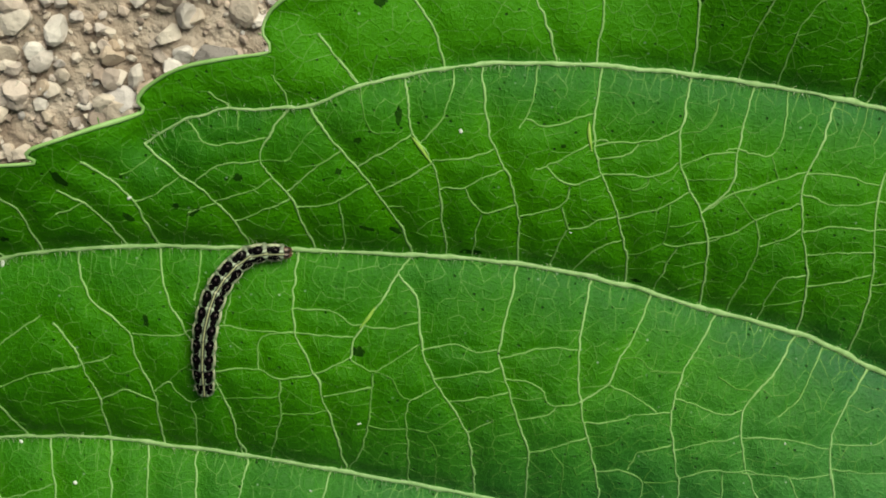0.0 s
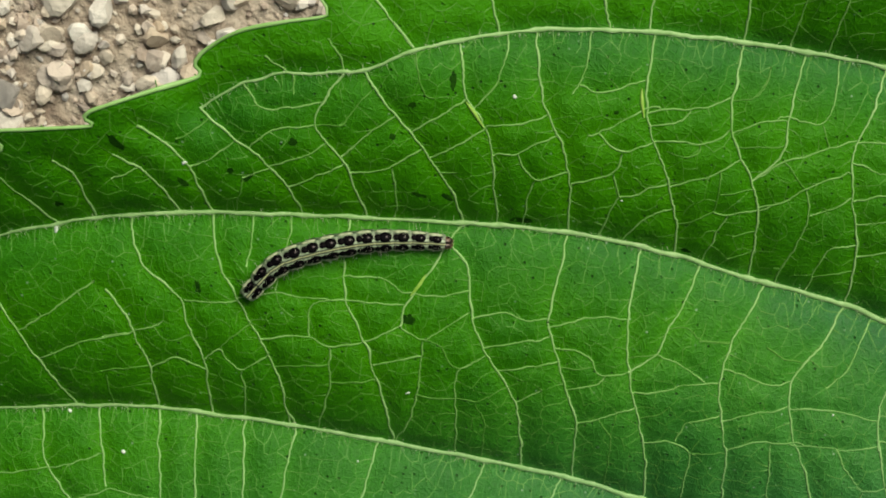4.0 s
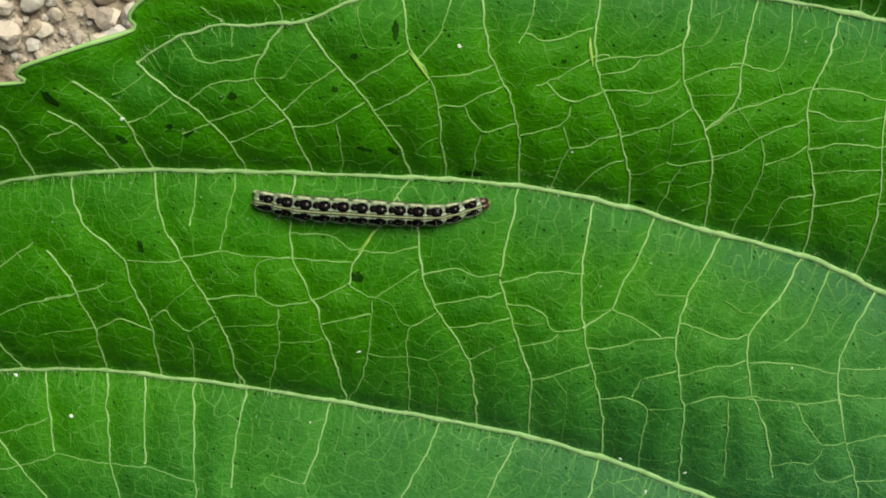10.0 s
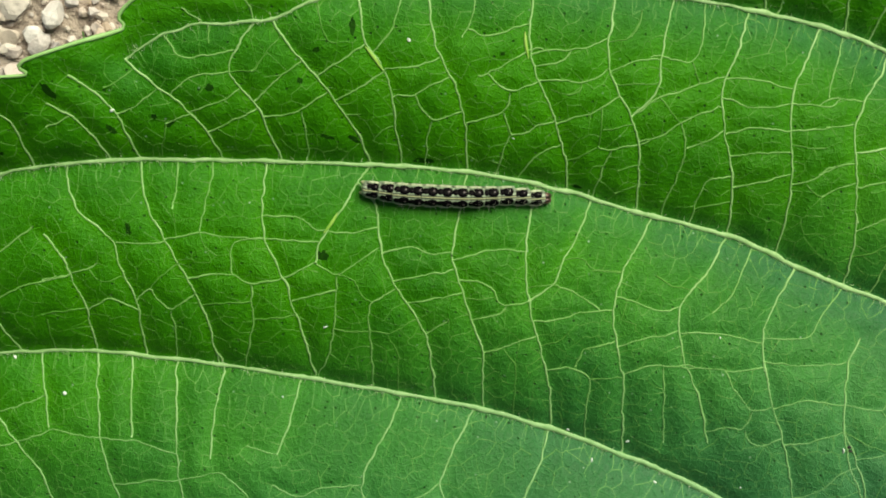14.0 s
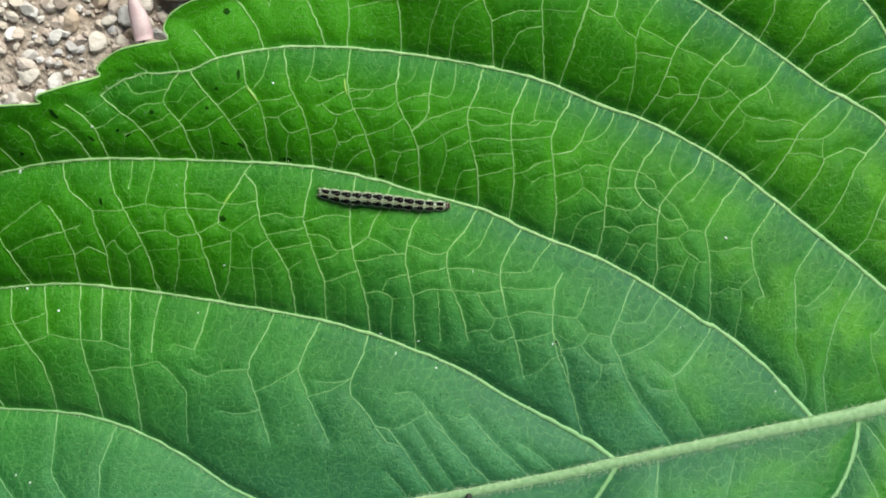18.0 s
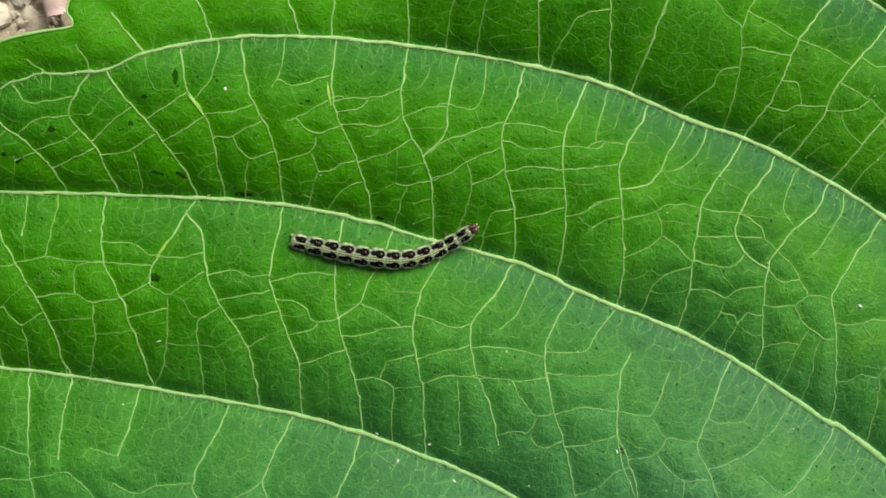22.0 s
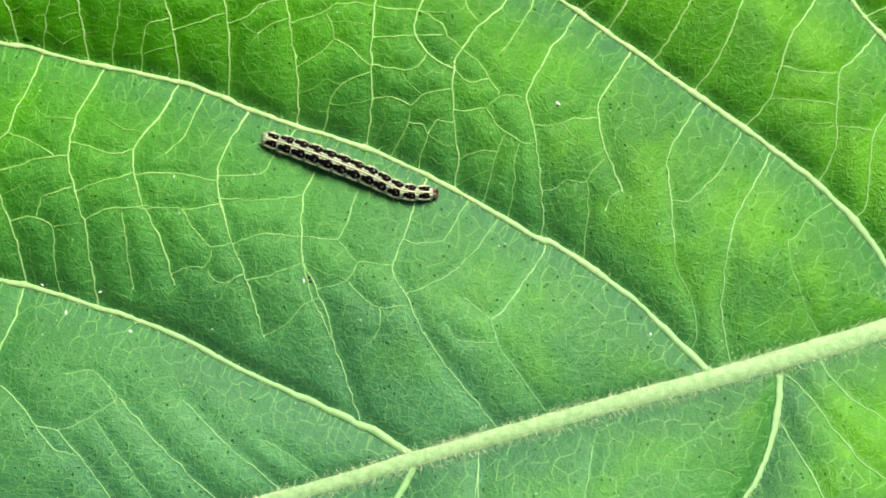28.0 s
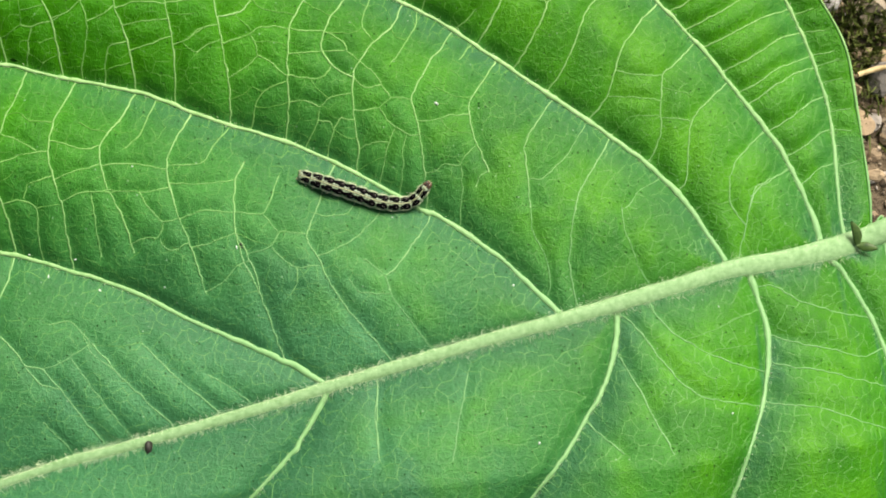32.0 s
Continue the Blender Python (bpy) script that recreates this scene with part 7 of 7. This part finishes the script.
crawl(27, -24, 7.50, -7.54, 11.49, -9.03, 15.45, -10.57, 19.38, -12.19, 23.29, -13.83, 27.52, -14.14)
crawl(27.5, -20, 14.02, -10.15, 17.78, -11.85, 21.61, -13.38, 25.37, -15.07, 29.09, -16.83, 33.17, -17.22)
crawl(28, -16, 19.58, -12.60, 23.25, -13.99, 26.88, -15.53, 30.46, -17.17, 33.96, -18.96, 37.82, -19.44)
crawl(28.5, -12, 23.10, -13.93, 26.87, -15.68, 30.59, -17.53, 34.35, -19.29, 38.20, -20.80, 42.27, -20.30)
crawl(29, -10, 29.51, -17.48, 33.03, -19.20, 36.58, -20.86, 40.18, -22.41, 43.94, -23.43, 47.83, -23.07)
crawl(29.5, -8, 29.72, -18.04, 33.75, -19.64, 37.74, -21.33, 41.89, -22.58, 46.00, -23.94, 49.77, -26.09)
crawl(30, -8, 32.16, -19.19, 35.88, -20.56, 39.57, -21.99, 43.27, -23.43, 47.02, -24.67, 50.96, -24.37)
crawl(30.5, -8, 32.44, -19.11, 35.96, -20.51, 39.45, -21.97, 42.87, -23.61, 46.07, -25.60, 48.21, -28.68)
crawl(31, -8, 32.19, -18.89, 36.10, -20.40, 39.95, -22.07, 43.80, -23.75, 47.79, -25.05, 51.97, -25.34)
crawl(31.5, -8, 32.26, -19.49, 35.96, -21.04, 39.64, -22.64, 43.35, -24.19, 47.25, -25.12, 50.45, -23.08)
crawl(32, -8, 32.19, -18.91, 35.80, -20.36, 39.40, -21.81, 43.00, -23.29, 46.82, -23.55, 49.51, -21.07)


def body_line(points):
    ln = smooth([(points[i], points[i + 1]) for i in range(0, len(points), 2)], 0.15)
    run = np.concatenate([[0], np.cumsum(np.linalg.norm(np.diff(ln, axis=0), axis=1))])
    return ln, run


def motions():
    rows = [[] for _ in RINGS]
    for t, roll, points in CRAWL:
        ln, run = body_line(points)
        n = len(RINGS)
        for k in range(n):
            s = (run[-1] - 0.8) * (k + 0.5) / (n - 1) if k < n - 1 else run[-1] - 0.6
            x, y = np.interp(s, run, ln[:, 0]), np.interp(s, run, ln[:, 1])
            a, b = max(0, s - 0.6), min(run[-1], s + 0.6)
            p = np.array([[np.interp(q, run, ln[:, 0]), np.interp(q, run, ln[:, 1])] for q in (a, s, b)])
            z = sheet_z(p[:, 0], p[:, 1]) + swell(p[:, 0], p[:, 1], MAIN_COARSE) + 0.35
            over = GIRTH[k] * 0.93 if k < n - 1 else 0.8
            tan = Vector((p[2, 0] - p[0, 0], p[2, 1] - p[0, 1], z[2] - z[0])).normalized()
            side = Vector((0, 0, 1)).cross(tan).normalized()
            up = tan.cross(side)
            turn = Matrix((tan, side, up)).transposed().to_4x4() @ Matrix.Rotation(radians(roll), 4, "X")
            rows[k].append((t, Matrix.Translation(Vector((x, y, z[1] + over)) / 1000) @ turn))
    for ring, r in zip(RINGS, rows):
        walk(ring, r)


motions()
